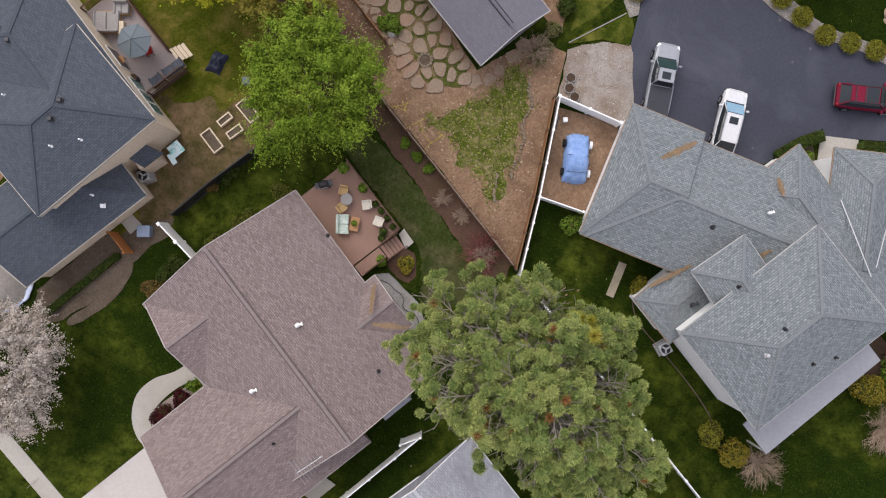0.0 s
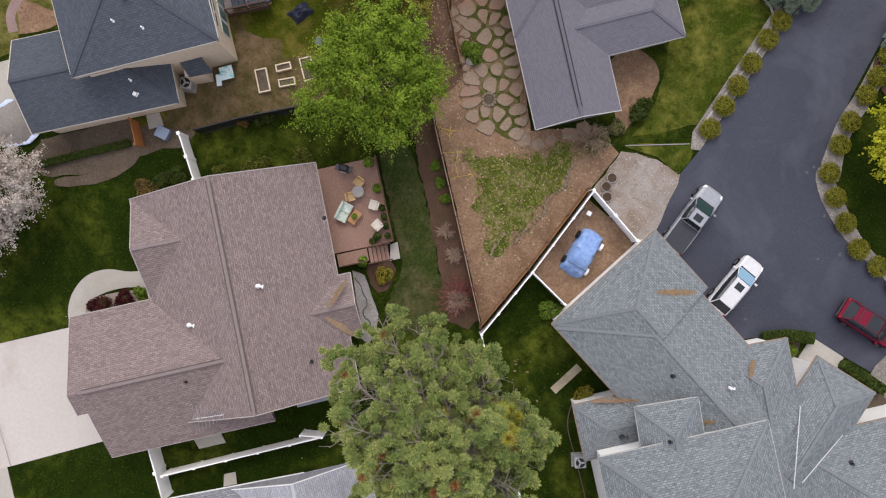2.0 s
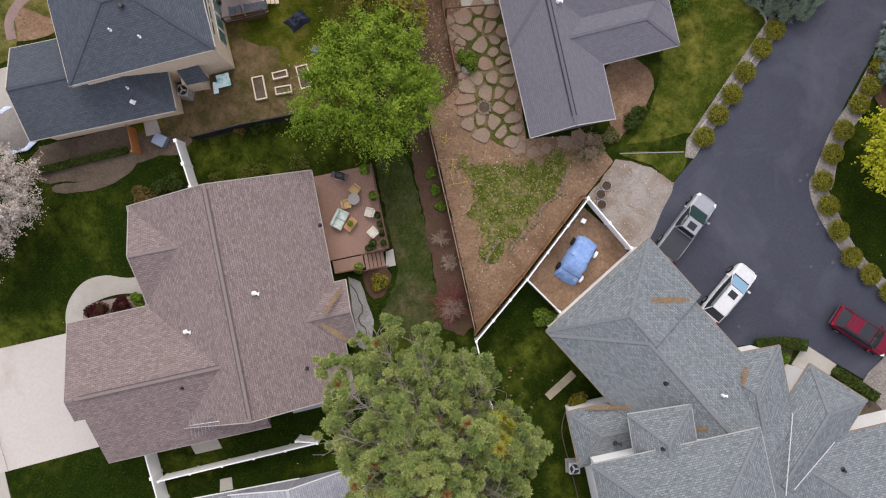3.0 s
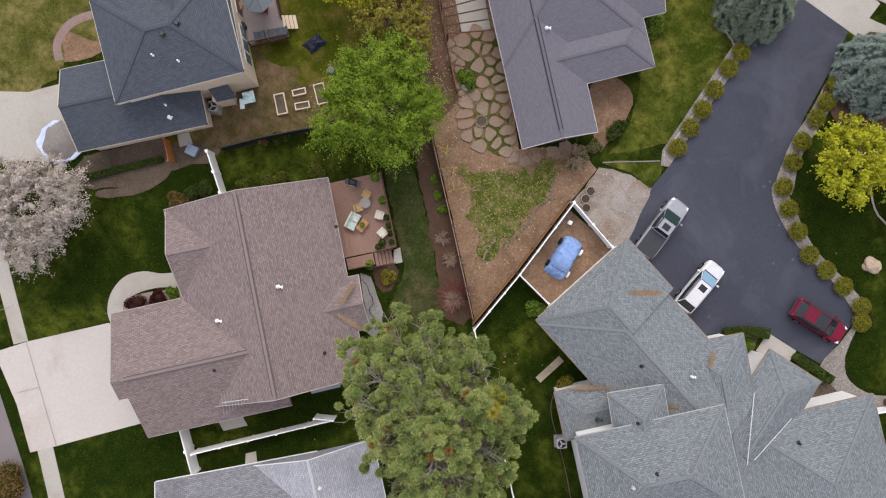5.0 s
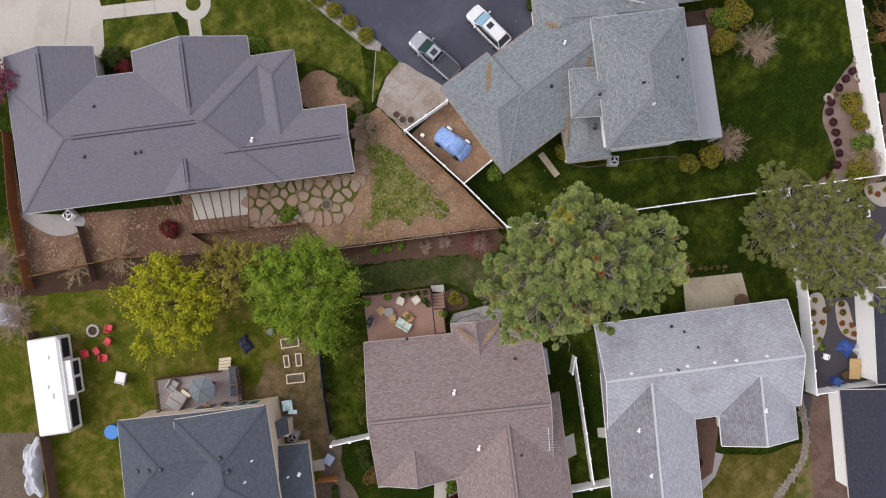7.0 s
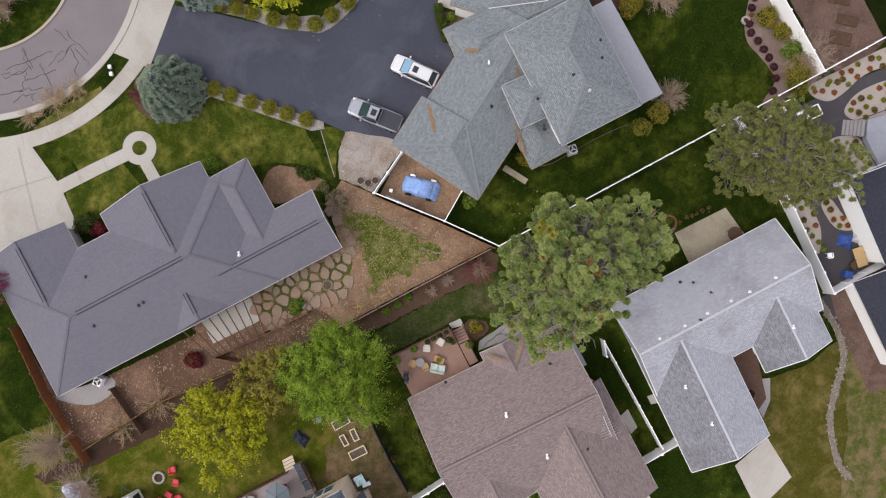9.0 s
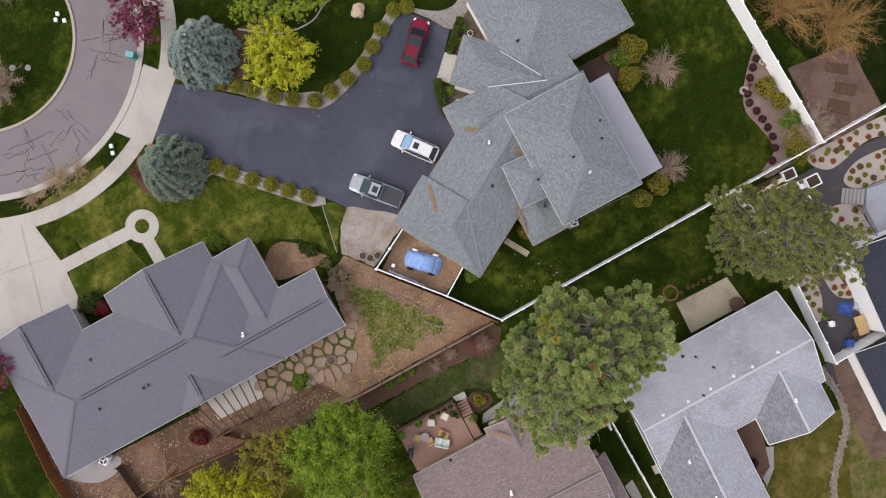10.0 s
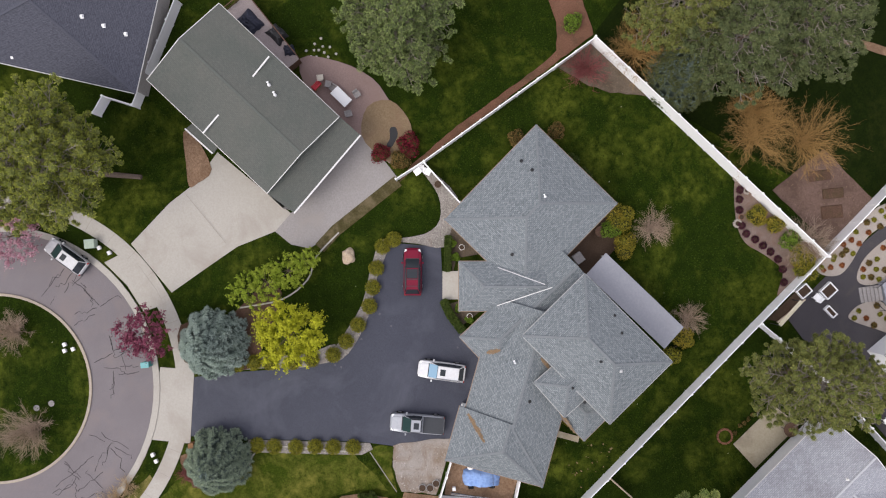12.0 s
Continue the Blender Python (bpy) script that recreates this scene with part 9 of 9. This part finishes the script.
island([(17.82, -34.36), (18.47, -35.18), (17.12, -36.77), (16.24, -38.27), (15.69, -37.97), (15.57, -36.50), (16.51, -35.23)], 6, 5)


def planter_box(pts, label="white framed square planter of dark soil"):
    c, turn, ln, wd = rect3(*pts)
    t = thing("planter_box", c[0], c[1], 0.04, label, "planter", turn)
    m = t.matrix_basis.copy()
    for s_ in (-1, 1):
        box_part("board", (ln, 0.1, 0.5), m @ pose(0, s_ * (wd / 2 - 0.05), 0), M_VINYL, t)
        box_part("board", (0.1, wd - 0.2, 0.5), m @ pose(s_ * (ln / 2 - 0.05), 0, 0), M_VINYL, t)
    box_part("soil", (ln - 0.2, wd - 0.2, 0.36), m, M_SOILDARK, t)


planter_box([(26.85, -30.60), (27.75, -31.78), (26.80, -32.55)])
planter_box([(27.09, -28.12), (27.87, -29.24), (26.98, -29.89)])
planter_box([(24.93, -30.91), (25.32, -31.41), (24.31, -32.24)])
chair((26.24, -30.29), 40, M_VINYL, "white plastic chair between planters", 0.05, 0.7, M_VINYL)
sail = thing("shade_sail", *((24.79, -26.81)), 0, "cream folded shade sail on posts", "sail")
sa, sb_ = (23.98, -25.34), (26.22, -27.83)
sd = Vector(sb_) - Vector(sa)
box_part("fabric", (sd.length, 0.4, 0.08), pose((sa[0] + sb_[0]) / 2, (sa[1] + sb_[1]) / 2, 1.9, 0, 0, math.degrees(math.atan2(sd[1], sd[0]))), plain("cream_canvas", (0.66, 0.60, 0.44), 0.9), sail, bevel=0.03)
for q in (sa, sb_):
    part("post", add_tube(bmesh.new(), (*q, 0), (*q, 1.95), 0.05), M_DARKMETAL, sail)
stairs = thing("garden_stairs", *((25.74, -35.91)), 0, "grey stone garden stairs with thin black rails", "stairs")
ga, gb = Vector((25.97, -35.07)), Vector((26.08, -36.71))
for i in range(6):
    q = ga.lerp(gb, i / 5)
    box_part("stair_tread", (0.32, 1.6, 0.1 + 0.12 * i), pose(q[0], q[1], 0.04, 0, 0, math.degrees(math.atan2(gb[1] - ga[1], gb[0] - ga[0]))), M_CONC_GREY, stairs)
patch("raised_terrace", [(27.02, -36.95), (29.70, -41.74), (22.05, -42.25), (21.60, -39.92), (25.14, -37.20)], 0.7, M_BLUECONC, "blue-grey concrete terrace above the garden stairs", "patio", 0.68)
for a, b in (((26.79, -35.90), (29.00, -39.51)), ((24.94, -35.85), (21.80, -38.83))):
    r = thing("railing", *a, 0.7, "thin black metal railing on the terrace", "railing")
    part("handrail", add_tube(bmesh.new(), (*a, 1.65), (*b, 1.65), 0.04), M_BLACK, r)
    for k in range(6):
        q = Vector(a).lerp(Vector(b), k / 5)
        part("post", add_tube(bmesh.new(), (q[0], q[1], 0.7), (q[0], q[1], 1.65), 0.025, sides=6), M_BLACK, r)
# navy house yard
M_BLUETARP = plain("royal_blue_cover", (0.03, 0.075, 0.28), 0.5)
crumpled((14.58, -37.52), 0.75, 0.8, M_BLUETARP, "covered_grill", "grill under a royal blue cover", "grill", 8)
crumpled((15.13, -38.77), 0.6, 0.7, M_FLASH, "covered_chair", "chair under a pale grey cover", "chair", 9)
bin_can((11.09, -38.18), "royal blue barrel in the paved yard", M_BLUETARP, (0.75, 0.75, 0.9), 0, M_BLUETARP)
table((13.12, -39.07), 30, (2.0, 1.1), M_WICKER, "pale wooden patio table in the paved yard", 0.05)
chair((14.09, -39.46), 60, M_BROWNWOOD, "brown patio chair in the paved yard", 0.05, 0.7)
chair((12.17, -38.79), 230, M_BROWNWOOD, "brown patio chair in the paved yard", 0.05, 0.7)
chair((12.69, -36.13), 20, M_VINYL, "white folding chair frame on the paving", 0.05, 0.5, M_VINYL, 0.6)
pot((13.24, -35.36), 0.25, M_GREENBOX, L_LIME, 51, 0.05, label="small leafy plant in a green pot")
# green house deck and patio
ND = [(61.75, 27.84), (63.27, 25.53), (56.75, 19.88)]
deck(ND, 1.6, M_GREYDECK, "raised greyed timber deck behind the green-roofed house", [(-1, 1, 1, 1), (1, 1, 1, -1)])
crumpled((60.26, 25.48), 0.9, 0.9, M_BLUEBLACK, "covered_sofa", "patio sofa under a dark cover", "sofa", 11, 40, 1.3)
crumpled((58.83, 22.84), 0.7, 0.9, M_BLACK, "covered_grill", "grill under a black cover", "grill", 12, 40, 1.4)
crumpled((57.10, 21.75), 0.55, 0.8, M_BLUEBLACK, "covered_heater", "patio heater under a dark cover", "heater", 13)
for o_ in ("covered_sofa", "covered_grill.001", "covered_heater"):
    if o_ in bpy.data.objects:
        bpy.data.objects[o_].location.z = 1.6
table((52.03, 17.07), 40, (2.1, 1.1), M_VINYL, "long white patio table behind the green-roofed house", 0.1)
for i, p in enumerate([(54.30, 19.07), (53.52, 18.38), (52.99, 17.84), (52.15, 15.43), (50.24, 16.45)]):
    chair(p, 70 * i, M_COVER if i else M_CREAM, "grey patio chair by the white table", 0.1, 0.6, group="grey patio chairs")
sofa((53.52, 19.57), 40, 1.0, M_REDPAINT, "red cushioned bench on the patio", 0.1, 0.6)
pond = thing("garden_pond", *((47.43, 12.14)), 0.09, "small black garden pond edged with soil", "pond")
pv = curved([(48.36, 12.40), (48.42, 11.80), (47.68, 11.63), (47.00, 11.94), (46.33, 12.49), (46.62, 12.94), (47.29, 12.51)], 3)
mesh_part("water", [(x, y, 0.14) for x, y in pv], [tuple(range(len(pv)))], M_BLACK, pond)
stepstones = thing("stepping_stones", *((56.96, 19.00)), 0, "cluster of small pale stepping stones in grass", "stepping stones")
for i in range(16):
    q = (56.96, 19.00)
    a_ = i * 2.4
    rr_ = 0.35 + 0.095 * i
    flagstone(q[0] + rr_ * math.cos(a_), q[1] + rr_ * math.sin(a_), 0.16, 600 + i, stepstones, 0.02, 0.05, M_CONC)
# far corner: earth beds, shed, edging
for i, pts in enumerate(([(37.47, -32.13), (37.42, -34.33), (36.35, -34.34)], [(35.65, -31.76), (35.66, -34.03), (34.29, -34.01)], [(39.39, -30.83), (39.45, -33.10), (38.38, -33.11)])):
    c, turn, ln, wd = rect3(*pts)
    t = thing("soil_bed", c[0], c[1], 0.02, "low dark rectangular soil bed", "garden bed", turn)
    box_part("soil", (ln, wd, 0.18), t.matrix_basis.copy(), M_MULCH, t, bevel=0.06)
patch("mulch_edge", curved([(50.03, -28.97), (52.04, -32.76), (52.28, -36.36), (50.69, -40.27), (51.57, -40.35), (53.22, -35.86), (53.28, -32.29), (51.28, -28.50)], 3), 0.03, M_DIRT, "curved reddish soil edge round a far lawn", "soil")
patch("far_shed_pad", [(58.75, -19.58), (58.44, -22.65), (57.76, -22.29), (58.04, -19.51)], 0.05, M_CONC, "far concrete pad", "pavement")
bare_shrub("pale leafless vine over the white fence", (32.39, -28.99), 2.6, 2.2, M_TWIG, 350, 40)
fell = thing("fallen_log", *((46.31, 40.88)), 0.02, "grey fallen pine log on the lawn", "log")
la, lb = (46.63, 42.90), (45.86, 38.81)
part("log", add_tube(bmesh.new(), (*la, 0.28), (*lb, 0.25), 0.3, 0.24, 12), M_BARK, fell)
patch("mulch_bed", curved([(50.12, 34.02), (49.70, 32.87), (45.98, 31.45), (44.65, 33.08), (44.44, 34.00), (46.84, 34.05)], 3), 0.03, M_DIRT, "reddish soil bed beside the drive", "soil")
patch("mulch_bed", ragged(curved([(30.05, 36.34), (30.46, 31.53), (31.46, 29.63), (33.59, 27.03), (32.23, 25.38), (27.68, 27.63), (25.14, 29.08), (24.72, 30.91), (26.15, 36.14)], 3), 0.2), 0.026, M_MULCH, "dark mulch bed under the driveway trees", "mulch")
patch("mulch_bed", ragged(curved([(16.60, 37.40), (16.73, 34.58), (13.41, 34.14), (12.60, 36.30), (13.90, 37.60)], 3), 0.5, 0.3), -0.08, M_DIRTDARK, "bare soil under the spruce", "mulch")
strip("lawn_edging", curved([(31.20, 29.96), (31.64, 25.44), (33.44, 22.57), (35.71, 21.44), (38.02, 18.82)], 4, False), 0.16, 0.09, M_CONC, "thin concrete lawn edging", "edging")
strip("lawn_edging", curved([(14.18, 30.79), (16.00, 29.79), (16.30, 27.15), (14.96, 19.69)], 4, False), 0.14, 0.09, M_CONC, "thin concrete lawn edging", "edging")
strip("lawn_edging", [(10.33, 15.52), (14.75, 17.88)], 0.07, 0.06, M_CONC_GREY, "thin concrete lawn edging", "edging")
strip("dry_verge", [(36.60, 21.00), (38.30, 19.10), (42.80, 12.10)], 1.25, -0.04, M_DRYVERGE, "dry olive-brown grass verge beside the parking strip", "lawn")
flagp = [(13.86, -4.06), (14.85, -1.45)]
strip("step_path", flagp, 0.62, 0.0, M_TANPAD, "narrow weathered concrete walk in the lawn", "path")
fpit = (12.65, -19.35)
M_RUSTSTONE = surface("rusty_brown_stone", (0.13, 0.06, 0.035), (0.30, 0.15, 0.09), 0.9, 6, 1.0, relief=0.4)
stone_ring(fpit, 0.75, 14, "ring of rusty stones round a planting", M_RUSTSTONE, M_LAWN, 0.16)
patch("side_slab", [(-9.53, -19.87), (-7.95, -18.43), (-7.08, -19.04), (-8.72, -20.39)], 0.05, M_CONC, "tan concrete slab by the side door", "pavement")
patch("side_slab", [(-5.40, -20.73), (-4.88, -21.52), (-5.71, -22.17), (-6.12, -21.30)], 0.05, M_CONC, "tan concrete slab by the side door", "pavement")
patch("porch_bed", [(-0.40, -28.75), (0.26, -29.93), (-2.64, -32.45), (-4.72, -31.97), (-4.26, -31.28)], 0.03, M_MULCH, "dark planting bed at the porch", "flower bed")
patch("porch_slab", [(-1.44, -31.30), (-0.95, -32.82), (-3.25, -33.29), (-5.11, -32.95), (-3.85, -31.80)], 0.05, M_CONC_GREY, "grey porch slab", "pavement")
patch("driveway", [(-10.59, -31.08), (-7.04, -33.77), (-10.56, -37.06), (-14.72, -34.32)], 0.04, M_CONC, "pale concrete driveway of the pale-roofed house", "driveway")
patch("red_soil_bed", ragged(curved([(-3.38, -1.89), (-2.35, -0.71), (-1.17, -1.51), (-1.19, -2.78), (-2.07, -3.20)], 3), 0.3, 0.35), -0.07, M_MULCH, "soil bed beside the deck", "soil")
for i, (p, r_, mt, lab) in enumerate([((-3.04, -30.84), 0.7, L_BARB, "dark purple shrub at the porch")]):
    bush(lab, p, r_, r_ * 1.1, mt, 700 + i, 700, 0.1)


# beyond the trailer
BOAT = [(-36.17, 26.36), (-40.59, 23.34)]
crumpled(((BOAT[0][0] + BOAT[1][0]) / 2, (BOAT[0][1] + BOAT[1][1]) / 2), 0.85, 1.4, M_TARPGREY, "covered_boat", "boat under a pale grey-white cover beyond the fence", "covered boat", 21, math.degrees(math.atan2(BOAT[1][1] - BOAT[0][1], BOAT[1][0] - BOAT[0][0])), 3.2)
crumpled((-27.13, 35.21), 1.2, 0.7, M_TARPWHITE, "tarpaulin", "crumpled blue and white sheet among dry branches", "tarpaulin", 23, 30)
fence([(-26.82, 31.80), (-31.62, 28.02), (-35.08, 25.22), (-39.39, 21.49), (-42.69, 18.64)], 1.6, M_BROWNWOOD, "dark brown timber fence beside the trailer", rail=True)
for p in [(39.57, -23.34), (38.14, -24.23), (34.76, -22.89)]:
    stone_ring(p, 0.36, 10, "small round ring planter of tan stone", M_PALEPEBBLE, M_SOILDARK, 0.25, 0.04)

# planted strip behind the white wall
patch("planting_strip", [(24.45, -25.01), (27.09, -28.32), (26.20, -29.15), (24.11, -26.10)], 0.05, M_SOILDARK, "dark soil strip inside the white fence", "flower bed")
SA, SB = (24.03, -26.01), (26.12, -29.11)
sd = Vector(SB) - Vector(SA)
edge_board = thing("edging_board", SA[0], SA[1], 0.03, "cream painted timber edging board", "edging")
box_part("board", (sd.length, 0.14, 0.3), pose((SA[0] + SB[0]) / 2, (SA[1] + SB[1]) / 2, 0.03, 0, 0, math.degrees(math.atan2(sd[1], sd[0]))), M_RAWWOOD, edge_board, bevel=0.02)

patch("porch", [(0.22, -28.01), (1.96, -30.61), (-3.1, -32.85), (-4.66, -32.2)], 0.05, M_BROWNWOOD, "brown timber porch floor in the nook of the pale house", "porch")
# Near-black soil colour paints the shade below the fence.
patch("mulch_strip", ragged([(-22.7, 35.45), (-18.28, 30.71), (-14.28, 26.14), (-10.97, 22.22), (-10.92, 21.44), (-12.5, 21.27), (-15.77, 25.21), (-18.31, 27.97), (-21.53, 31.4), (-23.93, 34.79)], 0.12, seed=33), -0.06, M_SOILDARK, "soil below the timber fence, coloured dark for shade", "mulch")
patch("gravel_strip", ragged([(-4.30, -2.70), (-3.30, -2.55), (-2.10, -3.75), (-0.98, -4.81), (-0.40, -6.29), (-0.60, -7.20), (-1.70, -7.00), (-3.20, -4.30)], 0.08), -0.07, M_GREYGRAVEL, "grey gravel strip along the brown house", "gravel")
for i, p in enumerate([(13.58, -21.05), (13.87, -21.52), (14.24, -21.99), (14.62, -22.46), (15.02, -23.02), (12.91, -20.4)]):
    bush("small rusty dead plant along the patio slab", p, 0.26, 0.25, L_BRONZE, 760 + i, 120, 0.09, "dead_plant")
table((12.85, -26.02), 30, (1.5, 1.5), M_BROWNWOOD, "round brown timber table on the tan patio slab", 0.07, 0.7, round_top=True)
patch("entry_bed", ragged([(37.11, 7.56), (38.12, 6.77), (34.33, 3.46), (34.11, 6.79), (32.47, 7.35)], 0.08, seed=41), -0.06, M_SOILGREY, "brown soil planting bed beside the entry", "flower bed")
patch("entry_bed", ragged([(29.32, 8.9), (29.6, 7.0), (29.01, 3.91), (26.53, 7.44)], 0.08, seed=42), -0.06, M_SOILGREY, "brown soil planting bed beside the entry", "flower bed")
patch("front_lawn", [(3.17, 42.57), (7.39, 37.43), (4.95, 34.41), (1.48, 38.25), (-0.45, 40.91)], -0.115, M_FRONTLAWN, "patchy green lawn inside the garden path", "lawn")
hose = thing("garden_hose", -2.83, -3.85, 0, "thin black garden hose lying on grey gravel", "hose")
hose_line = curved([(-3.93, -3.10), (-3.20, -3.45), (-2.75, -3.90), (-2.35, -4.15), (-2.06, -4.63), (-2.15, -5.10), (-1.79, -5.51), (-1.35, -5.60), (-1.03, -6.00), (-0.85, -6.50)], 5, False)
hose_bm = bmesh.new()
for (xa, ya), (xb, yb) in zip(hose_line, hose_line[1:]):
    add_tube(hose_bm, (xa, ya, 0.075), (xb, yb, 0.075), 0.03, sides=6)
part("tube", hose_bm, M_BLACK, hose)

# ---- ground cover too small to count ----
def in_poly(pts, xy):
    x, y = xy[:, 0], xy[:, 1]
    hit = np.zeros(len(xy), bool)
    for (x0, y0), (x1, y1) in zip(pts, list(pts[1:]) + [pts[0]]):
        if y0 != y1:
            hit ^= ((y0 > y) != (y1 > y)) & (x < x0 + (x1 - x0) * (y - y0) / (y1 - y0))
    return hit


def scatter(name, box, per, size, mat, label, category, seed, keep=None, tilt=0.6, stretch=1.6):
    """Loose scraps or tufts strewn over the open ground."""
    rng = np.random.default_rng(seed)
    n = int((box[2] - box[0]) * (box[3] - box[1]) * per)
    xy = np.column_stack([rng.uniform(box[0], box[2], n), rng.uniform(box[1], box[3], n)])
    z = np.full(n, -1.0 if keep else 0.04)
    for pts, top in keep or ():
        z = np.where(in_poly(pts, xy), np.maximum(z, top + 0.02), z)
    if not keep:
        r = np.hypot(xy[:, 0] - SX, xy[:, 1] - SY)
        z = np.where(((r > 9.6) & (r < 17.3)) | ((r > 18.7) & (r < 20.7)), -1, z)
        z = np.where(r < 9.6, 0.15, z)
        z = np.where(np.hypot(xy[:, 0] - CX, xy[:, 1] - CY) < 1.9, -1, z)
        for pts in COVERED:
            z = np.where(in_poly(pts, xy), -1, z)
    c = np.column_stack([xy, z])[z > 0]
    ob = quads(name, c, np.array([0, 0, 1.0]) + rng.normal(size=c.shape) * tilt, size, mat, None, stretch, seed)
    return tagged(ob, label, category, kind="stuff")


L_TUFT = leaf("grass_tufts", (0.012, 0.022, 0.003), (0.036, 0.058, 0.007), (0.06, 0.078, 0.011), 0.9, 0.1)
L_STRAW = leaf("straw_and_dry_leaves", (0.15, 0.10, 0.055), (0.28, 0.205, 0.125), (0.12, 0.08, 0.045), 0.9, 0.05)
L_SCRAP = leaf("soil_crumbs", (0.10, 0.064, 0.044), (0.26, 0.185, 0.13), (0.16, 0.11, 0.078), 0.95, 0.0)
L_STONECHIP = leaf("stone_chips", (0.14, 0.12, 0.105), (0.56, 0.52, 0.48), (0.28, 0.24, 0.20), 0.9, 0.0)
L_PALEDOT = leaf("pale_lawn_flecks", (0.35, 0.34, 0.22), (0.6, 0.58, 0.45), None, 0.9, 0.0)
ALL = (-52, -50, 68, 60)
scatter("grass_tuft", ALL, 9, 0.09, L_TUFT, "short uneven tufts of lawn grass", "grass", 1)
scatter("lawn_fleck", ALL, 0.012, 0.07, L_PALEDOT, "pale seed heads and flecks in the lawn", "grass", 2)
scatter("leaf_litter", ALL, 10, 0.06, L_SCRAP, "crumbs of soil and bark on bare ground", "litter", 3, LOOSE)
scatter("dry_leaf", ALL, 1.6, 0.07, L_STRAW, "dry leaves and straw on bare ground", "litter", 4, LOOSE)
scatter("stone_chip", ALL, 34, 0.085, L_STONECHIP, "loose grey and white stone chips", "gravel", 5, STONY, 0.5, 1.1)
scatter("dry_leaf", ALL, 1.3, 0.15, L_STRAW, "fallen dry leaves on the side lawn", "litter", 6, [([(7.72, -2.95), (11.43, -1.18), (13.88, -5.71), (12.22, -8.78), (9.94, -7.59)], 0.02)])
L_PALESOIL = leaf("pale_dry_crumbs", (0.24, 0.175, 0.115), (0.44, 0.345, 0.25), (0.16, 0.105, 0.065), 0.95, 0.0, 0.6, 0.6)
L_WEED = leaf("weed_tufts", (0.055, 0.085, 0.010), (0.19, 0.225, 0.03), (0.28, 0.235, 0.10), 0.9, 0.1, 1.3, 0.6)
scatter("weed_tuft", (-3, 1, 9, 16), 26, 0.14, L_WEED, "rough tufts of weeds in the yard", "grass", 7, [(grown(WEEDS, 0.96), 0.07)])
scatter("weed_tuft", (-3, 1, 9, 16), 14, 0.12, L_WEED, "thin weeds at the edge of the grass patch", "grass", 8, [(ragged(grown(WEEDS, 1.06), 0.6, 0.5, 31), 0.06)])
scatter("weed_tuft", (-3, 0, 10, 17), 3.0, 0.11, L_WEED, "stray weeds on the bare soil", "grass", 18, [(ragged(grown(WEEDS, 1.28), 0.9, 0.6, 32), 0.05)])
scatter("dry_leaf", (-24, -1, 11, 46), 8, 0.11, L_PALESOIL, "pale dry crumbs and straw on the yard soil", "litter", 19, [q for q in LOOSE if q[0] is DG_YARD or q[0] is DG_STRIP], 0.25)
L_COBBLE = leaf("creek_cobbles", (0.12, 0.10, 0.08), (0.28, 0.24, 0.195), (0.17, 0.135, 0.105), 0.9, 0.0)
CREEK = curved([(7.85, -36.29), (5.33, -38.60), (2.60, -39.88), (-0.73, -39.72), (-4.01, -39.80), (-7.89, -41.31), (-9.38, -42.81)], 12, False)
crng = np.random.default_rng(9)
cobble_at = np.array([(x + crng.normal() * 0.17, y + crng.normal() * 0.17, 0.12) for x, y in CREEK for _ in range(7)])
tagged(puffs("cobble", cobble_at, crng.uniform(0.09, 0.19, len(cobble_at)), L_COBBLE, None, crng, 0.6), "rounded pale cobbles in a dry creek bed", "stones", kind="stuff")
